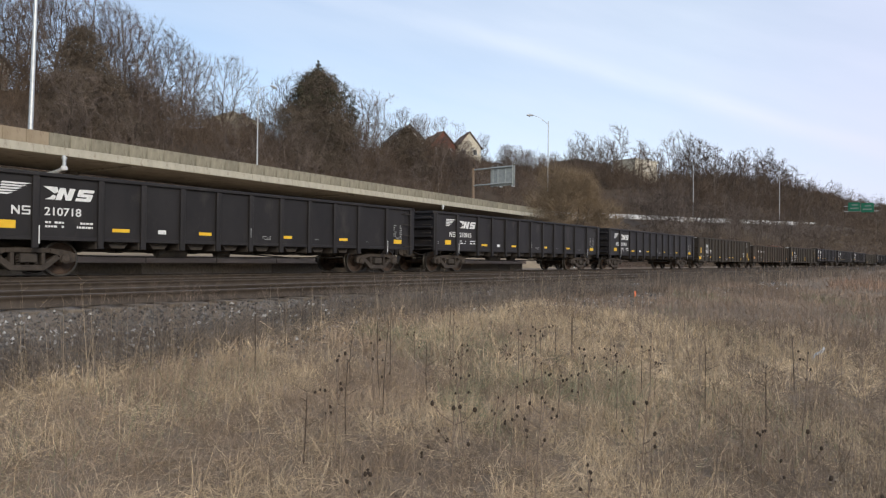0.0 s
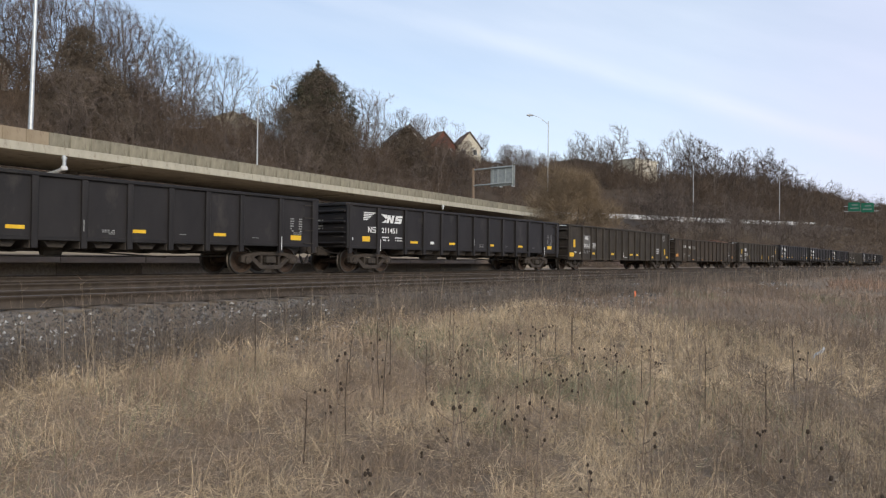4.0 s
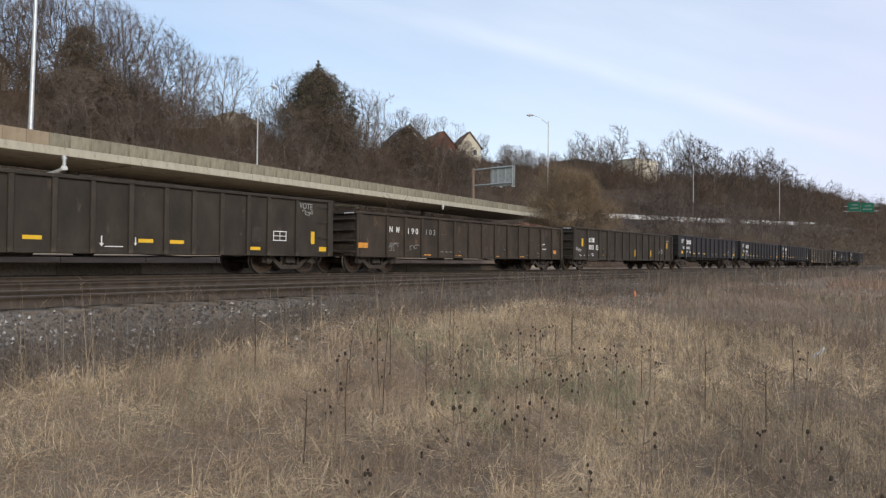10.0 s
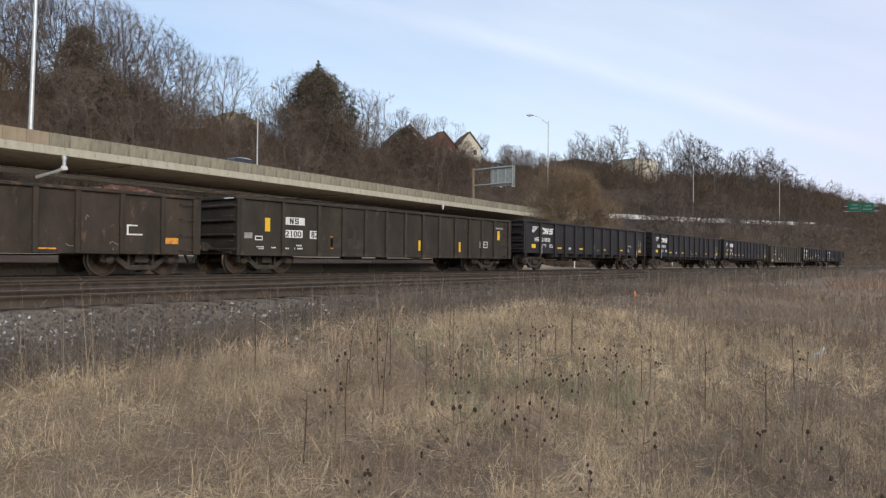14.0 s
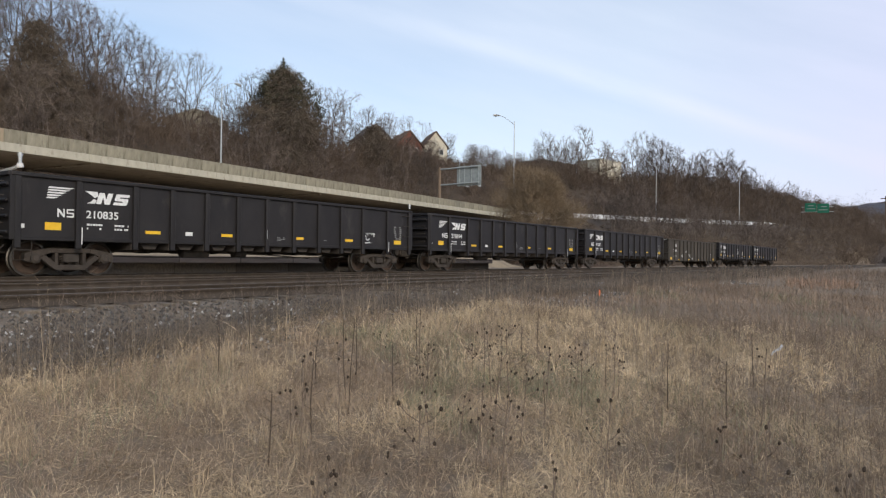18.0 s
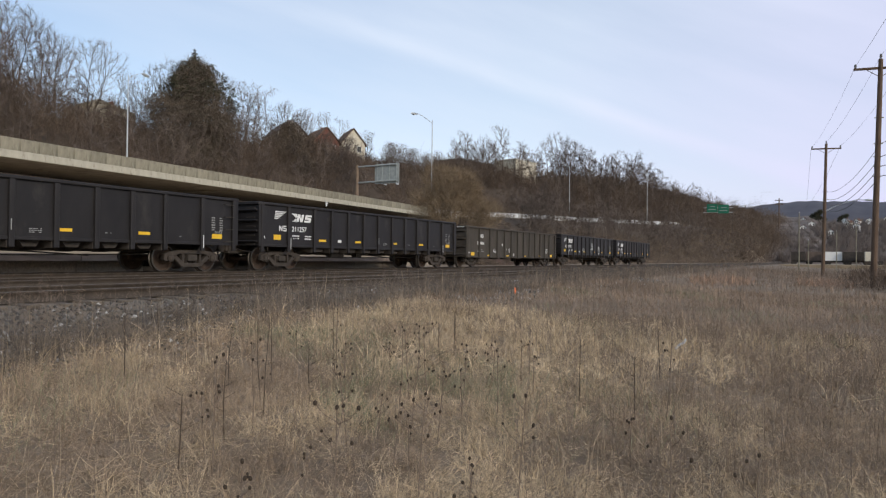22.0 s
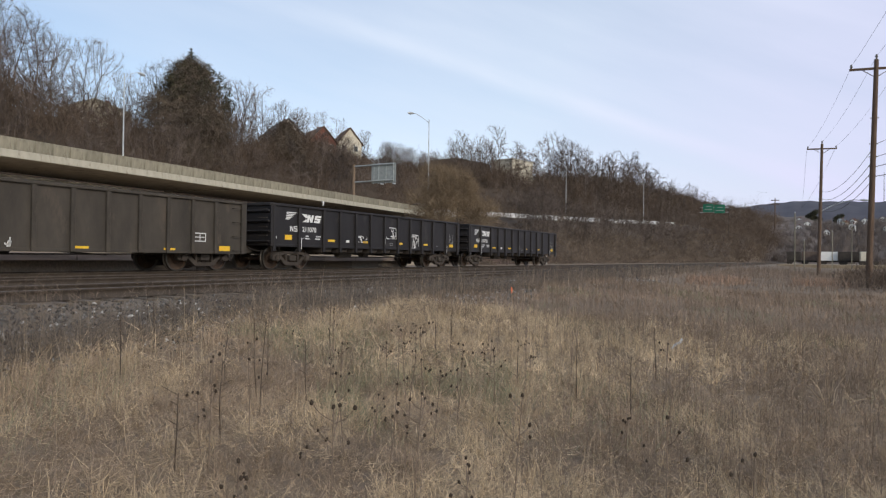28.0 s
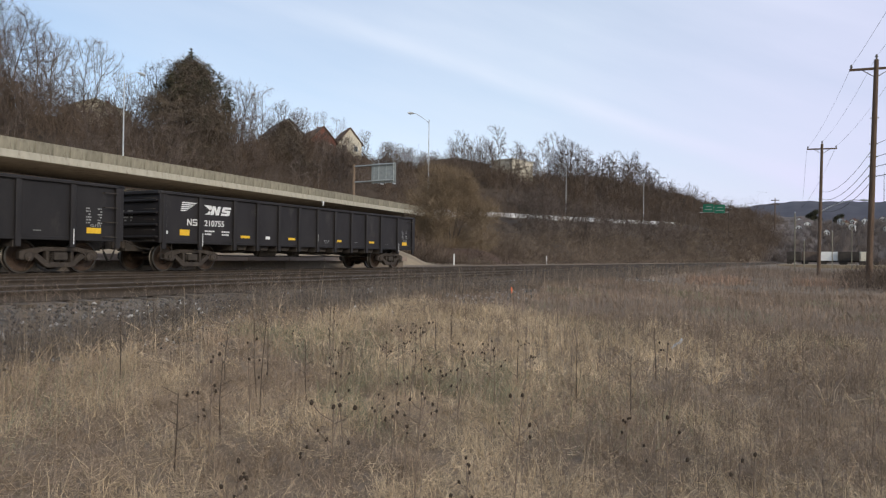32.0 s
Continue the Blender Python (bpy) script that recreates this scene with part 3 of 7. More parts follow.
def add_truck(car, x):
    """A truck at x under a car; gives back its two wheelsets."""
    bolster = part("truck", cached("truck", lambda: mesh_of("truck", bm_boxes([(-0.20, 0.20, -1.16, 1.16, 0.36, 0.58), (-0.26, 0.26, -0.5, 0.5, 0.55, 0.68)], 0.02), M_UNDER)), None, car, "grimy cast steel two-axle truck", pose(x, 0, 0))
    for s in (-1, 1):
        part("side_frame", cached("side_frame", side_frame_mesh), None, bolster, at=pose(0, s * 1.03, 0))
        for k in (-0.2, 0.0, 0.2):
            def spring():
                bm = bmesh.new()
                pts = [(0.055 * math.cos(i * 1.3), 0.055 * math.sin(i * 1.3), 0.28 + i * 0.013) for i in range(22)]
                return mesh_of("spring", bm_tube(bm, pts, 0.018, 4), M_TRUCK)
            part("spring", cached("spring", spring), None, bolster, at=pose(k, s * 1.03, 0))
        for w in (-0.89, 0.89):
            def cap():
                bm = bmesh.new()
                bm_tube(bm, [(0, 0.06, 0), (0, -0.06, 0), (0, -0.075, 0), (0, -0.10, 0)], [0.125, 0.125, 0.10, 0.06], 16)
                return mesh_of("bearing_cap", bm, M_TRUCK)
            part("bearing_cap", cached("cap", cap), None, bolster, at=pose(w, s * 1.10, WHEEL_R, 0, 0, 0 if s < 0 else 180))
    beam = cached("beam", lambda: mesh_of("brake_beam", bm_boxes([(-0.03, 0.03, -0.85, 0.85, 0.33, 0.41), (-0.03, 0.03, -0.80, -0.68, 0.28, 0.5), (-0.03, 0.03, 0.68, 0.80, 0.28, 0.5)], 0.008), M_UNDER))
    for w in (-0.36, 0.36):
        part("brake_beam", beam, None, bolster, at=pose(w, 0, 0))
    return [part("wheelset", cached("wheelset", wheelset_mesh), None, bolster, "rust-brown wheels with worn bright treads", pose(w, 0, WHEEL_R)) for w in (-0.89, 0.89)]


def add_ends(car, mat, L, top, bottom, tag):
    """Ribbed end walls, couplers, hoses, steps and ladders."""
    wall = cached(("end", tag, L), lambda: mesh_of("end_wall", bm_boxes([(0.0, 0.05, -1.44, 1.44, bottom, top - 0.02)], 0.008), mat))
    rib = cached(("end_rib", tag), lambda: mesh_of("end_rib", bm_boxes([(-0.10, 0.0, -1.40, 1.40, -0.045, 0.045)], 0.03), mat))
    stile = cached(("corner", tag), lambda: mesh_of("corner_post", bm_boxes([(-0.04, 0.16, -0.04, 0.06, bottom - 0.02, top + 0.004)], 0.012), mat))
    rail = cached(("top_rail", tag), lambda: mesh_of("end_top_rail", bm_boxes([(-0.09, 0.06, -1.47, 1.47, top - 0.10, top + 0.008)], 0.015), mat))
    rung = cached("rung", lambda: mesh_of("ladder_rung", bm_tube(bmesh.new(), [(-0.05, -0.2, 0), (-0.11, -0.2, 0), (-0.11, 0.2, 0), (-0.05, 0.2, 0)], 0.014, 6), M_UNDER))
    srung = cached("srung", lambda: mesh_of("grab_iron", bm_tube(bmesh.new(), [(-0.2, 0.05, 0), (-0.2, -0.06, 0), (0.2, -0.06, 0), (0.2, 0.05, 0)], 0.014, 6), M_UNDER))

    def coupler_mesh():
        bm = bm_boxes([(-0.50, 0.3, -0.09, 0.09, 0.77, 0.92), (-0.34, -0.12, -0.16, 0.16, 0.72, 0.98)], 0.02)
        bm_prism(bm, [(-0.46, 0.68), (-0.58, 0.70), (-0.70, 0.74), (-0.74, 0.84), (-0.70, 0.94), (-0.58, 1.0), (-0.46, 1.0)], -0.17, 0.13)
        return mesh_of("coupler", bm, M_TRUCK)

    def hose_mesh():
        pts = [(-0.25 - 0.50 * t, 0.30 - 0.15 * t, 0.72 - 0.36 * math.sin(math.pi * min(t * 0.95, 1)) - 0.06 * t) for t in [i / 10 for i in range(11)]]
        return mesh_of("brake_hose", bm_tube(bmesh.new(), pts, 0.028, 7), M_UNDER)

    def lever_mesh():
        return mesh_of("uncoupling_lever", bm_tube(bmesh.new(), [(-0.10, -1.35, 0.78), (-0.16, -1.3, 0.70), (-0.28, -0.9, 0.74), (-0.30, -0.15, 0.98), (-0.50, 0, 1.0)], 0.014, 6), M_UNDER)

    def step_mesh():
        bm = bmesh.new()
        bm_tube(bm, [(0.08, -1.40, bottom + 0.1), (0.08, -1.42, 0.42), (0.50, -1.42, 0.42), (0.50, -1.40, bottom + 0.1)], 0.017, 6)
        bm_tube(bm, [(0.08, -1.42, 0.66), (0.50, -1.42, 0.66)], 0.014, 6)
        return mesh_of("sill_step", bm, M_UNDER)
    for e in (0, 1):
        m = pose(0, 0, 0) if e == 0 else pose(L, 0, 0, 0, 0, 180)
        part("end_wall", wall, None, car, at=m)
        part("end_top_rail", rail, None, car, at=m)
        for z in np.linspace(bottom + 0.16, top - 0.30, 4):
            part("end_rib", rib, None, car, at=m @ pose(0, 0, float(z)))
        for s in (-1, 1):
            part("corner_post", stile, None, car, at=m @ pose(0, s * 1.44, 0))
        for z in np.linspace(bottom + 0.05, top - 0.25, 5):
            part("ladder_rung", rung, None, car, at=m @ pose(-0.09, -1.18, float(z)))
        part("coupler", cached("coupler", coupler_mesh), None, car, "rusty cast steel knuckle coupler", m)
        part("brake_hose", cached("hose", hose_mesh), None, car, at=m)
        part("uncoupling_lever", cached("lever", lever_mesh), None, car, at=m)
        part("sill_step", cached(("step", tag), step_mesh), None, car, at=m)
    for z in np.linspace(bottom + 0.1, top - 0.25, 4):
        part("grab_iron", srung, None, car, at=pose(L - 0.42, -1.50, float(z)))


def dented_sheet(x0, x1, z0, z1, posts, tag, mat):
    """A side sheet pushed in and out between its posts by years of loading."""
    nx_, nz_ = 150, 9
    xs = np.linspace(x0, x1, nx_)
    zs = np.linspace(z0, z1, nz_)
    X, Z = np.meshgrid(xs, zs, indexing="ij")
    away = np.min(np.abs(X[..., None] - np.array(posts)), axis=-1)
    ph = len(tag) * 1.7
    dent = 0.5 + 0.5 * np.sin(X * 2.3 + ph) * np.sin(Z * 3.1 + X * 0.9 + ph)
    Y = -1.42 + np.clip(away, 0, 0.45) * 0.085 * dent * np.sin(np.pi * np.clip((Z - z0) / (z1 - z0), 0, 1))
    front = np.stack([X, Y, Z], -1).reshape(-1, 3)
    ii = np.arange(nx_ * nz_).reshape(nx_, nz_)
    f = np.stack([ii[:-1, :-1], ii[1:, :-1], ii[1:, 1:], ii[:-1, 1:]], -1).reshape(-1, 4)
    back = front + np.array([0, 0.02, 0])
    return np_mesh("side_sheet", np.concatenate([front, back]), np.concatenate([f, f[:, ::-1] + len(front)]), mat, smooth=True)


def add_shared(car, mat, L, top, bottom, posts, post_bottom, tag, post_w):
    """Floor, sides, chords, posts, underframe: alike on all the gondolas."""
    def once(name, items, bevel, m=mat):
        return cached((name, tag, L), lambda: mesh_of(name, bm_boxes(items, bevel), m))
    part("floor", once("floor", [(0.05, L - 0.05, -1.38, 1.38, bottom + 0.03, bottom + 0.07)], 0), None, car)
    part("centre_sill", once("centre_sill", [(-0.25, L + 0.25, -0.19, 0.19, 0.64, bottom + 0.03)], 0.01, M_UNDER), None, car)
    for s in (-1, 1):
        m = pose(0, 0, 0) if s < 0 else pose(L, 0, 0, 0, 0, 180)
        if tag == "black":
            part("side_sheet", once("side_sheet", [(0.05, L - 0.05, -1.42, -1.395, bottom, top - 0.06)], 0), None, car, at=m)
        else:
            part("side_sheet", cached(("dented", tag, L), lambda: dented_sheet(0.05, L - 0.05, bottom, top - 0.06, posts, tag, mat)), None, car, "dented side sheet", m)
        part("top_chord", once("top_chord", [(-0.03, L + 0.03, -1.50, -1.37, top - 0.095, top)], 0.018), None, car, at=m)
        part("side_sill", once("side_sill", [(0.02, L - 0.02, -1.445, -1.36, bottom - 0.03, bottom + 0.07)], 0.012), None, car, at=m)

        def post():
            bm = bm_boxes([(-post_w / 2, post_w / 2, -1.505, -1.415, post_bottom, top - 0.09)], 0.014)
            return mesh_of("side_post", bm, mat)
        for x in posts:
            part("side_post", cached(("post", tag), post), None, car, at=m @ pose(x if s < 0 else L - x, 0, 0))

    def bearer():
        bm = bmesh.new()
        for v in ([(-1.40, post_bottom), (-0.9, post_bottom + 0.01), (-0.19, 0.62), (0.19, 0.62), (0.9, post_bottom + 0.01), (1.40, post_bottom), (1.40, bottom + 0.02), (-1.40, bottom + 0.02)],):
            a = [bm.verts.new((-0.09, y, z)) for y, z in v]
            b = [bm.verts.new((0.09, y, z)) for y, z in v]
            bm.faces.new(a)
            bm.faces.new(b[::-1])
            for i in range(len(v)):
                bm.faces.new((a[i], a[(i + 1) % len(v)], b[(i + 1) % len(v)], b[i]))
        return mesh_of("crossbearer", bm, M_UNDER)
    for x in posts[2:-2]:
        part("crossbearer", cached(("bearer", tag), bearer), None, car, at=pose(x, 0, 0))

    def reservoir():
        return mesh_of("air_reservoir", bm_tube(bmesh.new(), [(5.2, -0.62, 0.66), (5.25, -0.62, 0.66), (6.15, -0.62, 0.66), (6.2, -0.62, 0.66)], [0.10, 0.17, 0.17, 0.10], 14), M_UNDER)

    def cylinder():
        bm = bm_tube(bmesh.new(), [(7.3, -0.5, 0.66), (7.75, -0.5, 0.66), (7.8, -0.5, 0.66), (8.9, -0.45, 0.62), (10.8, -0.4, 0.52)], [0.15, 0.15, 0.03, 0.022, 0.022], 10)
        return mesh_of("brake_cylinder", bm, M_UNDER)

    def pipe():
        return mesh_of("train_pipe", bm_tube(bmesh.new(), [(0.2, -0.45, 0.60), (4.0, -0.62, 0.52), (8.5, -0.62, 0.52), (12.0, -0.55, 0.56), (L - 0.2, -0.45, 0.60)], 0.024, 6), M_UNDER)
    part("air_reservoir", cached("reservoir", reservoir), None, car)
    part("brake_cylinder", cached("cylinder", cylinder), None, car)
    part("train_pipe", cached(("pipe", L), pipe), None, car)


BLACK_POSTS = [0.14, 1.62, 3.20, 4.36, 5.54, 6.72, 7.90, 9.10, 10.30, 11.48, 12.68, 14.19, 15.60]
SIDE_Y = -1.424         # the near side's outer face


def stencil_rows(car, shapes, m, label="", name="stencil_row", at=None):
    ob = part(name, mesh_of(name, flat_shape(shapes, SIDE_Y if at is None else 0), m), None, car, label or "rows of small faded stencils", at)
    return tagged(ob, kind="stuff")


def sticker(car, name, x0, x1, z0, z1, mat, label="", y=SIDE_Y):
    w, h = round(x1 - x0, 3), round(z1 - z0, 3)
    me = cached(("sticker", w, h, mat.name), lambda: mesh_of(name, flat_shape([rect(0, w, 0, h)], 0.0), mat))
    return part(name, me, None, car, label, pose(x0, y, z0))


def black_gondola(number, x, tag_words, extra=None):
    top, bottom = 2.54, 0.93
    car = thing("gondola_car", f"black steel gondola railcar with white lettering{tag_words}", "railcar", pose(x, TRACKS[0], 0), "gondola cars of the train")
    add_shared(car, M_BLACK, CAR_L, top, bottom, BLACK_POSTS, 0.71, "black", 0.15)
    add_ends(car, M_BLACK, CAR_L, top, bottom, "black")
    # hollow boxes hang between the posts, below the side
    lug = cached("lug", lambda: mesh_of("sill_bracket", bm_prism(bmesh.new(), [(-0.30, 0.90), (0.30, 0.90), (0.17, 0.74), (-0.17, 0.74)], -1.25, -0.9), M_UNDER))
    for a, b in zip(BLACK_POSTS[2:], BLACK_POSTS[3:-2]):
        part("sill_bracket", lug, None, car, at=pose((a + b) / 2, 0, 0))
    wheels = add_truck(car, 1.62) + add_truck(car, 14.08)
    y = SIDE_Y
    sticker(car, "reflector", 0.80, 1.20, 1.17, 1.36, M_YELLOW, "large yellow reflector")
    for a, b in ((3.53, 4.0), (6.1, 6.52), (9.2, 9.58), (11.72, 12.14)):
        sticker(car, "reflector", a, b, 1.16, 1.25, M_YELLOW, "yellow reflector")
    sticker(car, "reflector", 14.64, 15.09, 1.12, 1.28, M_YELLOW, "large yellow reflector")
    sticker(car, "data_plate", 4.82, 5.06, 1.15, 1.26, M_WHITE, "white data plate")
    sticker(car, "stencil_line", 1.68, 1.705, 0.82, 1.26, M_WHITE, y=-1.507)
    sticker(car, "stencil_line", 14.19, 14.215, 0.80, 1.22, M_WHITE, y=-1.507)
    sticker(car, "stencil_line", 7.86, 7.885, 1.15, 1.44, M_GREYMARK, y=-1.507)
    rng = random.Random(number)

    def mane():
        out = []
        for i in range(5):
            z = 2.255 - i * 0.064
            out.append([(0.86 - 0.012 * i, z - 0.04), (1.40 - 0.10 * i, z - 0.04), (1.53 - 0.10 * i, z), (0.90 - 0.012 * i, z)])
        return mesh_of("emblem", flat_shape(out, y), M_WHITE)

    def zigzag(x0, x1, z0, z1, t, lean):
        """Two angular ribbons side by side, of stroke t, leaning."""
        w, h = x1 - x0, z1 - z0
        v = min(t * w / h, 0.26)
        one = [(0, 0), (t, 0), (t, 0.62), (0.44 - t, 0), (0.44, 0), (0.44, 1), (0.44 - t, 1), (0.44 - t, 0.38), (t, 1), (0, 1)]
        m0, m1 = 0.5 - v / 2, 0.5 + v / 2
        two = [(0.55, 0), (0.95, 0), (1, 0.07), (1, m1 - 0.06), (0.95, m1), (0.55 + t, m1), (0.55 + t, 1 - v), (1, 1 - v), (1, 1), (0.60, 1), (0.55, 0.93), (0.55, m0 + 0.06), (0.60, m0), (1 - t, m0), (1 - t, v), (0.55, v)]
        return [[(x0 + (a + lean * (b - 0.5)) * w, z0 + b * h) for a, b in o] for o in (one, two)]

    def logo():
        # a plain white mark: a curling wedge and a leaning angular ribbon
        flag_ = [(1.80, 2.215), (2.13, 2.215), (2.16, 2.10), (2.06, 2.05), (1.95, 2.13)]
        tail_ = [(1.84, 1.90), (2.06, 1.90), (2.11, 1.99), (2.03, 2.02), (1.96, 1.95)]
        return mesh_of("emblem", flat_shape([flag_, tail_] + zigzag(2.14, 3.00, 1.90, 2.20, 0.16, 0.12), y), M_WHITE)

    def mark():
        return mesh_of("owner_mark", flat_shape(zigzag(1.10, 1.52, 1.505, 1.715, 0.085, 0.0), y), M_WHITE)
    part("emblem", cached("mane", mane), None, car, "white slanted stripes")
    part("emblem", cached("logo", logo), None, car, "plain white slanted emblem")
    part("owner_mark", cached("mark", mark), None, car)
    part("car_number", text_mesh("n", str(number), 0.88, 0.20, M_WHITE), None, car, "white painted car number", pose(1.84, y, 1.51))
    stencil_rows(car, bars(1.86, 2.30, 1.22, 1.42, 2, rng, 0.7) + bars(2.62, 3.02, 1.22, 1.42, 2, rng, 0.9), M_WHITE, "rows of small white stencils")
    stencil_rows(car, bars(14.62, 14.78, 1.40, 1.88, 6, rng) + bars(14.98, 15.12, 1.40, 1.88, 6, rng), M_GREYMARK)
    part("class_mark", text_mesh("c", "G122", 0.34, 0.075, M_GREYMARK), None, car, at=pose(14.76, y, 1.305))
    stencil_rows(car, bars(8.38, 8.72, 1.10, 1.24, 3, rng), M_GREYMARK)
    stencil_rows(car, bars(10.6, 10.8, 1.16, 1.2, 1, rng) + bars(13.1, 13.35, 1.14, 1.18, 1, rng), M_GREYMARK)
    # writing on the end wall
    stencil_rows(car, bars(0.25, 0.75, 1.55, 1.95, 4, rng), M_GREYMARK, name="end_stencil_row", at=pose(-0.006, 0.55, 0.05, 0, 0, -90))
    sticker(car, "data_plate", 0.20, 0.32, 1.20, 1.30, M_WHITE)
    for spec in extra or ():
        part("painted_scrawl", scribble(random.Random(spec[0]), *spec[1:6]), M_WHITE, car, "white spray-painted scrawl", pose(0, y, 0))
    return car, wheels


def brown_gondola(number, x, mat, top, posts, style, label, L=15.6):
    bottom = 0.62
    tag = f"{style}"
    car = thing("gondola_car", label, "railcar", pose(x, TRACKS[0], 0), "gondola cars of the train")
    add_shared(car, mat, L, top, bottom, posts, 0.60, tag, 0.13)
    add_ends(car, mat, L, top, bottom, tag)
    wheels = add_truck(car, 1.36) + add_truck(car, L - 1.55)
    rng = random.Random(number)
    stencil_rows(car, bars(0.86, 1.36, -0.09, -0.01, 1, rng, 0.95), M_WHITE, "row of white stencils on the end rail", "end_stencil_row", pose(-0.093, 0, top, 0, 0, -90))
    y = SIDE_Y

    def stencils(items, m):
        out = []
        for it in items:
            out += bars(*it, rng)
        stencil_rows(car, out, m)
    def mark(x0, x1, z0, z1, m, dy=0.0):
        w, h = x1 - x0, z1 - z0
        one = [(0, 0), (0.12, 0), (0.12, 0.56), (0.30, 0), (0.42, 0), (0.42, 1), (0.30, 1), (0.30, 0.46), (0.12, 1), (0, 1)]
        two = [(0.58, 0), (1, 0), (1, 0.60), (0.70, 0.60), (0.70, 0.78), (1, 0.78), (1, 1), (0.58, 1), (0.58, 0.40), (0.88, 0.40), (0.88, 0.22), (0.58, 0.22)]
        part("owner_mark", mesh_of("owner_mark", flat_shape([[(x0 + a * w, z0 + b * h) for a, b in o] for o in (one, two)], y - dy), m), None, car)

    def number_at(body, x0, x1, z0, z1, m, dy=0.0, label="white painted car number"):
        part("car_number", text_mesh("n", body, x1 - x0, z1 - z0, m), None, car, label, pose(x0, y - dy, z0))

    def frame_mark(x0, x1, z0, z1, cross=True):
        t = 0.03
        out = [rect(x0, x1, z0, z0 + t), rect(x0, x1, z1 - t, z1), rect(x0, x0 + t, z0 + t, z1 - t), rect(x1 - t, x1, z0 + t, z1 - t)]
        if cross:
            zc, xc = (z0 + z1) / 2, (x0 + x1) / 2
            out += [rect(x0 + t, xc - 0.01, zc - 0.012, zc + 0.012), rect(xc + 0.014, x1 - t, zc - 0.012, zc + 0.012), rect(xc - 0.01, xc + 0.014, z0 + t, z1 - t)]
        part("painted_frame", mesh_of("painted_frame", flat_shape(out, y), M_WHITE), None, car, "white painted rectangle")

    def reflectors(items, m=M_YELLOW, label="yellow reflector"):
        for a, b, c, d in items:
            sticker(car, "reflector", a, b, c, d, m, label)
    if style == "boxed":
        for a, b, c, d in ((1.83, 2.80, 1.22, 2.0), (3.0, 3.45, 1.22, 1.60)):
            sticker(car, "paint_patch", a, b, c, d, M_PATCH, "grey painted patch")
        mark(2.10, 2.44, 1.74, 1.94, M_WHITE, 0.006)
        number_at("2 0 1 6", 1.90, 2.62, 1.31, 1.52, M_WHITE, 0.006)
        number_at("3 9", 3.06, 3.40, 1.31, 1.57, M_WHITE, 0.006)
        stencils([(1.84, 2.70, 0.98, 1.16, 2)], M_GREYMARK)
        stencils([(0.72, 1.0, 0.98, 1.08, 2), (1.32, 1.52, 0.94, 1.06, 2)], M_WHITE)
        reflectors(((0.62, 0.85, 1.29, 1.71), (14.68, 14.84, 1.01, 1.43)), label="upright yellow reflector")
        sticker(car, "reflector", 0.02, 0.52, 0.77, 0.99, M_YELLOW, "large yellow reflector", -1.508)
        reflectors(((2.92, 3.34, 0.92, 1.02), (5.63, 6.07, 0.92, 1.02), (8.53, 8.96, 0.91, 1.01), (9.46, 9.90, 0.90, 1.0), (12.18, 12.58, 0.77, 0.87), (15.06, 15.38, 0.77, 0.92)))
        sticker(car, "paint_patch", 12.25, 12.60, 1.02, 1.50, M_UNDER, "dark rectangular patch")
        part("painted_scrawl", mesh_of("painted_scrawl", flat_shape([rect(7.62, 8.10, 0.775, 0.80), rect(7.515, 7.545, 0.87, 1.06), [(7.47, 0.87), (7.53, 0.78), (7.59, 0.87)], rect(8.435, 8.465, 0.90, 1.04), [(8.40, 0.90), (8.45, 0.82), (8.50, 0.90)]], y), M_WHITE), None, car)
        frame_mark(13.08, 13.62, 1.08, 1.40)
        part("painted_word", text_mesh("v", "VOTE", 0.58, 0.20, M_GREYMARK), None, car, "pale hand-painted word", pose(14.15, y, 2.19, 0, 3, 0))
        part("painted_scrawl", scribble(random.Random(5), 14.3, 14.75, 1.96, 2.13, 5, 0.012), M_GREYMARK, car, at=pose(0, y, 0))
    elif style == "rusty":
        ribbon = [(1.77, 1.56), (1.81, 1.56), (1.81, 1.71), (1.91, 1.56), (1.95, 1.56), (1.95, 1.79), (1.91, 1.79), (1.91, 1.64), (1.81, 1.79), (1.77, 1.79)]
        fork = [(2.15, 1.79), (2.18, 1.56), (2.22, 1.56), (2.255, 1.68), (2.29, 1.56), (2.33, 1.56), (2.36, 1.79), (2.32, 1.79), (2.305, 1.66), (2.27, 1.77), (2.24, 1.77), (2.205, 1.66), (2.19, 1.79)]
        part("owner_mark", mesh_of("owner_mark", flat_shape([ribbon, fork], y), M_WHITE), None, car)
        number_at("1 9 0", 2.88, 3.50, 1.53, 1.76, M_WHITE, label="worn white car number")
        number_at("1 0 3", 4.02, 4.62, 1.53, 1.75, M_GREYMARK, label="worn white car number")
        part("painted_scrawl", scribble(random.Random(8), 1.66, 2.34, 0.86, 1.15, 5, 0.010), M_GREYMARK, car, at=pose(0, y, 0))
        part("painted_scrawl", scribble(random.Random(9), 3.0, 3.6, 0.9, 1.1, 3, 0.010), M_GREYMARK, car, at=pose(0, y, 0))
        stencils([(5.0, 5.8, 0.84, 0.90, 1)], M_GREYMARK)
        sticker(car, "reflector", 0.0, 0.50, 0.93, 1.12, M_ORANGE, "faded orange reflector", -1.508)
        reflectors(((3.9, 4.35, 0.66, 0.74), (6.04, 6.14, 0.65, 0.72), (6.26, 6.48, 0.65, 0.73), (9.1, 9.50, 0.65, 0.73), (11.32, 11.76, 0.66, 0.73), (14.6, 15.07, 0.89, 1.06)), M_ORANGE, "faded orange reflector")
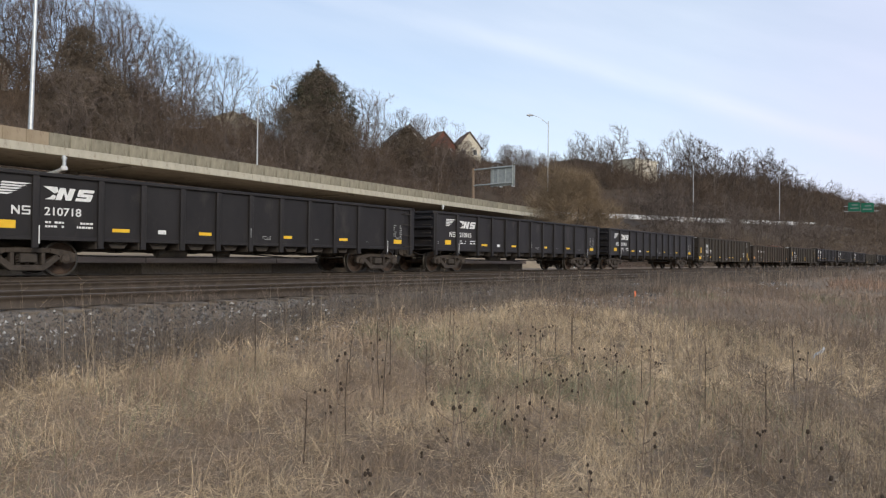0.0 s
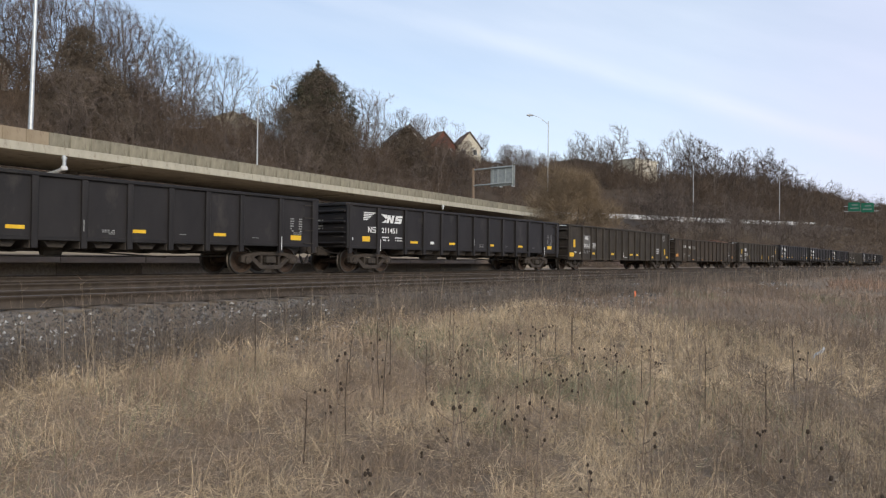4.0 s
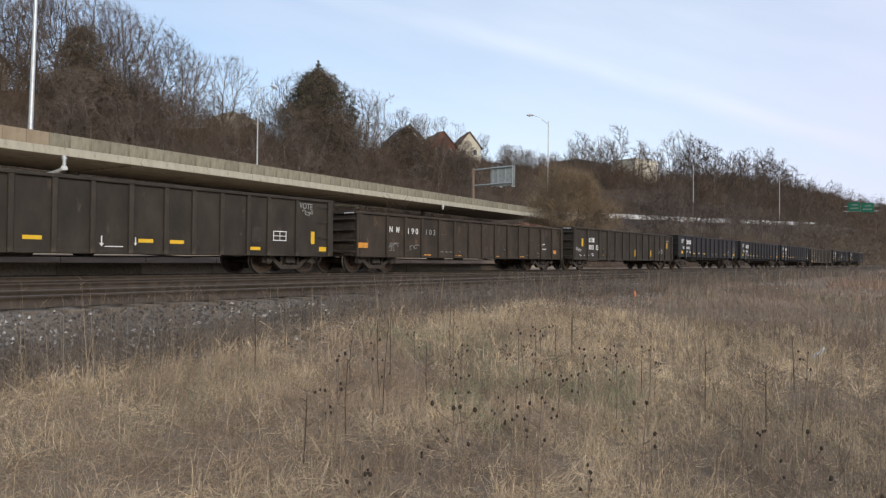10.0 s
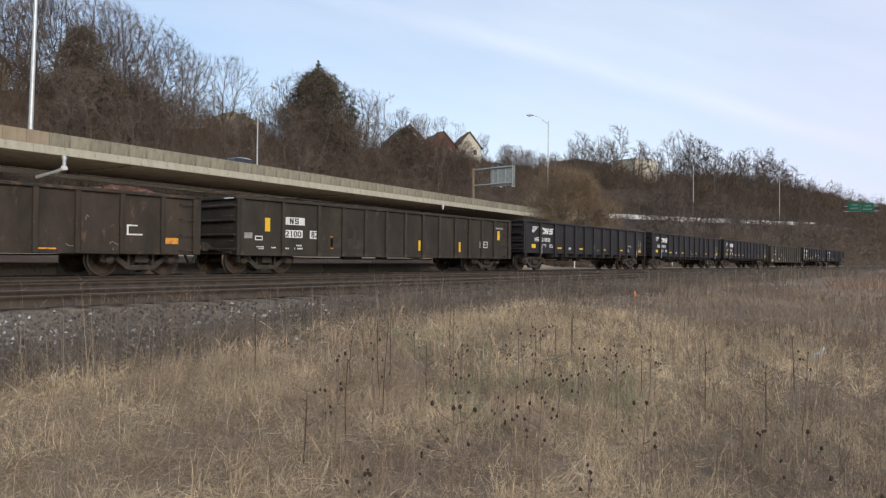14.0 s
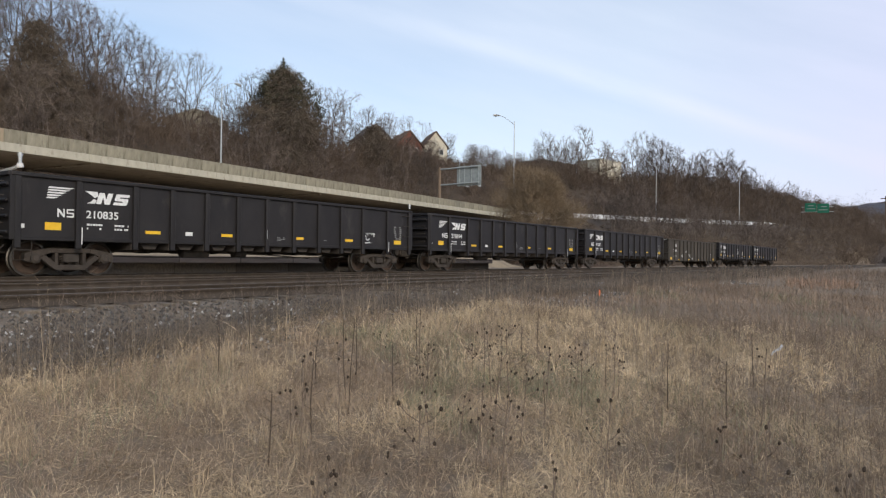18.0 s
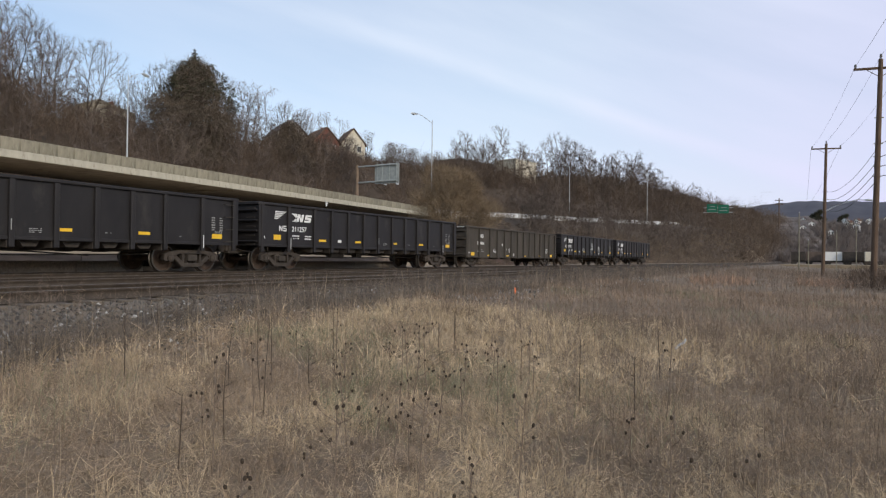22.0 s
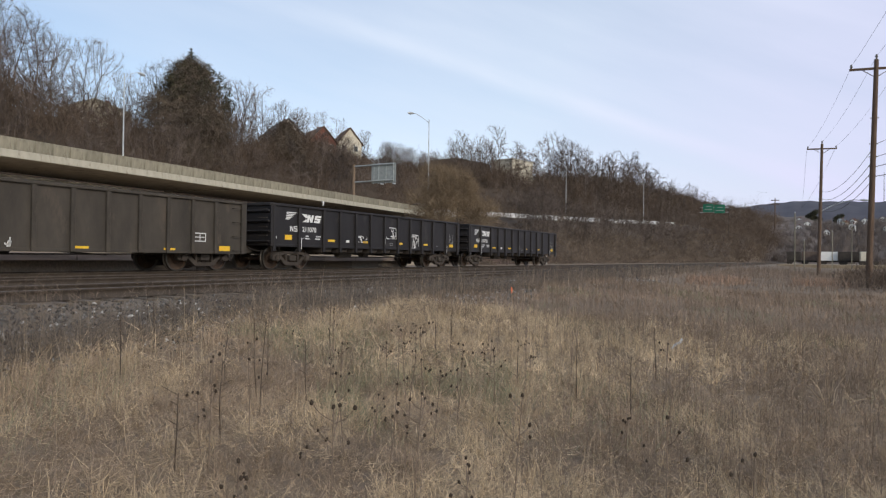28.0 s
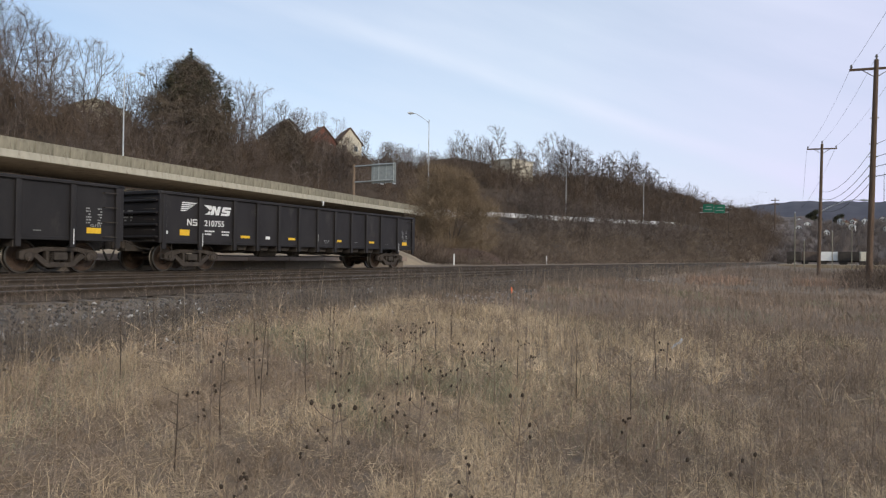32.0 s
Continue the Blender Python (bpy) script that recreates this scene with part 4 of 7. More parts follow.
        part("painted_scrawl", mesh_of("painted_scrawl", flat_shape([rect(13.55, 13.60, 1.10, 1.38), rect(13.60, 14.0, 1.10, 1.14), rect(13.60, 13.85, 1.34, 1.38)], y), M_WHITE), None, car)
        for i in range(16):
            xx, zz = rng.uniform(0.4, 14.6), rng.choice((rng.uniform(0.66, 0.9), rng.uniform(0.9, 1.7)))
            part("scrape", scribble(random.Random(100 + i), xx, xx + rng.uniform(0.15, 0.6), zz, zz + rng.uniform(0.05, 0.25), 1, 0.007), M_GREYMARK if i % 3 == 0 else M_RUSTSTREAK, car, at=pose(0, y + 0.004, 0))
    elif style == "patched":
        for a, b, c, d in ((1.76, 2.69, 1.62, 1.87), (1.80, 2.60, 1.20, 1.45), (2.92, 3.34, 1.19, 1.46)):
            sticker(car, "paint_patch", a, b, c, d, M_WHITE, "white painted number patch")
        mark(2.04, 2.42, 1.65, 1.84, M_BLACK, 0.006)
        number_at("2100", 1.86, 2.54, 1.23, 1.42, M_BLACK, 0.006, "black car number on white")
        number_at("82", 2.98, 3.28, 1.23, 1.43, M_BLACK, 0.006, "black car number on white")
        stencils([(1.78, 2.05, 0.82, 1.02, 2), (2.25, 2.6, 0.82, 1.02, 2), (0.72, 1.0, 0.80, 0.92, 2), (1.3, 1.5, 0.84, 0.92, 1)], M_WHITE)
        sticker(car, "paint_patch", 0.12, 0.56, 1.13, 1.31, M_GREYMARK, "pale grey rubbed patch")
        reflectors(((1.04, 1.24, 1.37, 1.80), (14.52, 14.72, 1.46, 1.88)), label="upright yellow reflector")
        sticker(car, "data_plate", 14.34, 15.0, 1.97, 2.04, M_GREYMARK, "pale stencilled strip")
        reflectors([(a, a + 0.13, 0.87, 1.29) for a in (3.87, 6.72, 8.71, 11.47)], label="narrow upright yellow reflector")
        frame_mark(13.08, 13.7, 1.08, 1.36)
        frame_mark(0.66, 0.95, 1.08, 1.22, False)
        sticker(car, "paint_patch", 3.75, 4.4, 0.9, 1.27, M_UNDER, "dark repainted patch")
        sticker(car, "paint_patch", 4.7, 5.6, 0.86, 1.24, M_UNDER, "dark repainted patch")
    else:
        mark(1.98, 2.38, 1.80, 2.0, M_WHITE)
        number_at("210084", 1.50, 2.47, 1.38, 1.56, M_WHITE)
        stencils([(1.51, 1.8, 0.95, 1.13, 2), (2.1, 2.48, 0.95, 1.13, 2)], M_GREYMARK)
        for sd, a, b, c, d in ((21, 3.9, 4.35, 0.95, 1.21), (22, 5.97, 6.53, 0.9, 1.2), (23, 6.98, 7.3, 0.72, 0.96)):
            part("painted_scrawl", scribble(random.Random(sd), a, b, c, d, 4), M_WHITE, car, "white spray-painted scrawl", pose(0, y, 0))
        frame_mark(13.28, 13.8, 0.99, 1.28)
        reflectors(((0.66, 1.12, 0.71, 0.91), (2.99, 3.45, 0.67, 0.76), (5.94, 6.42, 0.66, 0.76), (9.0, 9.47, 0.65, 0.76), (12.07, 12.52, 0.66, 0.76), (14.4, 14.9, 0.66, 0.86)))
        sticker(car, "data_plate", 5.24, 5.37, 1.35, 1.50, M_WHITE)
        sticker(car, "data_plate", 0.3, 0.45, 0.84, 0.92, M_WHITE)
    return car, wheels


BROWN_POSTS = [0.14, 1.75, 3.30, 4.45, 5.60, 6.75, 7.85, 8.95, 10.05, 11.15, 12.20, 13.20, 14.20, 15.46]
CLOSE_POSTS = [0.14, 1.67, 2.82, 3.55, 4.45, 5.35, 6.33, 7.27, 8.29, 9.31, 10.18, 11.12, 12.08, 12.87, 14.03, 15.46]
CARS = []
CARS.append((5.98, *black_gondola(210718, 5.98, "")))
CARS.append((23.10, *black_gondola(210915, 23.10, "")))
CARS.append((40.32, *black_gondola(211451, 40.32, "")))
CARS.append((57.30, *brown_gondola(201639, 57.30, M_BROWN, 2.54, CLOSE_POSTS, "boxed", "dark brown steel gondola railcar with grey number patches")))
CARS.append((74.19, *brown_gondola(190103, 74.19, M_RUST, 2.27, [0.14, 1.61, 2.68, 3.70, 4.85, 5.92, 7.0, 8.05, 9.1, 10.2, 11.25, 12.25, 13.4, 14.57, 15.56], "rusty", "rust-streaked reddish brown gondola railcar with worn number", 15.7)))
CARS.append((91.25, *brown_gondola(210082, 91.25, M_BROWN, 2.42, BROWN_POSTS, "patched", "dark brown gondola railcar with white number patches")))
CARS.append((108.15, *black_gondola(210835, 108.15, " and a small scrawl", [(31, 12.65, 13.5, 1.14, 1.52, 7)])))
CARS.append((125.15, *black_gondola(210694, 125.15, "")))
CARS.append((142.05, *black_gondola(211257, 142.05, "")))
CARS.append((159.25, *brown_gondola(210084, 159.25, M_GREYBROWN, 2.44, BROWN_POSTS, "plain", "faded grey-brown gondola railcar with small scrawls")))
CARS.append((176.25, *black_gondola(211070, 176.25, " and spray-painted scrawls", [(41, 5.77, 6.44, 1.20, 1.46, 6), (42, 8.1, 9.0, 1.42, 1.95, 9), (43, 10.4, 11.2, 0.95, 1.68, 12)])))
CARS.append((193.38, *black_gondola(210755, 193.38, ", the last of the train")))

M_SCRAP = material("rusty_scrap", (0.075, 0.036, 0.024), (0.16, 0.085, 0.058), 4.0, 0.9, island=0.5)
sr = np.random.RandomState(14)
lump = np.array([[1, 0, 0], [-1, 0, 0], [0, 1, 0], [0, -1, 0], [0, 0, 1], [0, 0, -1]], float)
lump_f = np.array([[0, 2, 4], [2, 1, 4], [1, 3, 4], [3, 0, 4], [2, 0, 5], [1, 2, 5], [3, 1, 5], [0, 3, 5]])
hx, hy = sr.uniform(11.4, 15.3, 900), sr.uniform(-1.3, 1.3, 900)
hz = 1.70 + 0.80 * np.clip((hx - 11.4) / 2.4, 0, 1) * (1 - 0.25 * np.abs(hy)) * np.clip((15.7 - hx) / 1.1, 0, 1)
hv = lump[None] * np.array([1.3, 1.3, 0.45]) * (sr.uniform(0.06, 0.17, (900, 1, 1)) * sr.uniform(0.5, 1.3, (900, 6, 3))) + np.stack([hx, hy, hz], 1)[:, None, :]
scrap = piece("scrap_heap", np_mesh("scrap_heap", hv.reshape(-1, 3), ((np.arange(900) * 6)[:, None, None] + lump_f[None]).reshape(-1, 3), M_SCRAP), None, "heap of reddish rusty scrap lying in a railcar", "scrap", kind="", at=pose(74.19, TRACKS[0], 0))
sprig = thing("weed_sprig", "bare dark weed sprouting from a railcar", "weed", pose(74.19, TRACKS[0], 0))
for k in range(11):
    bm = bmesh.new()
    px_, a_, hh = sr.uniform(2.1, 2.9), sr.uniform(-0.9, 0.9), sr.uniform(0.45, 1.1)
    q = [(px_, -1.1, 1.6), (px_ + a_ * 0.15, -1.1, 2.1 + hh * 0.3), (px_ + a_ * 0.55, -1.08, 2.1 + hh * 0.8), (px_ + a_ * 1.0, -1.05, 2.1 + hh)]
    bm_tube(bm, q, [0.010, 0.008, 0.006, 0.003], 5)
    part("shoot", bm, M_DARKSTEM, sprig)
CARGO = [(74.19, scrap), (74.19, sprig)]

# ---------------------------------------------------------------- the viaduct
VIA = pose(0, 49.2, 0.20, 0, 0, math.degrees(math.atan(0.085)))
VX0, VX1 = -44.7, 106.5
viaduct = thing("viaduct", "weathered concrete road viaduct with a solid parapet", "viaduct", VIA, kind="structure")
panel_me = mesh_of("parapet_panel", bm_boxes([(0.009, 1.516, 0.0, 0.26, 7.83, 8.74)], 0.02), M_CONCRETE)
stained_me = panel_me.copy()
stained_me.materials[0] = M_CONCRETE_BROWN
edge_me = mesh_of("deck_edge", bm_boxes([(0.006, 12.19, -0.07, 0.5, 7.24, 7.825)], 0.022), M_CONCRETE_PALE)
nx = int((VX1 - VX0) / 1.525)
for i in range(nx):
    stained = 11 < VX0 + i * 1.525 < 21.5
    part("parapet_panel", stained_me if stained else panel_me, None, viaduct, "rust-stained parapet panel" if stained else "", pose(VX0 + i * 1.525, 0, 0))
part("parapet_panel", bm_boxes([(VX0 + nx * 1.525 + 0.006, VX1, 0.0, 0.26, 7.83, 8.74)], 0.018), M_CONCRETE, viaduct)
for i in range(int((VX1 - VX0) / 12.2) + 1):
    part("deck_edge", edge_me, None, viaduct, "pale stained concrete slab edge", pose(VX0 + i * 12.2, 0, 0))
part("deck_slab", bm_boxes([(VX0, VX1, 0.5, 9.6, 7.28, 7.82)]), M_CONCRETE_DARK, viaduct)
part("far_parapet", bm_boxes([(VX0, VX1, 9.6, 9.9, 7.28, 8.74)], 0.02), M_CONCRETE, viaduct)
part("road_surface", bm_boxes([(VX0, VX1, 0.27, 9.58, 7.822, 7.86)]), M_ASPHALT, viaduct)
for x in (-22.0, 4.0, 29.3, 56.0, 82.0):
    part("pier_cap", bm_boxes([(x - 0.2, x + 0.2, 0.6, 8.0, 7.14, 7.282)], 0.03), M_CONCRETE_DARK, viaduct)
    for yy in (9.1,):
        part("column", bm_tube(bmesh.new(), [(x, yy, -0.2), (x, yy, 7.29)], 0.45, 16), M_CONCRETE_DARK, viaduct)
part("lower_beam", bm_boxes([(VX0, 66.0, 8.2, 8.6, 6.58, 6.95)], 0.03), M_WALL_WHITE, viaduct, "pale slim beam under the deck")


def drain(x, elbow):
    d = thing("drain_pipe", "grey metal drain pipe under a concrete deck edge", "drain pipe", VIA @ pose(x, -0.14, 0), "drain pipes of the viaduct")
    pts = [(0, 0, 7.26), (0, 0, 6.50), (-0.05, 0.05, 6.34), (-0.25, 0.35, 6.16), (-1.05, 1.6, 5.72)] if elbow else [(0, 0, 7.26), (0, 0, 6.68)]
    part("pipe", bm_tube(bmesh.new(), pts, 0.13, 12), M_GALV, d)
    part("collar", bm_tube(bmesh.new(), [(0, 0, 7.16), (0, 0, 7.0)], 0.19, 12), M_GALV, d)
    if elbow:
        part("cap", bm_tube(bmesh.new(), [(0.0, 0, 6.52), (0.0, 0, 6.34), (0.02, 0, 6.22)], [0.19, 0.24, 0.22], 14), M_WALL_WHITE, d, "pale end cap")


drain(23.4, True)
drain(72.7, False)

# the viaduct runs on out of view
for x in range(-706, -46, 30):
    part("far_parapet_panel", bm_boxes([(x + 0.01, x + 29.99, 0.0, 0.26, 7.86, 8.74)], 0.018), M_CONCRETE, viaduct)
part("far_deck", bm_boxes([(-706.0, VX0 - 0.01, -0.07, 9.6, 7.34, 7.855)]), M_CONCRETE_DARK, viaduct)
for x in range(-700, -46, 26):
    part("column", bm_tube(bmesh.new(), [(x, 5.0, 0.0), (x, 5.0, 7.35)], 0.5, 12), M_CONCRETE_DARK, viaduct)

# road climbing on along the bank beyond the viaduct
wall_pts = [(x, float(np.interp(x, [106, 126, 163, 290, 420], [58.2, 54.8, 51.5, 50.0, 49.0])), float(np.interp(x, [106] + SHELF_X[2:], [7.75] + SHELF_Z[2:]))) for x in np.arange(106.7, 330, 6.0)]
barrier = thing("road_barrier", "pale concrete roadside barrier half hidden by trees", "barrier", kind="structure")
for (xa, ya, za), (xb, yb, zb) in zip(wall_pts, wall_pts[1:]):
    bm = bm_boxes([(0.01, math.hypot(xb - xa, yb - ya) - 0.01, 0, 0.3, -0.75, 1.15)], 0.03)
    for v in bm.verts:
        v.co.z += (zb - za) * v.co.x / math.hypot(xb - xa, yb - ya)
    part("barrier_panel", bm, M_WALL_WHITE, barrier, at=pose(xa, ya, za, 0, 0, math.degrees(math.atan2(yb - ya, xb - xa))))


road_x = np.arange(107, 430, 4.0)
road_y = np.interp(road_x, [106, 126, 163, 290, 420], [58.2, 54.8, 51.5, 50.0, 49.0])
rdv = np.concatenate([np.stack([road_x, road_y + o, np.interp(road_x, [106] + SHELF_X[2:], [7.95] + SHELF_Z[2:]) + 0.06], 1) for o in (0.3, 8.5)])
nrd = len(road_x)
tagged(new("road", np_mesh("road", rdv, [(i, i + 1, nrd + i + 1, nrd + i) for i in range(nrd - 1)], M_ASPHALT)), "dark asphalt road climbing along the bank", kind="structure")


def passenger_car(paint, label, long=4.5):
    """A small car, its nose to +x."""
    c = thing("passenger_car", label, "car", group="cars on the viaduct")
    k = long / 4.5
    bm = bm_prism(bmesh.new(), [(-2.2 * k, 0.35), (2.2 * k, 0.35), (2.25 * k, 0.62), (2.1 * k, 0.80), (1.0 * k, 0.95), (-1.75 * k, 0.98), (-2.2 * k, 0.92)], -0.88, 0.88)
    bmesh.ops.bevel(bm, geom=bm.edges[:], offset=0.06, segments=2, affect="EDGES")
    part("body", bm, paint, c)
    bm = bm_prism(bmesh.new(), [(-1.8 * k, 0.96), (1.0 * k, 0.94), (0.35 * k, 1.40), (-1.3 * k, 1.42)], -0.76, 0.76)
    bmesh.ops.bevel(bm, geom=bm.edges[:], offset=0.05, segments=2, affect="EDGES")
    part("window_band", bm, M_GLASS, c, "dark window band")
    bm = bm_prism(bmesh.new(), [(-1.35 * k, 1.40), (0.42 * k, 1.38), (0.25 * k, 1.46), (-0.4 * k, 1.50), (-1.15 * k, 1.46)], -0.70, 0.70)
    bmesh.ops.bevel(bm, geom=bm.edges[:], offset=0.03, segments=2, affect="EDGES")
    part("roof", bm, paint, c)
    for x, y0 in ((1.35 * k, -0.9), (1.35 * k, 0.68), (-1.35 * k, -0.9), (-1.35 * k, 0.68)):
        tyre = part("wheel", bm_tube(bmesh.new(), [(x, y0, 0.32), (x, y0 + 0.22, 0.32)], 0.32, 16), M_WIRE, c)
        part("rim", bm_tube(bmesh.new(), [(x, y0 - 0.012, 0.32), (x, y0 + 0.232, 0.32)], 0.19, 12), M_GALV, tyre)
    for y0 in (-0.75, 0.45):
        part("headlight", bm_boxes([(2.16 * k, 2.27 * k, y0, y0 + 0.3, 0.62, 0.74)], 0.02), M_LAMPGLASS, c)
        part("tail_light", bm_boxes([(-2.26 * k, -2.17 * k, y0, y0 + 0.3, 0.68, 0.84)], 0.02), M_CONE, c)
    return c


# time, place and speed at which each car passes
TRAFFIC = [(passenger_car(M_CARSILVER, "silver car driving along the viaduct", 4.8), 13.2, 25.7, 19.0), (passenger_car(M_CARSILVER, "grey car driving along the viaduct"), 25.5, 53.8, 20.4),
           (passenger_car(M_CARWHITE, "white car driving along the viaduct"), 28.7, 32.8, 27.4)]


def on_road(x):
    """Where the near lane runs: y and z at x."""
    if x < 104:
        return 49.2 + 0.085 * x + 1.7, 8.062
    return float(np.interp(x, [104, 126, 163, 290, 420], [59.7, 56.5, 53.4, 52.0, 51.0])), float(np.interp(x, [104, 116] + SHELF_X[3:], [8.062, 8.06] + [z + 0.065 for z in SHELF_Z[3:]]))


def street_lamp(x, y, z, height, arm, r, base_label, lean=0.0):
    """A tapered steel lamp post with a curved arm along arm (dx, dy) and a flat head."""
    p = thing("street_lamp", base_label, "street lamp", pose(x, y, z, 0, lean, 0), "street lamps along the road")
    ax, ay = arm
    bm = bmesh.new()
    bm_tube(bm, [(0, 0, 0), (0, 0, height * 0.5), (0, 0, height)], [r, r * 0.8, r * 0.55], 10)
    part("post", bm, M_GALV, p)
    bm = bmesh.new()
    pts = [(ax * t, ay * t, height - 0.4 + 0.9 * math.sin(t * 1.45)) for t in (0, 0.15, 0.35, 0.6, 0.85, 1.0)]
    bm_tube(bm, pts, [r * 0.5, r * 0.42, r * 0.38, r * 0.34, r * 0.32, r * 0.3], 7)
    part("arm", bm, M_GALV, p)
    m = pose(ax, ay, height + 0.46, 0, 0, math.degrees(math.atan2(ay, ax)))
    bm = bmesh.new()
    bm_tube(bm, [(-0.1, 0, 0), (0.15, 0, 0.0), (0.55, 0, -0.03), (0.8, 0, -0.04)], [0.06, 0.12, 0.14, 0.05], 10)
    head = part("lamp_head", bm, M_GALV, p, at=m)
    bm = bmesh.new()
    bm_tube(bm, [(0.4, 0, -0.12), (0.4, 0, -0.18)], [0.14, 0.08], 10)
    part("lens", bm, M_LAMPGLASS, head)
    part("base_plate", bm_boxes([(-r * 2, r * 2, -r * 2, r * 2, -0.02, 0.06)], 0.01), M_GALV, p)
    return p


street_lamp(21.5, 52.1, 8.06, 12.9, (2.4, -0.4), 0.17, "tall grey steel street lamp behind the parapet", 1.2)
street_lamp(42.3, 54.2, 8.06, 8.4, (1.7, 0.2), 0.075, "slim grey steel street lamp behind the parapet")
street_lamp(72.4, 40.0, 2.4, 14.2, (-1.9, 1.0), 0.085, "tall grey steel street lamp behind a willow")
street_lamp(163.0, 52.6, 8.0, 14.6, (-3.0, 0.5), 0.085, "grey steel street lamp along the climbing road")
street_lamp(249.0, 52.6, 11.5, 19.0, (-4.0, 0.5), 0.11, "grey steel street lamp along the climbing road")

gantry = thing("sign_gantry", "brown steel cantilever post holding a sign seen from behind", "road sign", pose(83.4, 58.2, 7.6))
part("post", bm_tube(bmesh.new(), [(0, 0, 0), (0, 0, 6.0)], [0.26, 0.2], 12), M_POSTBROWN, gantry)
for z in (3.45, 5.7):
    part("arm", bm_tube(bmesh.new(), [(0, 0, z), (0, -6.6, z + 0.1)], 0.11, 8), M_SIGNBACK, gantry, "grey steel arm")
sign = part("sign_panel", bm_boxes([(0.15, 0.2, -6.9, -2.9, 3.2, 5.95)], 0.01), M_SIGNBACK, gantry, "bare aluminium back of a road sign")
for yy in (-6.5, -5.3, -4.1, -3.3):
    part("stiffener", bm_boxes([(0.08, 0.15, yy - 0.05, yy + 0.05, 3.1, 6.2)], 0.01), M_SIGNBACK, sign)
part("sign_light", bm_boxes([(-0.5, 0.1, -6.95, -6.75, 2.95, 3.1), (-0.5, 0.1, -5.0, -4.8, 2.95, 3.1)], 0.01), M_GALV, gantry)

green = thing("overhead_sign", "green overhead road sign above the treetops", "road sign", pose(330.0, 39.5, 13.0, 0, 0, 8))
for k, (a, b) in enumerate(((-4.6, -0.2), (0.1, 4.4))):
    g = part("sign_panel", bm_boxes([(-0.1, 0.1, a, b, 8.2 + 0.5 * k, 12.0 + 0.3 * k)], 0.02), M_GREENSIGN, green, "green sign panel")
    part("sign_lettering", bm_boxes([(-0.13, -0.105, a + 0.6, b - 0.6, 9.3 + 0.5 * k, 9.6 + 0.5 * k), (-0.13, -0.105, a + 0.9, b - 1.3, 10.6 + 0.5 * k, 10.9 + 0.5 * k)]), M_GREYMARK, g)
for yy in (-6.0, 5.6):
    part("post", bm_tube(bmesh.new(), [(0.3, yy, -2), (0.3, yy, 11.5)], 0.10, 8), M_TRUCK, green)
part("truss", bm_boxes([(0.15, 0.4, -6.2, 5.8, 8.6, 8.8), (0.15, 0.4, -6.2, 5.8, 10.6, 10.8)]), M_GALV, green)

# ---------------------------------------------------------------- line of utility poles
def utility_pole(x, y, h, lean, arm_yaw, label, lower=True):
    p = thing("utility_pole", label, "utility pole", pose(x, y, -1.2, lean, 0, 0), "utility poles beside the field")
    part("pole", bm_tube(bmesh.new(), [(0, 0, 0), (0, 0, h * 0.5), (0, 0, h)], [0.19, 0.165, 0.13], 12), M_POLE, p)
    m = pose(0, 0, h - 0.55, 0, 0, arm_yaw)
    part("crossarm", bm_boxes([(-0.06, 0.06, -1.45, 1.45, -0.07, 0.07)], 0.01), M_POLE, p, at=m)
    for s in (-1, 1):
        bm = bmesh.new()
        bm_tube(bm, [(0, s * 0.75, -0.06), (0, 0.02 * s, -0.55)], 0.022, 6)
        part("brace", bm, M_POLE, p, at=m)
    for yy, z in ((-1.35, 0.07), (1.35, 0.07), (0.0, 0.62)):
        bm = bmesh.new()
        bm_tube(bm, [(0, yy, z - 0.05), (0, yy, z + 0.04), (0, yy, z + 0.1), (0, yy, z + 0.2), (0, yy, z + 0.26)], [0.03, 0.05, 0.09, 0.06, 0.04], 8)
        part("insulator", bm, M_INSUL, p, at=m)
    if lower:
        for z in (h - 3.6, h - 5.2, h - 6.0, h - 6.6, h - 7.2):
            part("bracket", bm_boxes([(-0.04, 0.04, -0.24, 0.24, z - 0.025, z + 0.025)], 0.008), M_INSUL, p, at=pose(0, 0, 0, 0, 0, arm_yaw))
    return p


def hanging_wire(a, b, sag, r=0.012, name="wire", label="black overhead wire sagging between poles", n=18):
    pts = []
    for i in range(n + 1):
        t = i / n
        pts.append((a[0] + (b[0] - a[0]) * t, a[1] + (b[1] - a[1]) * t, a[2] + (b[2] - a[2]) * t - sag * 4 * t * (1 - t)))
    return piece(name, bm_tube(bmesh.new(), pts, r, 5), M_WIRE, label, "wire", kind="", group="overhead wires")


POLES = [(12.0, -6.4, 14.28), (51.0, -3.27, 14.28), (87.0, -0.57, 14.55), (160.0, 2.5, 13.0)]
utility_pole(51.0, -2.91, 14.28, 1.45, 3, "tall brown wooden utility pole with one crossarm")
lamp_pole = utility_pole(87.0, -0.31, 14.55, 1.03, 3, "tall brown wooden utility pole with a crossarm and a lamp arm")
part("lamp_arm", bm_tube(bmesh.new(), [(0, 0, 7.2), (0, -1.4, 8.0), (0, -3.0, 8.45), (0, -4.0, 8.4)], [0.06, 0.05, 0.045, 0.04], 7), M_GALV, lamp_pole)
part("lamp_head", bm_tube(bmesh.new(), [(0, -3.7, 8.42), (0, -4.0, 8.42), (0, -4.6, 8.38)], [0.06, 0.14, 0.05], 8), M_GALV, lamp_pole)
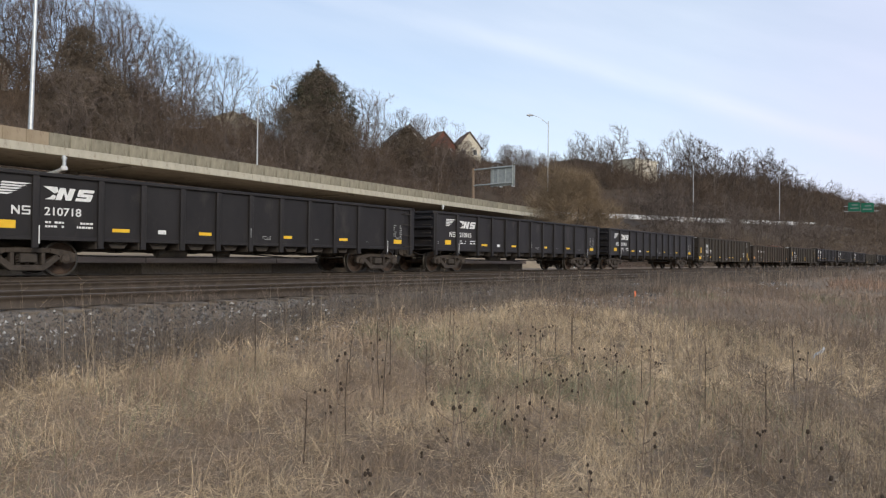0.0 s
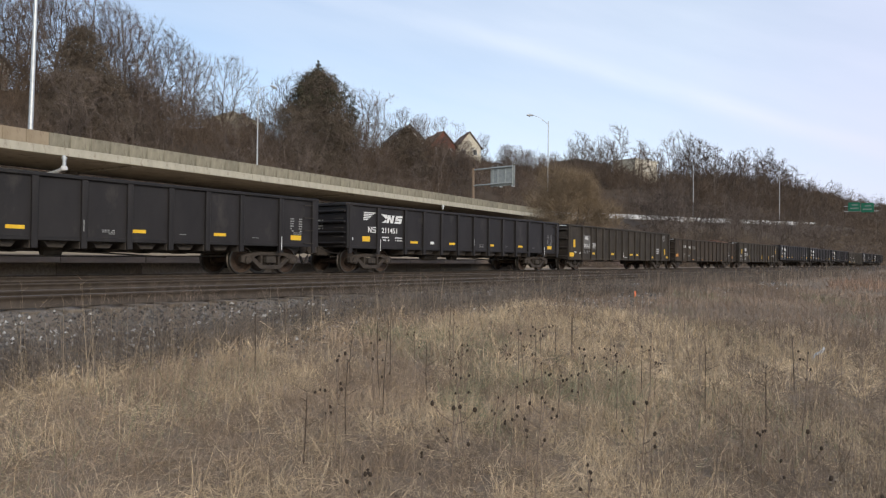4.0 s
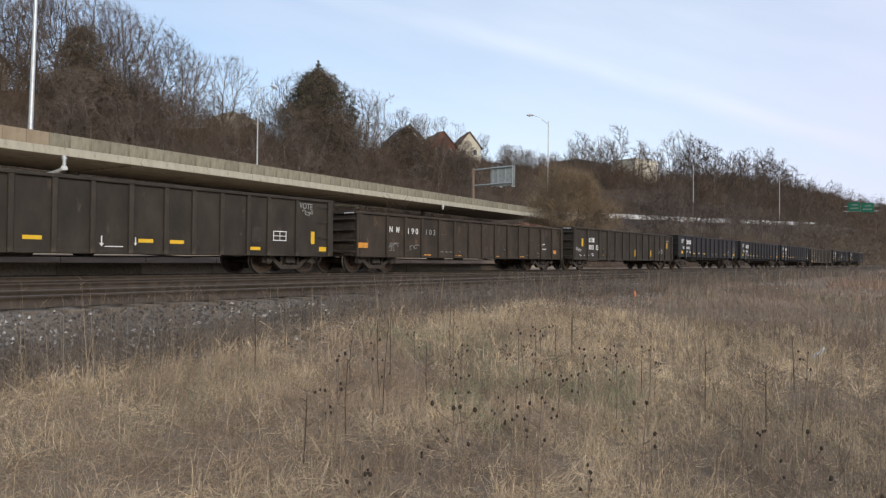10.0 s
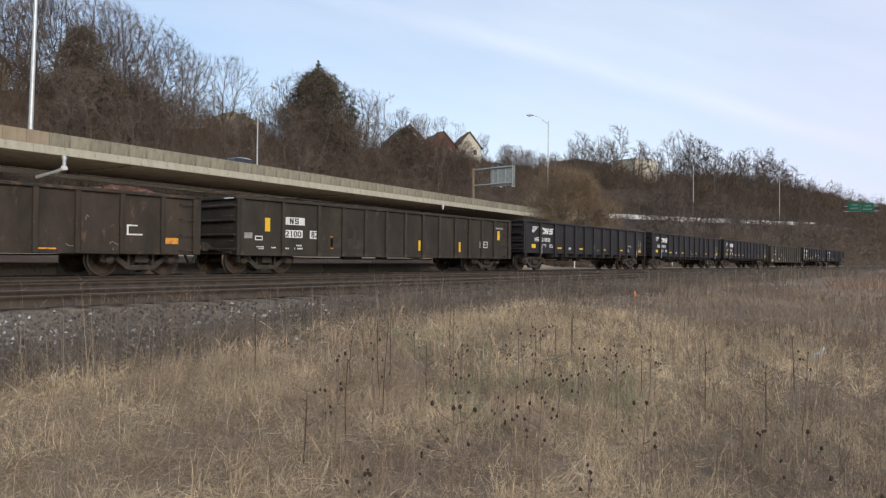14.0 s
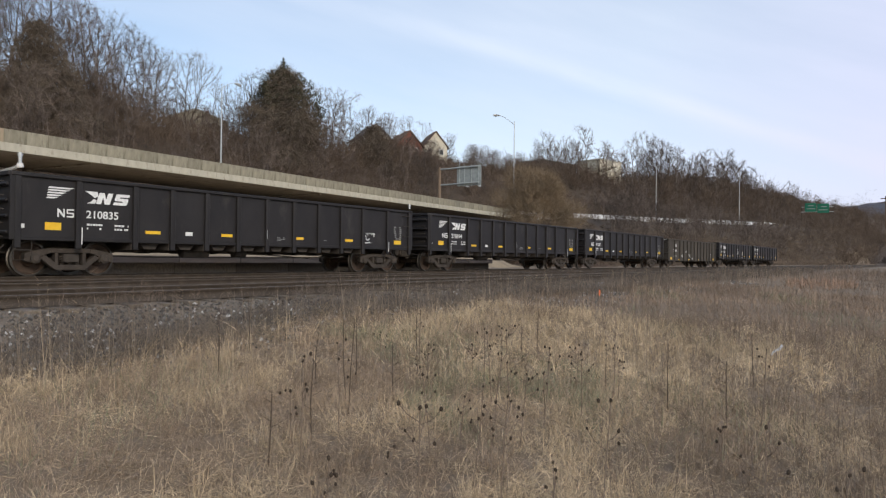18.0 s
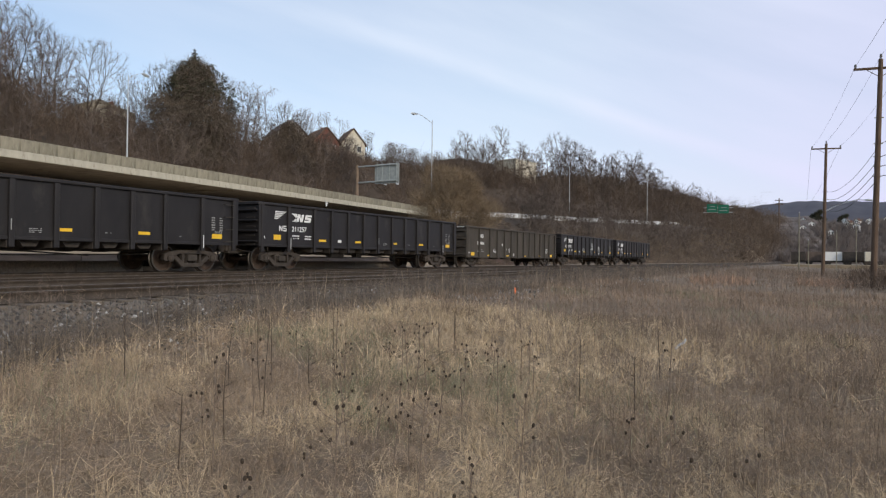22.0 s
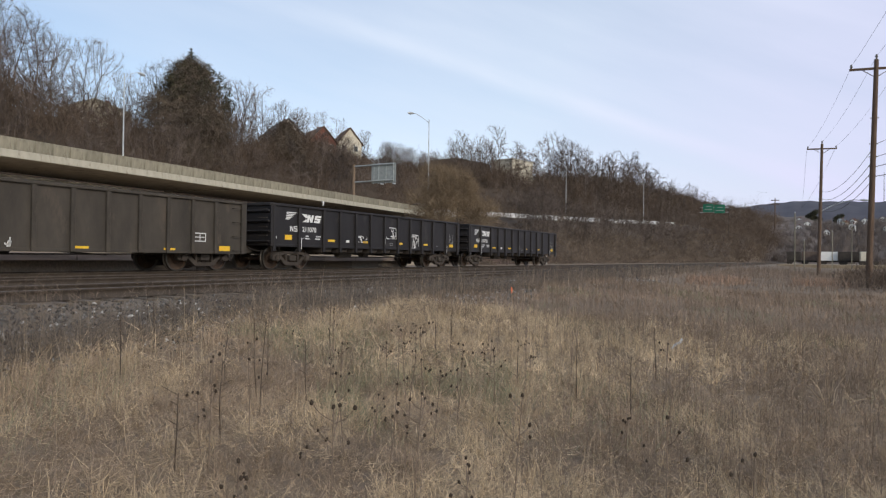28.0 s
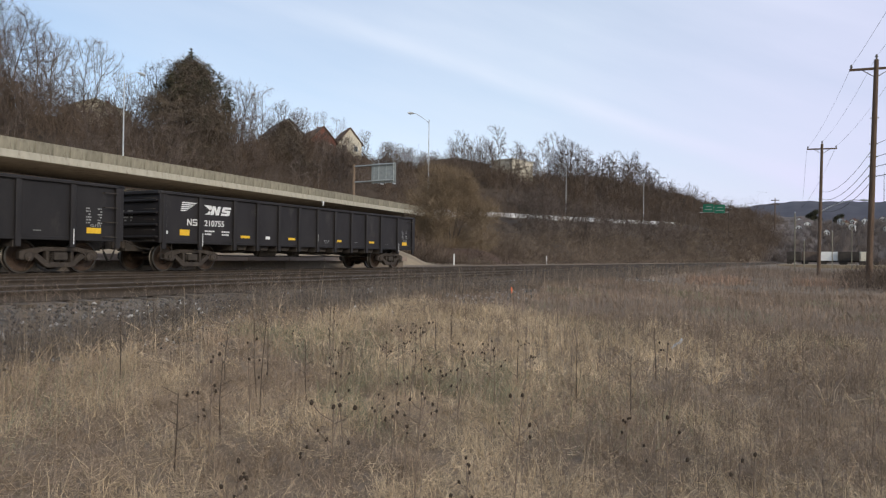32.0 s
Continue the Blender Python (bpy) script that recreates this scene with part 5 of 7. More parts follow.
for (xa, ya, ha), (xb, yb, hb) in zip(POLES, POLES[1:]):
    if xa < 13 or xb < 150:
        for dy, dz in ((-1.35, -0.3), (1.35, -0.3), (0.0, 0.2)):
            hanging_wire((xa, ya + dy, -1.2 + ha + dz), (xb, yb + dy, -1.2 + hb + dz), 0.5, 0.008)
        for dz in (-5.2, -6.0, -6.6, -7.2):
            hanging_wire((xa, ya, -1.2 + ha + dz), (xb, yb, -1.2 + hb + dz), 1.0 + 0.1 * dz / 6, 0.02 if dz < -5.5 else 0.016, "cable", "thick black cable sagging between poles")
hanging_wire((87, -0.44 - 1.35, 12.7), (160, 2.5, 11.5), 0.8)
hanging_wire((87, -0.44 + 1.35, 12.7), (160, 2.5, 11.5), 0.8)

# ---------------------------------------------------------------- trees
def colony(seed, h, wide, base=0.22, n=700, step=0.5, lumps=18, stems=1, peak=0.5, kill=1.0, most=1500):
    """Nodes of a bare tree that grows towards the open places of a lumpy round crown: places, parents, number of tips above each."""
    rng = np.random.RandomState(seed)
    pts = []
    for i in range(lumps):
        u = (i + rng.uniform(0, 1)) / lumps
        prof = math.sqrt(max(0.05, 1 - ((u - peak) / ((1.06 - peak) if u > peak else peak * 1.25)) ** 2))
        a, r, size = rng.uniform(0, 6.283), wide * prof * rng.uniform(0.2, 0.82), wide * rng.uniform(0.24, 0.42)
        q = rng.normal(0, 1, (n // lumps, 3))
        q *= (size * rng.uniform(0, 1, len(q)) ** 0.45 / np.linalg.norm(q, axis=1))[:, None]
        pts.append(q + np.array([r * math.cos(a), r * math.sin(a), h * (base + 0.06 + (0.90 - base) * u)]))
    A = np.concatenate(pts)
    A = A[(A[:, 2] < h) & (A[:, 2] > h * base * 0.8)]
    P, par = np.zeros((most + 400, 3)), np.full(most + 400, -1)
    k = 1
    for st_ in range(stems):
        a, lean, last = rng.uniform(0, 6.283), (0.0 if stems == 1 else rng.uniform(0.15, 0.35)), 0
        for j in range(1, int(h * base / step) + 1):
            P[k] = P[last] + np.array([math.cos(a) * lean, math.sin(a) * lean, 1.0]) * step + rng.normal(0, 0.05, 3) * step
            par[k], last, k = last, k, k + 1
    D = np.linalg.norm(A[:, None] - P[None, :k], axis=2)
    near, dist = D.argmin(1), D.min(1)
    kids = np.zeros(len(P), int)
    for _ in range(110):
        if not len(A) or k >= most:
            break
        pull = np.zeros((k, 3))
        d = A - P[near]
        np.add.at(pull, near, d / np.maximum(np.linalg.norm(d, axis=1, keepdims=True), 1e-6))
        who = np.unique(near)
        who = who[kids[who] < 4][: most - k]
        if not len(who):
            break
        g = pull[who] / np.maximum(np.linalg.norm(pull[who], axis=1, keepdims=True), 1e-6) + rng.normal(0, 0.13, (len(who), 3)) + 0.35 * (P[who] - P[np.maximum(par[who], 0)]) / step + np.array([0, 0, 0.05])
        new_ = P[who] + g / np.linalg.norm(g, axis=1, keepdims=True) * step
        m = len(who)
        P[k:k + m], par[k:k + m] = new_, who
        kids[who] += 1
        D = np.linalg.norm(A[:, None] - new_[None], axis=2)
        j = D.argmin(1)
        dj = D[np.arange(len(A)), j]
        closer = dj < dist
        near, dist = np.where(closer, k + j, near), np.where(closer, dj, dist)
        k += m
        live = dist > kill
        A, near, dist = A[live], near[live], dist[live]
    P, par = P[:k], par[:k]
    tips = np.zeros(k)
    for i in range(k - 1, 0, -1):
        tips[i] = max(tips[i], 1)
        tips[par[i]] += tips[i]
    return P, par, tips


def tree_meshes(seed, h, wide, tip=0.02, twigs=4, twig_len=0.9, twig_r=0.012, sides=3, most_r=0.26, **kw):
    """Trunk with limbs, and the fine twigs that fill the crown."""
    P, par, tips = colony(seed, h, wide, **kw)
    r = np.minimum(tip * tips ** 0.46, most_r)
    i = np.arange(1, len(P))
    i = i[tips[i] > 2]
    v, f = tubes(P[par[i]], P[i], np.minimum(r[par[i]], r[i] * 1.35), r[i], sides)
    tm = np_mesh("trunk", v, f, M_BARK, smooth=True)
    rng = np.random.RandomState(seed + 900)
    i = np.arange(1, len(P))
    fine = i[tips[i] <= 2]
    thin = i[tips[i] < 9]
    at = np.repeat(thin, twigs)
    d = P[at] - P[par[at]]
    d /= np.linalg.norm(d, axis=1, keepdims=True)
    w = d * 0.9 + rng.normal(0, 0.45, d.shape) + np.array([0, 0, 0.12])
    w /= np.linalg.norm(w, axis=1, keepdims=True)
    p0 = P[at] - d * rng.uniform(0, 0.5, (len(at), 1))
    p1 = p0 + w * twig_len * rng.uniform(0.4, 1.3, (len(at), 1))
    q0, q1 = P[par[fine]], P[fine]
    more = (q1 - q0) * 0.6
    v, f = slivers(np.concatenate([p0, q0, q0]), np.concatenate([p1, q1 + more, q1 + more]), np.concatenate([np.full(len(p0), twig_r), np.full(len(q0) * 2, tip)]))
    return tm, np_mesh("crown", v, f, M_TWIG)


FULL = dict(n=1500, lumps=24, step=0.4, kill=0.62, most=2600, twigs=7, tip=0.014, twig_r=0.0085, twig_len=1.0)
SLIM = dict(n=300, lumps=10, step=0.5, kill=0.9, twigs=11, tip=0.015, twig_r=0.012, twig_len=1.15)
DISTANT = dict(n=170, lumps=9, step=0.7, kill=1.2, twigs=11, tip=0.028, twig_r=0.021, twig_len=1.4)
BOLD = dict(n=1000, lumps=18, step=0.45, kill=0.72, most=2000, twigs=8, tip=0.015, twig_r=0.013, twig_len=1.05)
TREE_KINDS = [tree_meshes(11, 12.0, 3.6, base=0.20, peak=0.58, stems=2, **FULL), tree_meshes(12, 12.0, 4.3, base=0.24, peak=0.50, **FULL),
              tree_meshes(13, 12.0, 3.1, base=0.22, peak=0.62, stems=2, **FULL), tree_meshes(14, 12.0, 4.6, base=0.18, peak=0.45, stems=3, **FULL),
              tree_meshes(15, 12.0, 3.2, base=0.30, **SLIM), tree_meshes(16, 12.0, 2.6, base=0.38, peak=0.6, **SLIM), tree_meshes(17, 12.0, 4.4, base=0.15, stems=3, **SLIM),
              tree_meshes(18, 12.0, 4.0, base=0.22, **DISTANT), tree_meshes(19, 12.0, 3.4, base=0.2, peak=0.6, stems=2, **DISTANT),
              tree_meshes(23, 12.0, 4.2, base=0.24, peak=0.55, **BOLD), tree_meshes(24, 12.0, 3.5, base=0.28, peak=0.6, **BOLD)]
tr = random.Random(77)


FAR_TREES = {}


def clearing(x, y):
    """Lower growth on the slopes below three of the houses."""
    x, y = np.asarray(x, float), np.asarray(y, float)
    az_ = np.degrees(np.arctan2(y, x))
    open_ = ((az_ > 51.8) & (az_ < 55.4)) | ((az_ > 39.2) & (az_ < 40.9)) | ((az_ > 67.6) & (az_ < 69.6))
    return np.where(open_ & (y > 72) & (y < 87.5), 0.55, 1.0)


def planted(kind, x, y, h, turn, lean=0.0):
    """Plants one bare tree from its kind's meshes; the slim ones far off are kept for one joined wood."""
    h *= float(clearing(x, y))
    if kind < 4 and x > 185:
        kind = 7 + kind % 2
        FAR_TREES.setdefault(kind, []).append((x, y, h, turn))
        return None
    elif 3 < kind < 9 and x > 92:
        kind = 7 + kind % 2 if x > 135 else kind
        FAR_TREES.setdefault(kind, []).append((x, y, h, turn))
        return None
    m = Matrix.LocRotScale((x, y, float(land(x, y)) - 0.15), Euler((radians(lean), 0, radians(turn))), (h / 12.0,) * 3)
    t = thing("bare_tree", "bare grey-brown tree on the wooded bank", "tree", m, "bare trees on the bank")
    part("trunk", TREE_KINDS[kind][0], None, t)
    part("crown", TREE_KINDS[kind][1], None, t, "fine bare twigs")
    return t


# the trees that stand out on the skyline: place along the brow and height of the top
SKYLINE = [(36.7, 34.5), (41.1, 37.2), (45.2, 36.3), (49.3, 34.6), (51.9, 34.0), (55.6, 33.7), (59.5, 30.4), (64.5, 31.3), (69.9, 27.6), (75.4, 30.9), (78.8, 31.2), (88.4, 31.2), (93.7, 31.7), (97.3, 31.3), (103.5, 30.0), (109.1, 30.0), (118.8, 31.1), (128.3, 31.6), (141.4, 31.1), (151.0, 29.8), (160.5, 30.0), (168.5, 30.0), (177.9, 33.0), (181.8, 36.1), (190.0, 35.0), (196.3, 39.9), (208.4, 33.7), (223.3, 40.0), (232.2, 42.4), (245.5, 41.8), (266.6, 39.3), (279.9, 43.6), (298.3, 44.5), (314.7, 42.5), (333.2, 40.4), (367.7, 39.1), (410.5, 40.6)]
for i, (x, top) in enumerate(SKYLINE):
    y = float(np.interp(x, RIDGE_X, RIDGE_Y)) - 2.0
    top += 2.2 if x > 172 else (0.8 if x < 66 else 0.6)
    planted((0, 2, 1, 3)[i % 4] if x < 172 else 9 + i % 2, x, y, max((top - 0.6 - float(land(x, y))) * (y / (y + 2.0)), 2.5), tr.uniform(0, 360), tr.uniform(-3, 3))
for i in range(9):
    x, y = tr.uniform(24, 43), tr.uniform(84, 97)
    planted(tr.randrange(4), x, y, 37.0 * y / 94 * tr.uniform(0.85, 1.0) - float(land(x, y)), tr.uniform(0, 360), tr.uniform(-4, 4))
brow_top = lambda x: float(np.interp(x, [a for a, b in SKYLINE], [b for a, b in SKYLINE]))
x = -10.0
while x < 640:
    y = float(np.interp(x, RIDGE_X, RIDGE_Y)) + tr.uniform(-10, 1)
    room = brow_top(x) - float(land(x, y))
    tall = tr.uniform(0.66, 0.90) if x < 60 else (tr.uniform(0.7, 1.0) if x > 172 else tr.uniform(0.5, 0.9) * (0.6 if 112 < x < 165 else 1.0))
    planted(tr.randrange(4), x, y, max(room * tall * (y / 96.0 if x < 110 else 1.0), 3.0), tr.uniform(0, 360), tr.uniform(-4, 4))
    x += tr.uniform(1.8, 3.6) * (1 + x / 260) * (0.38 if 172 < x < 360 else 1.0)
x = 5.0
while x < 560:
    ry = float(np.interp(x, RIDGE_X, RIDGE_Y))
    y2 = float(np.interp(x, [0, 104, 126], [61, 70, 61])) if x < 200 else min(60, ry * 0.78)
    y = tr.uniform(y2, max(ry - 6, y2 + 2))
    reach = 0.57 + (brow_top(x) - 3.0) * y / ry - float(land(x, y))
    planted(4 + tr.randrange(3), x, y, max(min(tr.uniform(6, 12), reach * 0.95), 2.5) * (0.6 if 112 < x < 168 else 1.0), tr.uniform(0, 360), tr.uniform(-6, 6))
    x += tr.uniform(0.4, 0.95) * (1 + x / 260) * (1.3 if x > 125 else 1.0)
for i in range(180):
    x = 112 + 200 * ((i + tr.random()) / 180) ** 1.3
    planted(4 + i % 3, x, tr.uniform(38, 49.5), tr.uniform(4.5, 8.5), tr.uniform(0, 360), tr.uniform(-6, 6))
x = 84.0
while x < 560:
    y1 = min(49, float(np.interp(x, RIDGE_X, RIDGE_Y)) * 0.6)
    if not 116 < x < 168 or tr.random() < 0.4:
        planted(4 + tr.randrange(3), x, tr.uniform(max(y1 - 13, 31), y1 - 2), tr.uniform(3.5, 7.0), tr.uniform(0, 360), tr.uniform(-6, 6))
    x += tr.uniform(0.5, 1.3) * (1 + x / 200)


for kind, spots_ in FAR_TREES.items():
    for me_, name_, mat_ in ((TREE_KINDS[kind][0], "far_trunks", M_BARKPALE if kind % 2 else M_BARK), (TREE_KINDS[kind][1], "far_crowns", M_TWIG if kind % 2 else M_TWIGDARK)):
        co_ = np.empty(len(me_.vertices) * 3, dtype=np.float32)
        me_.vertices.foreach_get("co", co_)
        co_ = co_.reshape(-1, 3)
        k_ = len(me_.polygons[0].vertices)
        ix_ = np.empty(len(me_.polygons) * k_, dtype=np.int32)
        me_.polygons.foreach_get("vertices", ix_)
        vv_, ff_ = [], []
        for j_, (px_, py_, ph_, pt_) in enumerate(spots_):
            c_, s_ = math.cos(radians(pt_)), math.sin(radians(pt_))
            q_ = co_ * (ph_ / 12.0)
            vv_.append(np.stack([q_[:, 0] * c_ - q_[:, 1] * s_ + px_, q_[:, 0] * s_ + q_[:, 1] * c_ + py_, q_[:, 2] + float(land(px_, py_)) - 0.15], 1))
            ff_.append(ix_.reshape(-1, k_) + j_ * len(co_))
        tagged(new(name_, np_mesh(name_, np.concatenate(vv_), np.concatenate(ff_), mat_)), "bare slim trees of the far wooded bank", "trees", kind="stuff")


for i in range(16):
    planted(4 + tr.randrange(3), tr.uniform(92, 112), tr.uniform(76, 90), tr.uniform(4, 7), tr.uniform(0, 360), tr.uniform(-5, 5))


for i in range(10):
    planted(4 + i % 3, 112 + 4.2 * i, tr.uniform(86, 94), tr.uniform(5.0, 7.0), tr.uniform(0, 360), tr.uniform(-5, 5))
for i in range(18):
    planted(1 + 2 * (i % 2), 138 + 2.0 * i, tr.uniform(87, 95), tr.uniform(5.0, 7.6), tr.uniform(0, 360), tr.uniform(-5, 5))
for x_, y_, h_ in ((127.0, 92.0, 5.6), (121.0, 90.0, 6.0), (116.5, 90.5, 6.4), (109.0, 88.0, 6.0), (124.0, 94.0, 6.5)):
    planted(5, x_, y_, h_, x_ * 29 % 360)


def brush(seed, n, xr, yf, h0, h1, spikes_each, mat, name, label, thick=0.020):
    """Tangled leafless undergrowth: many thin shoots, joined."""
    rng = np.random.RandomState(seed)
    bx_ = xr[0] + (xr[1] - xr[0]) * rng.uniform(0, 1, n) ** 1.6
    lo, hi = yf(bx_)
    by_ = lo + (hi - lo) * rng.uniform(0, 1, n)
    bz_ = land(bx_, by_)
    hh_ = rng.uniform(h0, h1, n) * (np.interp(bx_, [0, 60, 110, 116, 165, 172, 300], [1.5, 1.4, 1.2, 0.85, 0.8, 0.6, 0.7]) if name == "hill_brush" else (np.interp(bx_, [0, 42, 54, 110, 116, 165, 172, 300], [2.4, 2.1, 1.2, 1.35, 0.85, 0.95, 1.9, 2.2]) if name == "brow_brush" else 1.0))
    grow_ = (1 + bx_ / 130)
    hh_ *= clearing(bx_, by_)
    hh_ *= 1.0 + 0.45 * np.sin(bx_ * 0.23 + 2.0 * np.sin(by_ * 0.31)) * np.sin(by_ * 0.37 + 1.3 * np.sin(bx_ * 0.17)) + 0.25 * np.sin(bx_ * 0.71 + by_ * 0.53)
    k = spikes_each
    ox = np.repeat(np.stack([bx_, by_, bz_], 1), k, axis=0)
    hs = np.repeat(hh_, k)
    gs = np.repeat(grow_, k)
    a = rng.uniform(0, 2 * np.pi, n * k)
    rad = hs * 0.55 * np.sqrt(rng.uniform(0, 1, n * k))
    t0 = rng.uniform(0, 0.8, n * k) * hs * (1 - 0.6 * (rad / (hs * 0.55)) ** 2)
    p0 = ox + np.stack([np.cos(a) * rad, np.sin(a) * rad, t0], 1)
    ln = np.minimum(hs, 5.0) * rng.uniform(0.25, 0.75, n * k)
    d = np.stack([np.cos(a) * 0.35 + rng.normal(0, 0.42, n * k), np.sin(a) * 0.35 + rng.normal(0, 0.42, n * k), rng.uniform(0.0, 1.25, n * k)], 1)
    d /= np.linalg.norm(d, axis=1, keepdims=True)
    v, f = slivers(p0, p0 + d * ln[:, None], thick * 0.62 * gs)
    return tagged(new(name, np_mesh(name, v, f, mat)), label, "brush", kind="stuff")


ridge_at = lambda x_: np.interp(x_, RIDGE_X, RIDGE_Y)
brush(5, 3400, (-8, 640), lambda x_: (np.minimum(np.interp(x_, [0, 104, 126], [60, 69, 61]), ridge_at(x_) * 0.78), ridge_at(x_) + 1), 1.6, 4.4, 96, M_BRUSH, "hill_brush", "dense leafless brown brush on the hillside")
brush(9, 1500, (-8, 420), lambda x_: (ridge_at(x_) - 11, ridge_at(x_) + 0.5), 1.3, 3.6, 110, M_BRUSH, "brow_brush", "tall leafless brown brush along the brow of the hill")
brush(6, 1400, (72, 640), lambda x_: (np.minimum(31.0, ridge_at(x_) * 0.48), np.minimum(42, ridge_at(x_) * 0.62)), 0.9, 2.8, 80, M_BANK, "bank_brush", "dense leafless brown brush on the bank by the tracks")

brush(62, 520, (80, 420), lambda x_: (np.full(len(x_), 29.0), np.full(len(x_), 44.0)), 0.5, 1.7, 50, M_WEED, "bank_brush", "pale dry weeds on the bank by the tracks")
brush(61, 900, (84, 420), lambda x_: (np.full(len(x_), 40.0), np.full(len(x_), 49.5)), 0.4, 1.3, 50, M_BANK, "bank_brush", "low leafless brush below the roadside barrier")
brush(65, 600, (60, 420), lambda x_: (np.full(len(x_), 27.8), np.full(len(x_), 31.0)), 0.25, 0.8, 40, M_BANK, "bank_brush", "low dry weeds at the foot of the bank")
brush(8, 560, (330, 1000), lambda x_: (np.full(len(x_), 24.0), ridge_at(x_)), 6.0, 13.0, 50, M_BRUSH, "far_woods", "leafless brown woods far along the tracks")

brush(81, 520, (520, 1150), lambda x_: (np.full(len(x_), 24.5), np.full(len(x_), 46.0)), 9.0, 17.0, 60, M_BRUSH, "far_woods", "leafless brown woods far along the tracks")

brush(82, 320, (560, 900), lambda x_: (np.full(len(x_), 24.8), np.full(len(x_), 40.0)), 10.0, 19.0, 70, M_BRUSH, "far_woods", "leafless brown woods far along the tracks")

# the big evergreen wrapped in vines, and the yellowish willow
def clumps(rng, centres, n, mat, name, r_spike, out, droop):
    """Spiky foliage round clump centres (x, y, z, radius)."""
    c = np.array(centres)
    vol = c[:, 3] ** 2
    pick = rng.choice(len(c), n, p=vol / vol.sum())
    d = rng.normal(0, 1, (n, 3))
    d /= np.linalg.norm(d, axis=1, keepdims=True)
    p = c[pick, :3] + d * (c[pick, 3] * rng.uniform(0.35, 1.0, n) ** 0.6)[:, None] * np.array([1, 1, 0.8])
    w = d * 0.7 + rng.normal(0, 0.5, (n, 3)) + np.array([0, 0, droop])
    w /= np.linalg.norm(w, axis=1, keepdims=True)
    v, f = slivers(p, p + w * (out * rng.uniform(0.5, 1.6, n))[:, None], r_spike * 1.25)
    return np_mesh(name, v, f, mat)


def evergreen(x, y, h, w):
    z = float(land(x, y))
    t = thing("evergreen_tree", "dark evergreen tree wrapped in brown leafless vines", "tree", pose(x, y, z))
    part("trunk", bm_tube(bmesh.new(), [(0, 0, -0.3), (0.1, 0, h * 0.4), (0.1, 0.1, h * 0.95)], [0.4, 0.28, 0.05], 10), M_BARK, t)
    rng = np.random.RandomState(9)
    low, high = [], []
    for i in range(104):
        u = 0.04 + 0.80 * i / 104
        a = rng.uniform(0, 6.283)
        prof = float(np.interp(u, [0, 0.2, 0.45, 0.62, 0.75, 0.85], [0.7, 0.95, 1.0, 0.74, 0.38, 0.15])) * w / 2
        r = prof * math.sqrt(rng.uniform(0.02, 1.0)) * 0.85
        (high if (u > 0.60 and rng.uniform() < 0.45) else low).append((r * math.cos(a), r * math.sin(a), u * h, rng.uniform(1.3, 2.2)))
    for u, r in ((0.80, 1.5), (0.85, 1.15), (0.89, 0.9), (0.93, 0.62), (0.965, 0.38), (0.99, 0.2)):
        for q in range(6):
            a = rng.uniform(0, 6.283)
            high.append((0.1 + 0.5 * r * math.cos(a), 0.1 + 0.5 * r * math.sin(a), u * h, r * 0.62))
    for d_, u_, r_ in ((2.3, 0.84, 1.0), (3.3, 0.77, 1.3), (-2.4, 0.73, 1.2), (4.6, 0.66, 1.4), (5.4, 0.55, 1.2)):
        high.append((0.73 * d_, -0.68 * d_, u_ * h, r_))
    part("foliage", clumps(rng, high, 11000, M_PINE, "foliage", 0.055, 0.34, -0.1), None, t, "dark green needles")
    part("foliage", clumps(rng, [(a, b, c, r * 0.8) for a, b, c, r in low], 3000, M_PINE, "foliage", 0.05, 0.32, -0.1), None, t, "dark green needles")
    part("vines", clumps(rng, low + high[:4], 46000, M_VINE, "vines", 0.024, 0.95, -0.4), None, t, "tangled brown vines")


evergreen(74.4, 81.0, 17.6, 13.2)


def vine_tree(x, y, h, w):
    """A dead tree buried in a cone of hanging vines."""
    t = thing("vine_tree", "tree buried in a cone of olive-brown vines", "tree", pose(x, y, float(land(x, y)) - 0.2))
    part("trunk", bm_tube(bmesh.new(), [(0, 0, 0), (0.1, 0.1, h * 0.5), (0, 0.1, h * 0.97)], [0.3, 0.2, 0.05], 8), M_BARK, t)
    rng = np.random.RandomState(int(x))
    cs = []
    for i in range(80):
        u = rng.uniform(0.02, 0.95)
        a, r = rng.uniform(0, 6.283), w / 2 * (1.05 - u) * math.sqrt(rng.uniform(0.02, 1)) * 0.9
        cs.append((r * math.cos(a), r * math.sin(a), u * h, 0.6 + 1.1 * (1 - u)))
    part("vines", clumps(rng, cs, 26000, M_VINE, "vines", 0.022, 0.95, -0.25), None, t)


vine_tree(39.3, 82.0, 12.6, 13.0)
vine_tree(99.0, 84.0, 8.5, 9.0)


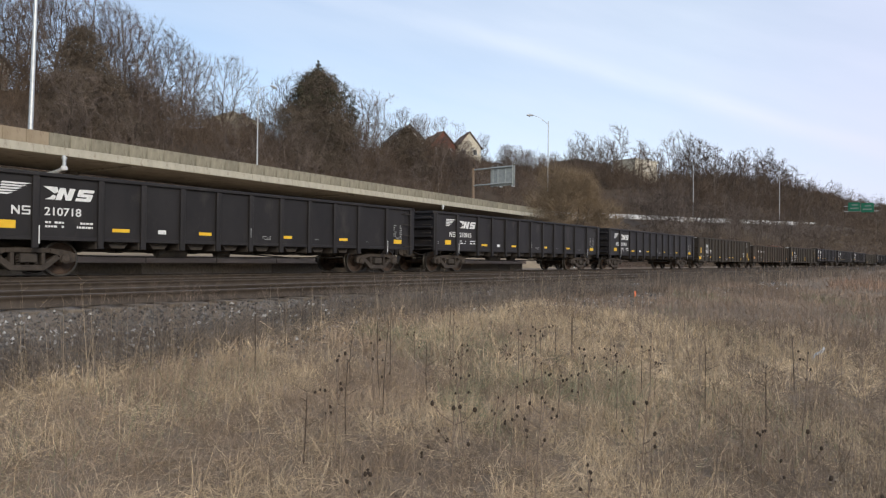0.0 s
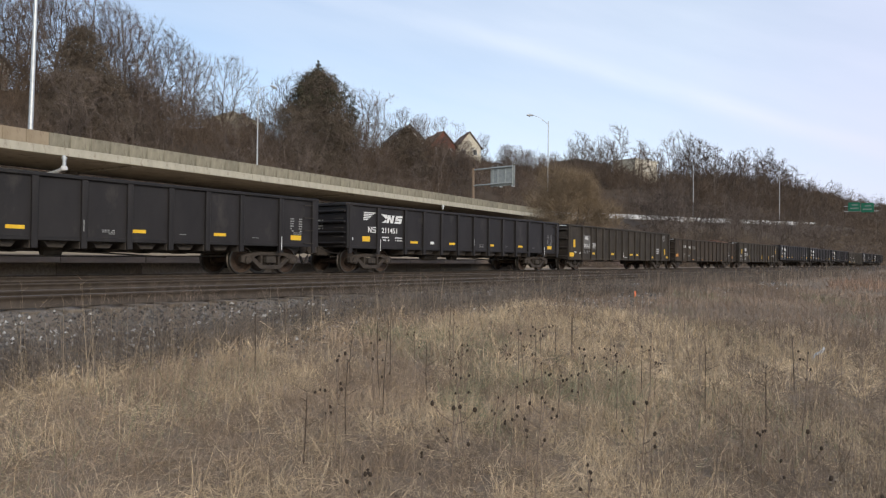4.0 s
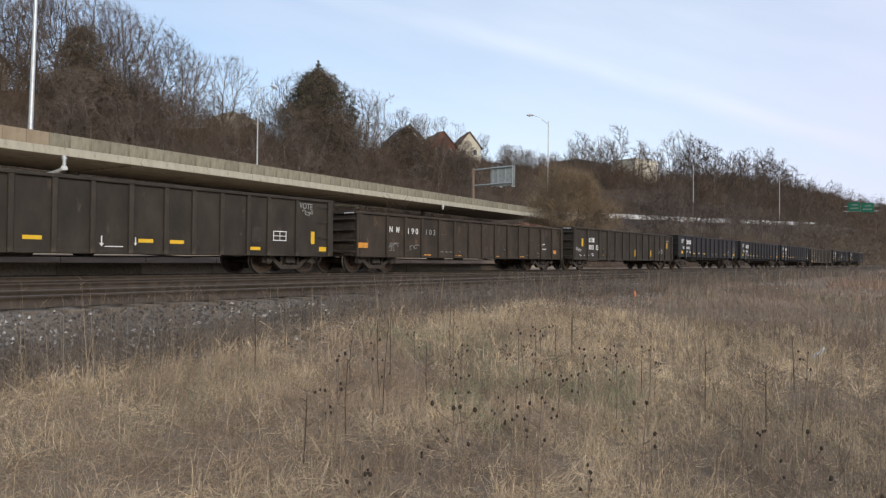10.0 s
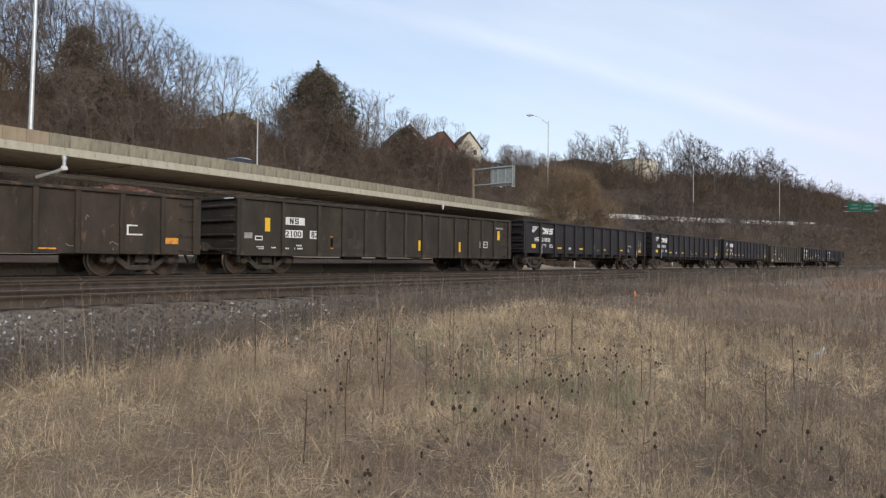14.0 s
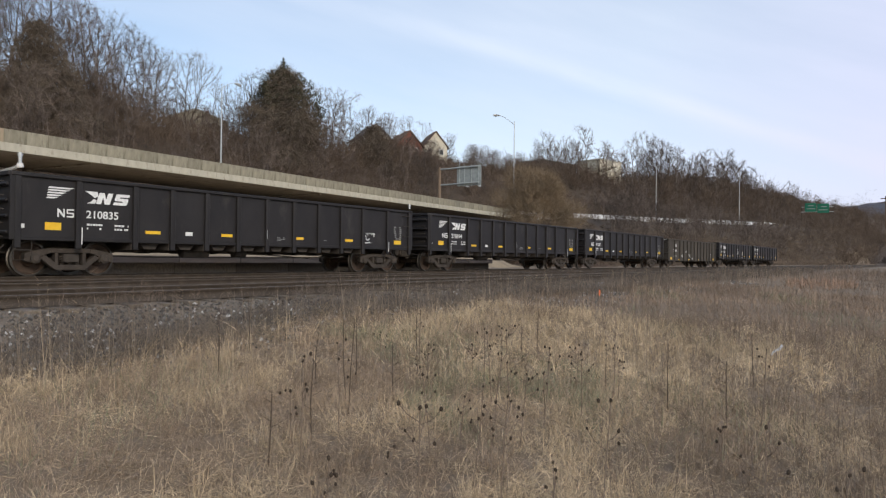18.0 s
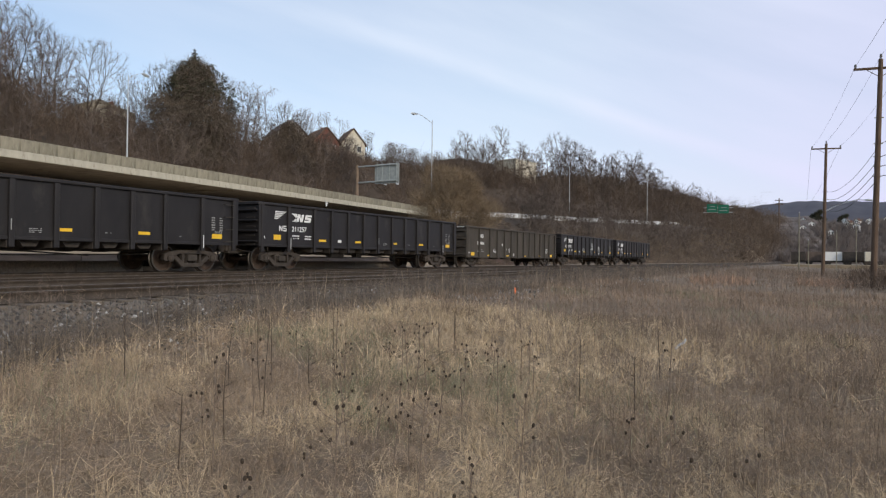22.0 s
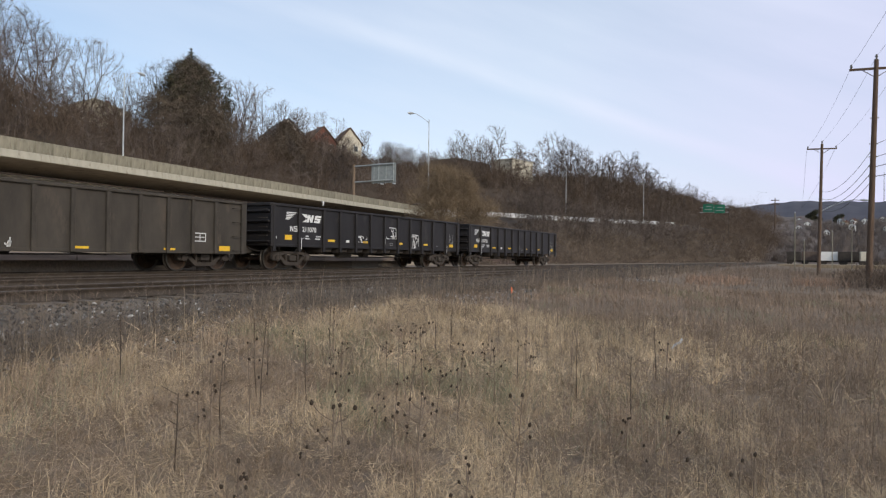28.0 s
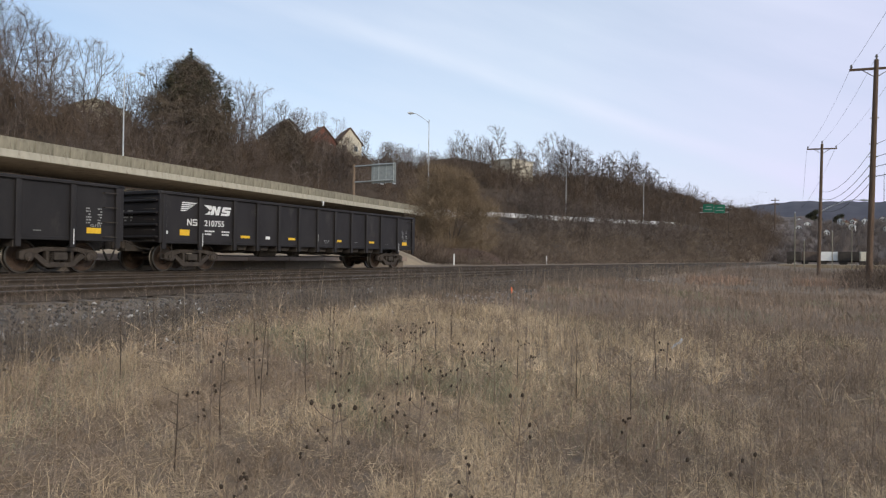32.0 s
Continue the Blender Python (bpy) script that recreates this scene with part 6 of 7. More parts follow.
def willow(x, y, h, w):
    t = thing("willow_tree", "broad leafless willow with dense yellowish-brown twigs", "tree", pose(x, y, float(land(x, y)) - 0.1))
    rng = np.random.RandomState(21)
    bm = bmesh.new()
    tips = []
    for i in range(9):
        a = i * 0.7 + 0.2
        lean = rng.uniform(0.1, 0.5)
        pts = [(0.3 * math.cos(a), 0.3 * math.sin(a), 0)]
        for k in range(1, 5):
            q = k / 4
            pts.append((math.cos(a) * (0.3 + lean * w * 0.5 * q ** 1.3), math.sin(a) * (0.3 + lean * w * 0.5 * q ** 1.3), h * 0.62 * q * rng.uniform(0.9, 1.05)))
        bm_tube(bm, pts, [0.16, 0.12, 0.09, 0.06, 0.03], 6)
        tips += pts[1:]
    part("trunk", bm, M_BARK, t)
    cs = []
    for i in range(40):
        u = rng.uniform(0.06, 0.9)
        a = rng.uniform(0, 6.283)
        prof = float(np.interp(u, [0, 0.15, 0.35, 0.55, 0.75, 0.9], [0.62, 0.95, 1.0, 0.9, 0.66, 0.3])) * w / 2
        r = prof * math.sqrt(rng.uniform(0.05, 1.0)) * 0.85
        cs.append((r * math.cos(a), r * math.sin(a), u * h, rng.uniform(1.0, 1.8)))
    part("crown", clumps(rng, cs, 40000, M_WILLOW, "crown", 0.010, 0.95, 0.35), None, t, "fine yellowish twigs")


willow(69.3, 35.6, 10.4, 10.8)

M_REDSOIL = material("reddish_soil", (0.062, 0.038, 0.029), (0.125, 0.080, 0.060), 0.8, 0.95, bump=0.8, bump_scale=6, spots=((0.16, 0.12, 0.09), 1.6, 0.25))
ex, ey = np.meshgrid(np.linspace(60, 86, 53), np.linspace(28.4, 35.0, 15), indexing="ij")
e_up = np.clip((85 - ex) / 15, 0, 1) ** 1.2 * np.clip((ex - 60) / 7, 0, 1) * np.clip((ey - 28.5) / 4.0, 0, 1) ** 0.8
ez = -0.36 + 1.9 * e_up + 0.16 * np.sin(ex * 1.3 + ey * 1.1) * np.sin(ey * 1.9 + ex * 0.4) * np.clip(e_up * 3, 0, 1)
ei = np.arange(ex.size).reshape(ex.shape)
tagged(new("earth_bank", np_mesh("earth_bank", np.stack([ex, ey, ez], -1).reshape(-1, 3), np.stack([ei[:-1, :-1], ei[1:, :-1], ei[1:, 1:], ei[:-1, 1:]], -1).reshape(-1, 4), M_REDSOIL, smooth=True)), "bare reddish-brown earth bank beside the tracks", kind="structure")
px_, py_ = np.meshgrid(np.linspace(42, 57, 31), np.linspace(28.3, 33.5, 12), indexing="ij")
p_up = np.clip((57 - px_) / 6, 0, 1) * np.clip((px_ - 42) / 5, 0, 1) * np.clip((py_ - 28.4) / 3.5, 0, 1) ** 0.9
pz_ = -0.36 + 2.0 * p_up + 0.12 * np.sin(px_ * 1.7) * np.sin(py_ * 2.1) * np.clip(p_up * 3, 0, 1)
pi_ = np.arange(px_.size).reshape(px_.shape)
tagged(new("dirt_pile", np_mesh("dirt_pile", np.stack([px_, py_, pz_], -1).reshape(-1, 3), np.stack([pi_[:-1, :-1], pi_[1:, :-1], pi_[1:, 1:], pi_[:-1, 1:]], -1).reshape(-1, 4), M_TANSLOPE, smooth=True)), "low pile of pale tan dirt beyond the tracks", "dirt pile", kind="structure")
brush(64, 130, (56, 90), lambda x_: (np.full(len(x_), 29.0), np.full(len(x_), 36.0)), 0.8, 2.6, 70, M_BRUSH, "bank_brush", "leafless brown brush on the earth bank")

# ---------------------------------------------------------------- houses on the hill
def house(x, y, z, wide, deep, wall_h, roof_h, yaw, wall_mat, roof_mat, label, flat=False, windows=2, storeys=2):
    b = thing("house", label, "house", pose(x, y, z, 0, 0, yaw), "houses on the hill")
    bm = bmesh.new()
    if flat:
        bm_prism(bm, rect(-wide / 2, wide / 2, -3.0, wall_h), -deep / 2, deep / 2)
    else:
        bm_prism(bm, [(-wide / 2, -3.0), (wide / 2, -3.0), (wide / 2, wall_h), (0, wall_h + roof_h), (-wide / 2, wall_h)], -deep / 2, deep / 2)
    part("wall", bm, wall_mat, b)
    if flat:
        part("roof", bm_boxes([(-wide / 2 - 0.2, wide / 2 + 0.2, -deep / 2 - 0.2, deep / 2 + 0.2, wall_h, wall_h + 0.35)], 0.03), roof_mat, b)
    else:
        for s in (-1, 1):
            o = [(0, wall_h + roof_h + 0.02), (s * (wide / 2 + 0.45), wall_h - 0.45 * 2 * roof_h / wide + 0.02), (s * (wide / 2 + 0.45), wall_h - 0.45 * 2 * roof_h / wide + 0.24), (0, wall_h + roof_h + 0.26)]
            part("roof", bm_prism(bmesh.new(), o, -deep / 2 - 0.4, deep / 2 + 0.4), roof_mat, b)
        part("chimney", bm_boxes([(wide * 0.12, wide * 0.12 + 0.6, 0.5, 1.1, wall_h, wall_h + roof_h + 0.9)], 0.02), M_WALLRED, b)
    for st in range(storeys):
        for i in range(windows):
            cx = (i + 0.5) / windows * wide - wide / 2
            zz = wall_h * (0.30 + 0.45 * st) if storeys > 1 else wall_h * 0.45
            win = part("window", bm_boxes([(cx - 0.55, cx + 0.55, -deep / 2 - 0.06, -deep / 2 + 0.02, zz - 0.7, zz + 0.7)], 0.01), M_WALLWHITE, b)
            part("pane", bm_boxes([(cx - 0.45, cx + 0.45, -deep / 2 - 0.075, -deep / 2 - 0.062, zz - 0.6, zz + 0.6)]), M_GLASS, win)
    return b


house(139.6, 100.0, 21.9, 5.6, 8, 5.2, 3.4, -38, M_WALLCREAM, M_ROOFBROWN, "cream house with a brown gable roof among trees")
house(130.8, 102.0, 21.5, 6.2, 9, 4.8, 3.2, -30, M_WALLRED, M_ROOFBROWN, "red brick house with a brown gable roof among trees")
house(112.0, 96.0, 20.6, 6.0, 8, 4.2, 2.6, -30, M_WALLWHITE, M_ROOFGREY, "white house with a grey roof half hidden by trees")
house(206.0, 84.0, 24.0, 11.5, 8, 6.4, 0, -12, M_WALLCREAM, M_CONCRETE_PALE, "flat-roofed cream building above the trees", True, 5, 0)
house(192.0, 95.0, 23.9, 17.0, 10, 5.0, 0, -8, M_WALLBROWN, M_ROOFGREY, "long low dark brown building above the trees", True, 8, 0)
for x_, y_, h_ in ((173, 88, 7.5), (178, 84, 7.0), (182, 86, 9.5), (187, 83, 7.5), (192, 84, 9.0), (200, 80, 8.0), (206, 79, 6.5)):
    planted(1, x_, y_, h_, x_ * 37 % 360)
house(72.5, 99.0, 18.3, 9.0, 8, 3.6, 1.7, -40, M_WALLCREAM, M_CONCRETE_PALE, "pale house with a low roof behind bare trees")
house(31.0, 96.0, 18.2, 8.0, 8, 4.8, 2.8, 20, M_WALLWHITE, M_ROOFGREY, "white house behind bare trees")

# ---------------------------------------------------------------- low timber platform behind the train
platform = thing("timber_platform", "low weathered timber platform beyond the tracks", "platform", pose(-16, 25.2, 0))
slab = mesh_of("platform_deck", bm_boxes([(0.01, 2.99, -1.0, 1.0, 0.28, 0.56)], 0.02), M_PLATFORM)
leg = mesh_of("platform_support", bm_boxes([(-0.795, 2.195, -0.7, 0.7, -0.45, 0.285)], 0.02), M_TIE)
for i in range(19):
    part("platform_deck", slab, None, platform, at=pose(i * 3.0, 0, 0))
    part("platform_support", leg, None, platform, at=pose(i * 3.0 + 0.8, 0, 0))

for x_, y_ in ((55.6, 28.05), (79.8, 28.05)):
    post = thing("marker_post", "thin white marker post beside the tracks", "marker post", pose(x_, y_, float(land(x_, y_)) - 0.05), "marker posts")
    part("post", bm_boxes([(-0.07, 0.07, -0.03, 0.03, 0, 1.05)], 0.01), M_WALLWHITE, post)
    part("base", bm_boxes([(-0.10, 0.10, -0.08, 0.08, 0.0, 0.12)], 0.01), M_CONCRETE_DARK, post)

# ---------------------------------------------------------------- the far town
def parked_truck(x, y, yaw, length, body_mat, label, cab=True):
    t = thing("parked_truck", label, "truck", pose(x, y, -0.2, 0, 0, yaw), "vehicles in the far yard")
    box_ = part("cargo_box", bm_boxes([(0, length, -1.2, 1.2, 1.1, 3.7)], 0.05), body_mat, t)
    part("chassis", bm_boxes([(-1.9, length, -0.5, 0.5, 0.7, 1.1)], 0.02), M_UNDER, t)
    if cab:
        c = part("cab", bm_prism(bmesh.new(), [(-2.2, 0.6), (-0.1, 0.6), (-0.1, 2.7), (-1.5, 2.7), (-2.0, 1.8), (-2.2, 1.7)], -1.1, 1.1), M_WALLWHITE, t)
        part("windscreen", bm_prism(bmesh.new(), [(-2.03, 1.85), (-1.95, 1.85), (-1.50, 2.6), (-1.58, 2.6)], -0.95, 0.95), M_GLASS, c)
    for wx in (-1.3, length * 0.7, length * 0.9):
        for s in (-1, 1):
            part("wheel", bm_tube(bmesh.new(), [(wx, s * 0.85, 0.5), (wx, s * 1.15, 0.5)], 0.5, 14), M_UNDER, t)


piece("yard", bm_boxes([(205, 290, -60, 9.0, -2.6, -0.2)], 0.05), M_TANSLOPE, "pale dirt yard under parked trucks", kind="structure")
parked_truck(238, 3.9, 92, 3.7, M_UNDER, "dark box truck parked in the far yard", False)
parked_truck(239, -0.4, 92, 4.0, M_WALLBROWN, "brown box truck parked in the far yard", False)
parked_truck(236, -5.7, 92, 4.6, M_WALLWHITE, "white box truck parked in the far yard", False)
parked_truck(235, -11.4, 93, 5.4, M_UNDER, "dark box truck parked in the far yard", False)
parked_truck(231, -13.7, 93, 2.6, M_WALLCREAM, "cream box truck parked in the far yard", False)
far_pole = thing("transmission_pole", "dark transmission pole with two crossarms above far woods", "utility pole", pose(699, 32.2, 0))
part("pole", bm_tube(bmesh.new(), [(0, 0, -1), (0, 0, 57)], [0.7, 0.4], 8), M_POLE, far_pole)
for z in (51.5, 55.0):
    part("crossarm", bm_boxes([(-0.3, 0.3, -3.4, 3.4, z - 0.35, z + 0.35)], 0.05), M_POLE, far_pole)
mast = thing("radio_mast", "thin grey radio mast on a far hill", "mast", pose(2493, -181, 180))
part("mast", bm_tube(bmesh.new(), [(0, 0, -6), (0, 0, 90)], [1.0, 0.6], 6), M_FARHILL, mast)
part("platform", bm_boxes([(-2, 2, -2, 2, 40, 41)], 0.1), M_FARHILL, mast)
rng_t = np.random.RandomState(88)
for x_, y_, z_, h_, w_ in ((930, 0.7, 46, 15, 13), (930, -22.9, 45, 10, 9)):
    t = thing("evergreen_tree", "dark evergreen on the far town slope", "tree", pose(x_, y_, z_))
    part("trunk", bm_tube(bmesh.new(), [(0, 0, -1), (0, 0, h_ * 0.9)], [0.5, 0.1], 8), M_BARK, t)
    part("foliage", clumps(rng_t, [(rng_t.normal(0, w_ * 0.2), rng_t.normal(0, w_ * 0.22), h_ * rng_t.uniform(0.15, 0.85), w_ * 0.2) for _ in range(14)], 2500, M_PINE, "foliage", 0.35, 1.8, 0.1), None, t)
tw = random.Random(12)
for i in range(13):
    a, r = radians(tw.uniform(-4.6, 1.2)), tw.uniform(640, 900)
    zz = float(np.interp(r, [430, 560, 760, 1000], [-2, 10, 31, 54]))
    house(r * math.cos(a), r * math.sin(a), zz + 1.0, tw.uniform(4, 6), 6, tw.uniform(2.6, 3.6), 1.9, tw.uniform(-130, -50), tw.choice((M_WALLWHITE, M_WALLCREAM, M_WALLWHITE)), tw.choice((M_ROOFGREY, M_ROOFBROWN)), "small pale house on the far slope")
for x_, y_, h_ in ((104.0, 2.4, 8.2), (136.0, -2.5, 6.9), (150.0, -5.9, 8.9), (128.0, 1.6, 5.2)):
    p = thing("light_pole", "slim grey pole by the far yard", "pole", pose(x_, y_, -1.2), "poles by the far yard")
    part("pole", bm_tube(bmesh.new(), [(0, 0, 0), (0, 0, h_)], [0.09, 0.06], 8), M_CONCRETE, p)
    part("cap", bm_tube(bmesh.new(), [(0, 0, h_ - 0.02), (0, 0, h_ + 0.1)], [0.075, 0.03], 8), M_GALV, p)
rngt = np.random.RandomState(61)
ta, trd = np.radians(rngt.uniform(-6, 5, 700)), rngt.uniform(440, 900, 700)
tz = np.interp(trd, [430, 560, 760, 1000], [-2, 10, 31, 54])
tb = np.repeat(np.stack([trd * np.cos(ta), trd * np.sin(ta), tz], 1), 14, axis=0)
td = np.stack([rngt.normal(0, 2.2, len(tb)), rngt.normal(0, 2.2, len(tb)), rngt.uniform(3, 7.5, len(tb))], 1)
v_, f_ = spikes(tb + rngt.normal(0, 1.2, tb.shape) * np.array([1, 1, 0.2]), tb + td, 0.28)
tagged(new("far_town_trees", np_mesh("far_town_trees", v_, f_, M_TOWNHILL)), "leafless trees on the far slope", "trees", kind="stuff")
brush(71, 110, (46, 78), lambda x_: (np.full(len(x_), -7.5), np.full(len(x_), -1.9)), 0.7, 1.5, 50, M_BRUSH, "field_brush", "low russet brush beside the utility poles")

# ---------------------------------------------------------------- the field
def blades(seed, n, r0, r1, a0, a1, lean, hgt, wid, mat, name, label, keep, cat="grass", lift=0.0):
    """Dead grass: curved tapering blades, joined; keep(x, y, rng) says where they stand."""
    rng = np.random.RandomState(seed)
    r = np.sqrt(rng.uniform(r0 * r0, r1 * r1, n))
    a = np.radians(rng.uniform(a0, a1, n))
    x_, y_ = r * np.cos(a), r * np.sin(a)
    ok = keep(x_, y_, rng)
    x_, y_, r = x_[ok], y_[ok], r[ok]
    n = len(x_)
    cl = 2.2 * np.sin(x_ * 1.7 + 2.0 * np.sin(y_ * 1.1)) + 1.6 * np.sin(y_ * 2.3 + x_ * 0.6)
    dirn = cl * 0.5 + rng.uniform(-3.1, 3.1, n)
    lean_ = np.clip(rng.normal(lean[0], lean[1], n), 0.02, 1.45)
    h = rng.uniform(hgt[0], hgt[1], n) * (0.75 + 0.35 * np.sin(x_ * 0.8 + 1.0) * np.sin(y_ * 0.9) + 0.1)
    b = np.stack([x_, y_, land(x_, y_) - 0.02 + lift * rng.uniform(0, 1, n) ** 1.5], 1)
    out = np.stack([np.cos(dirn), np.sin(dirn), np.zeros(n)], 1)
    side = np.stack([-np.sin(dirn + 0.8), np.cos(dirn + 0.8), np.zeros(n)], 1)
    w = (wid[0] + wid[1] * r)[:, None] * rng.uniform(0.6, 1.4, (n, 1))
    mid = b + out * (np.sin(lean_ * 0.8) * h * 0.55)[:, None] + np.array([0, 0, 1.0]) * (np.cos(lean_ * 0.8) * h * 0.55)[:, None]
    tip = mid + out * (np.sin(lean_ * 1.35) * h * 0.5)[:, None] + np.array([0, 0, 1.0]) * (np.cos(lean_ * 1.35) * h * 0.5)[:, None]
    v = np.stack([b - side * w, b + side * w, mid - side * w * 0.8, mid + side * w * 0.8, tip], 1).reshape(-1, 3)
    tri = np.array([[0, 1, 2], [1, 3, 2], [2, 3, 4]])
    f = ((np.arange(n) * 5)[:, None, None] + tri[None]).reshape(-1, 3)
    return tagged(new(name, np_mesh(name, v, f, mat)), label, cat, kind="stuff")


def patchy(x_, y_, s):
    return 0.5 + 0.28 * np.sin(x_ * 0.55 * s + 1.7 * np.sin(y_ * 0.41 * s)) + 0.22 * np.sin(y_ * 0.83 * s - x_ * 0.27 * s + 2.0)


def edge(x_):
    """Where the field ends and the stone begins."""
    return np.interp(x_, [0, 3, 5, 8, 14, 30, 60], [7.0, 7.35, 7.75, 8.4, 8.9, 9.3, 9.6])


def strawy(x_, y_):
    """How pale the dead grass is: straw towards the tracks, grey-brown towards the poles."""
    az_ = np.degrees(np.arctan2(y_, x_))
    return np.clip(0.50 + 1.5 * (patchy(x_, y_, 1.0) - 0.5) + 1.1 * (patchy(x_ + 3.0, y_ * 1.2, 3.4) - 0.5) + 0.6 * (patchy(y_ + 1.0, x_, 8.0) - 0.5) + 0.40 * np.exp(-((az_ - 34) / 10) ** 2) + 0.18 * np.exp(-((az_ - 50) / 7) ** 2) - 0.012 * np.clip(22 - az_, 0, 30) - 0.42 * np.clip((np.hypot(x_, y_) - 14) / 10, 0, 1), 0.05, 1.0)


def in_field(x_, y_, rng):
    return (y_ < edge(x_) - 0.7 + 0.9 * rng.uniform(0, 1, len(x_)) + 0.35 * np.sin(x_ * 0.9)) & (rng.uniform(0, 1, len(x_)) < strawy(x_, y_))


def in_brown(x_, y_, rng):
    return (y_ < edge(x_) - 0.6 + 0.9 * rng.uniform(0, 1, len(x_)) + 0.35 * np.sin(x_ * 0.9)) & (rng.uniform(0, 1, len(x_)) < 1.05 - strawy(x_, y_))


def thatch(seed, n, r0, r1, a0, a1, rise, long, wid, mat, name, label, keep, lump, tuft=0):
    """Matted dead grass: arching blades lying at all angles, or springing from tufts."""
    rng = np.random.RandomState(seed)
    m = max(n // tuft, 1) if tuft else n
    r = np.sqrt(rng.uniform(r0 * r0, r1 * r1, m))
    a = np.radians(rng.uniform(a0, a1, m))
    x_, y_ = r * np.cos(a), r * np.sin(a)
    ok = keep(x_, y_, rng)
    x_, y_ = x_[ok], y_[ok]
    size = np.ones(len(x_))
    if tuft:
        size = np.repeat(rng.uniform(0.6, 1.3, len(x_)), tuft)
        x_, y_ = np.repeat(x_, tuft), np.repeat(y_, tuft)
        x_, y_ = x_ + rng.normal(0, 0.045, len(x_)) * size, y_ + rng.normal(0, 0.045, len(y_)) * size
    n = len(x_)
    r = np.hypot(x_, y_)
    bump = np.clip(0.5 + 0.5 * np.sin(x_ * 7.3 + 2 * np.sin(y_ * 3.1)) * np.sin(y_ * 6.1 + 2 * np.sin(x_ * 2.7)), 0, 1)
    z_ = land(x_, y_) - 0.02 + (0 if tuft else lump * bump * rng.uniform(0, 1, n))
    b = np.stack([x_, y_, z_], 1)
    q, e = rng.uniform(0, 6.283, n), np.clip(rng.normal(rise[0], rise[1], n), -0.2, 1.5)
    d0 = np.stack([np.cos(q) * np.cos(e), np.sin(q) * np.cos(e), np.sin(e)], 1)
    side = np.cross(d0, rng.normal(0, 1, (n, 3)))
    side /= np.linalg.norm(side, axis=1, keepdims=True)
    ln = (rng.uniform(long[0], long[1], n) * size)[:, None]
    mid = b + d0 * ln * 0.5
    d1 = d0 + rng.normal(0, 0.30, (n, 3)) + np.array([0, 0, -0.40 if tuft else -0.12])
    d1 /= np.linalg.norm(d1, axis=1, keepdims=True)
    tip = mid + d1 * ln * 0.5
    w = (wid[0] + wid[1] * r)[:, None] * rng.uniform(0.6, 1.4, (n, 1))
    v = np.stack([b - side * w, b + side * w, mid - side * w * 0.85, mid + side * w * 0.85, tip], 1).reshape(-1, 3)
    tri = np.array([[0, 1, 2], [1, 3, 2], [2, 3, 4]])
    f = ((np.arange(n) * 5)[:, None, None] + tri[None]).reshape(-1, 3)
    return tagged(new(name, np_mesh(name, v, f, mat)), label, "grass", kind="stuff")


STRAW = "matted dead straw-coloured grass"
BROWN = "matted dead grey-brown grass"
for mat_, where, lab, name_, sd in ((M_STRAW, in_field, STRAW, "dry_grass", 0), (M_BROWNGRASS, in_brown, BROWN, "brown_grass", 100)):
    thatch(1 + sd, 110000, 2.3, 8.5, -30, 80, (0.25, 0.40), (0.05, 0.20), (0.0007, 0.00009), mat_, name_, lab, where, 0.18)
    thatch(9 + sd, 64000, 2.3, 8.5, -30, 80, (1.05, 0.32), (0.12, 0.36), (0.0006, 0.00008), mat_, name_, lab, where, 0, 22)
    thatch(201 + sd, 30000, 2.3, 5.2, -30, 80, (0.15, 0.35), (0.04, 0.16), (0.0008, 0.00009), mat_, name_, lab, where, 0.10)
    thatch(2 + sd, 66000, 8.5, 17, -26, 72, (0.35, 0.40), (0.10, 0.32), (0.0015, 0.00013), mat_, name_, lab, where, 0.20)
    thatch(10 + sd, 44000, 8.5, 17, -26, 72, (1.1, 0.3), (0.2, 0.46), (0.0013, 0.00011), mat_, name_, lab, where, 0, 18)
    blades(3 + sd, 44000, 17, 36, -22, 34, (0.8, 0.4), (0.2, 0.42), (0.0023, 0.00013), M_FARSTRAW if sd == 0 else M_FARGRASS, name_, lab, where, lift=0.1)
    blades(4 + sd, 24000, 36, 110, -18, 18, (0.8, 0.4), (0.22, 0.45), (0.0045, 0.0002), M_FARSTRAW if sd == 0 else M_FARGRASS, name_, "dead grass far across the field", where)
thatch(71, 9000, 2.4, 13, -30, 78, (0.7, 0.45), (0.2, 0.5), (0.0010, 0.00011), M_REED, "long_straw", "long bent pale blades of dead grass", in_field, 0.2)
blades(7, 90000, 2.6, 30, -35, 80, (0.7, 0.3), (0.18, 0.38), (0.0013, 0.00013), M_GREENGRASS, "green_grass", "sparse green tufts in dead grass", lambda x_, y_, rng: (y_ < edge(x_) - 1) & (patchy(x_, y_, 1.7) > 0.73 - 0.30 * np.exp(-((np.degrees(np.arctan2(y_, x_)) - 30) / 7) ** 2 - ((np.hypot(x_, y_) - 9) / 4) ** 2)))


blades(72, 24000, 4.2, 11.5, 22, 45, (0.75, 0.35), (0.14, 0.34), (0.0010, 0.00011), M_GREENGRASS, "green_grass", "grey-green grass growing up through dead straw",
       lambda x_, y_, rng: (y_ < edge(x_) - 0.8) & (0.6 * patchy(x_, y_, 1.9) + 0.4 * patchy(y_ + 2.0, x_, 4.5) + 0.25 * np.exp(-((np.degrees(np.arctan2(y_, x_)) - 33.5) / 5) ** 2 - ((np.hypot(x_, y_) - 7.6) / 2) ** 2) > 0.60))


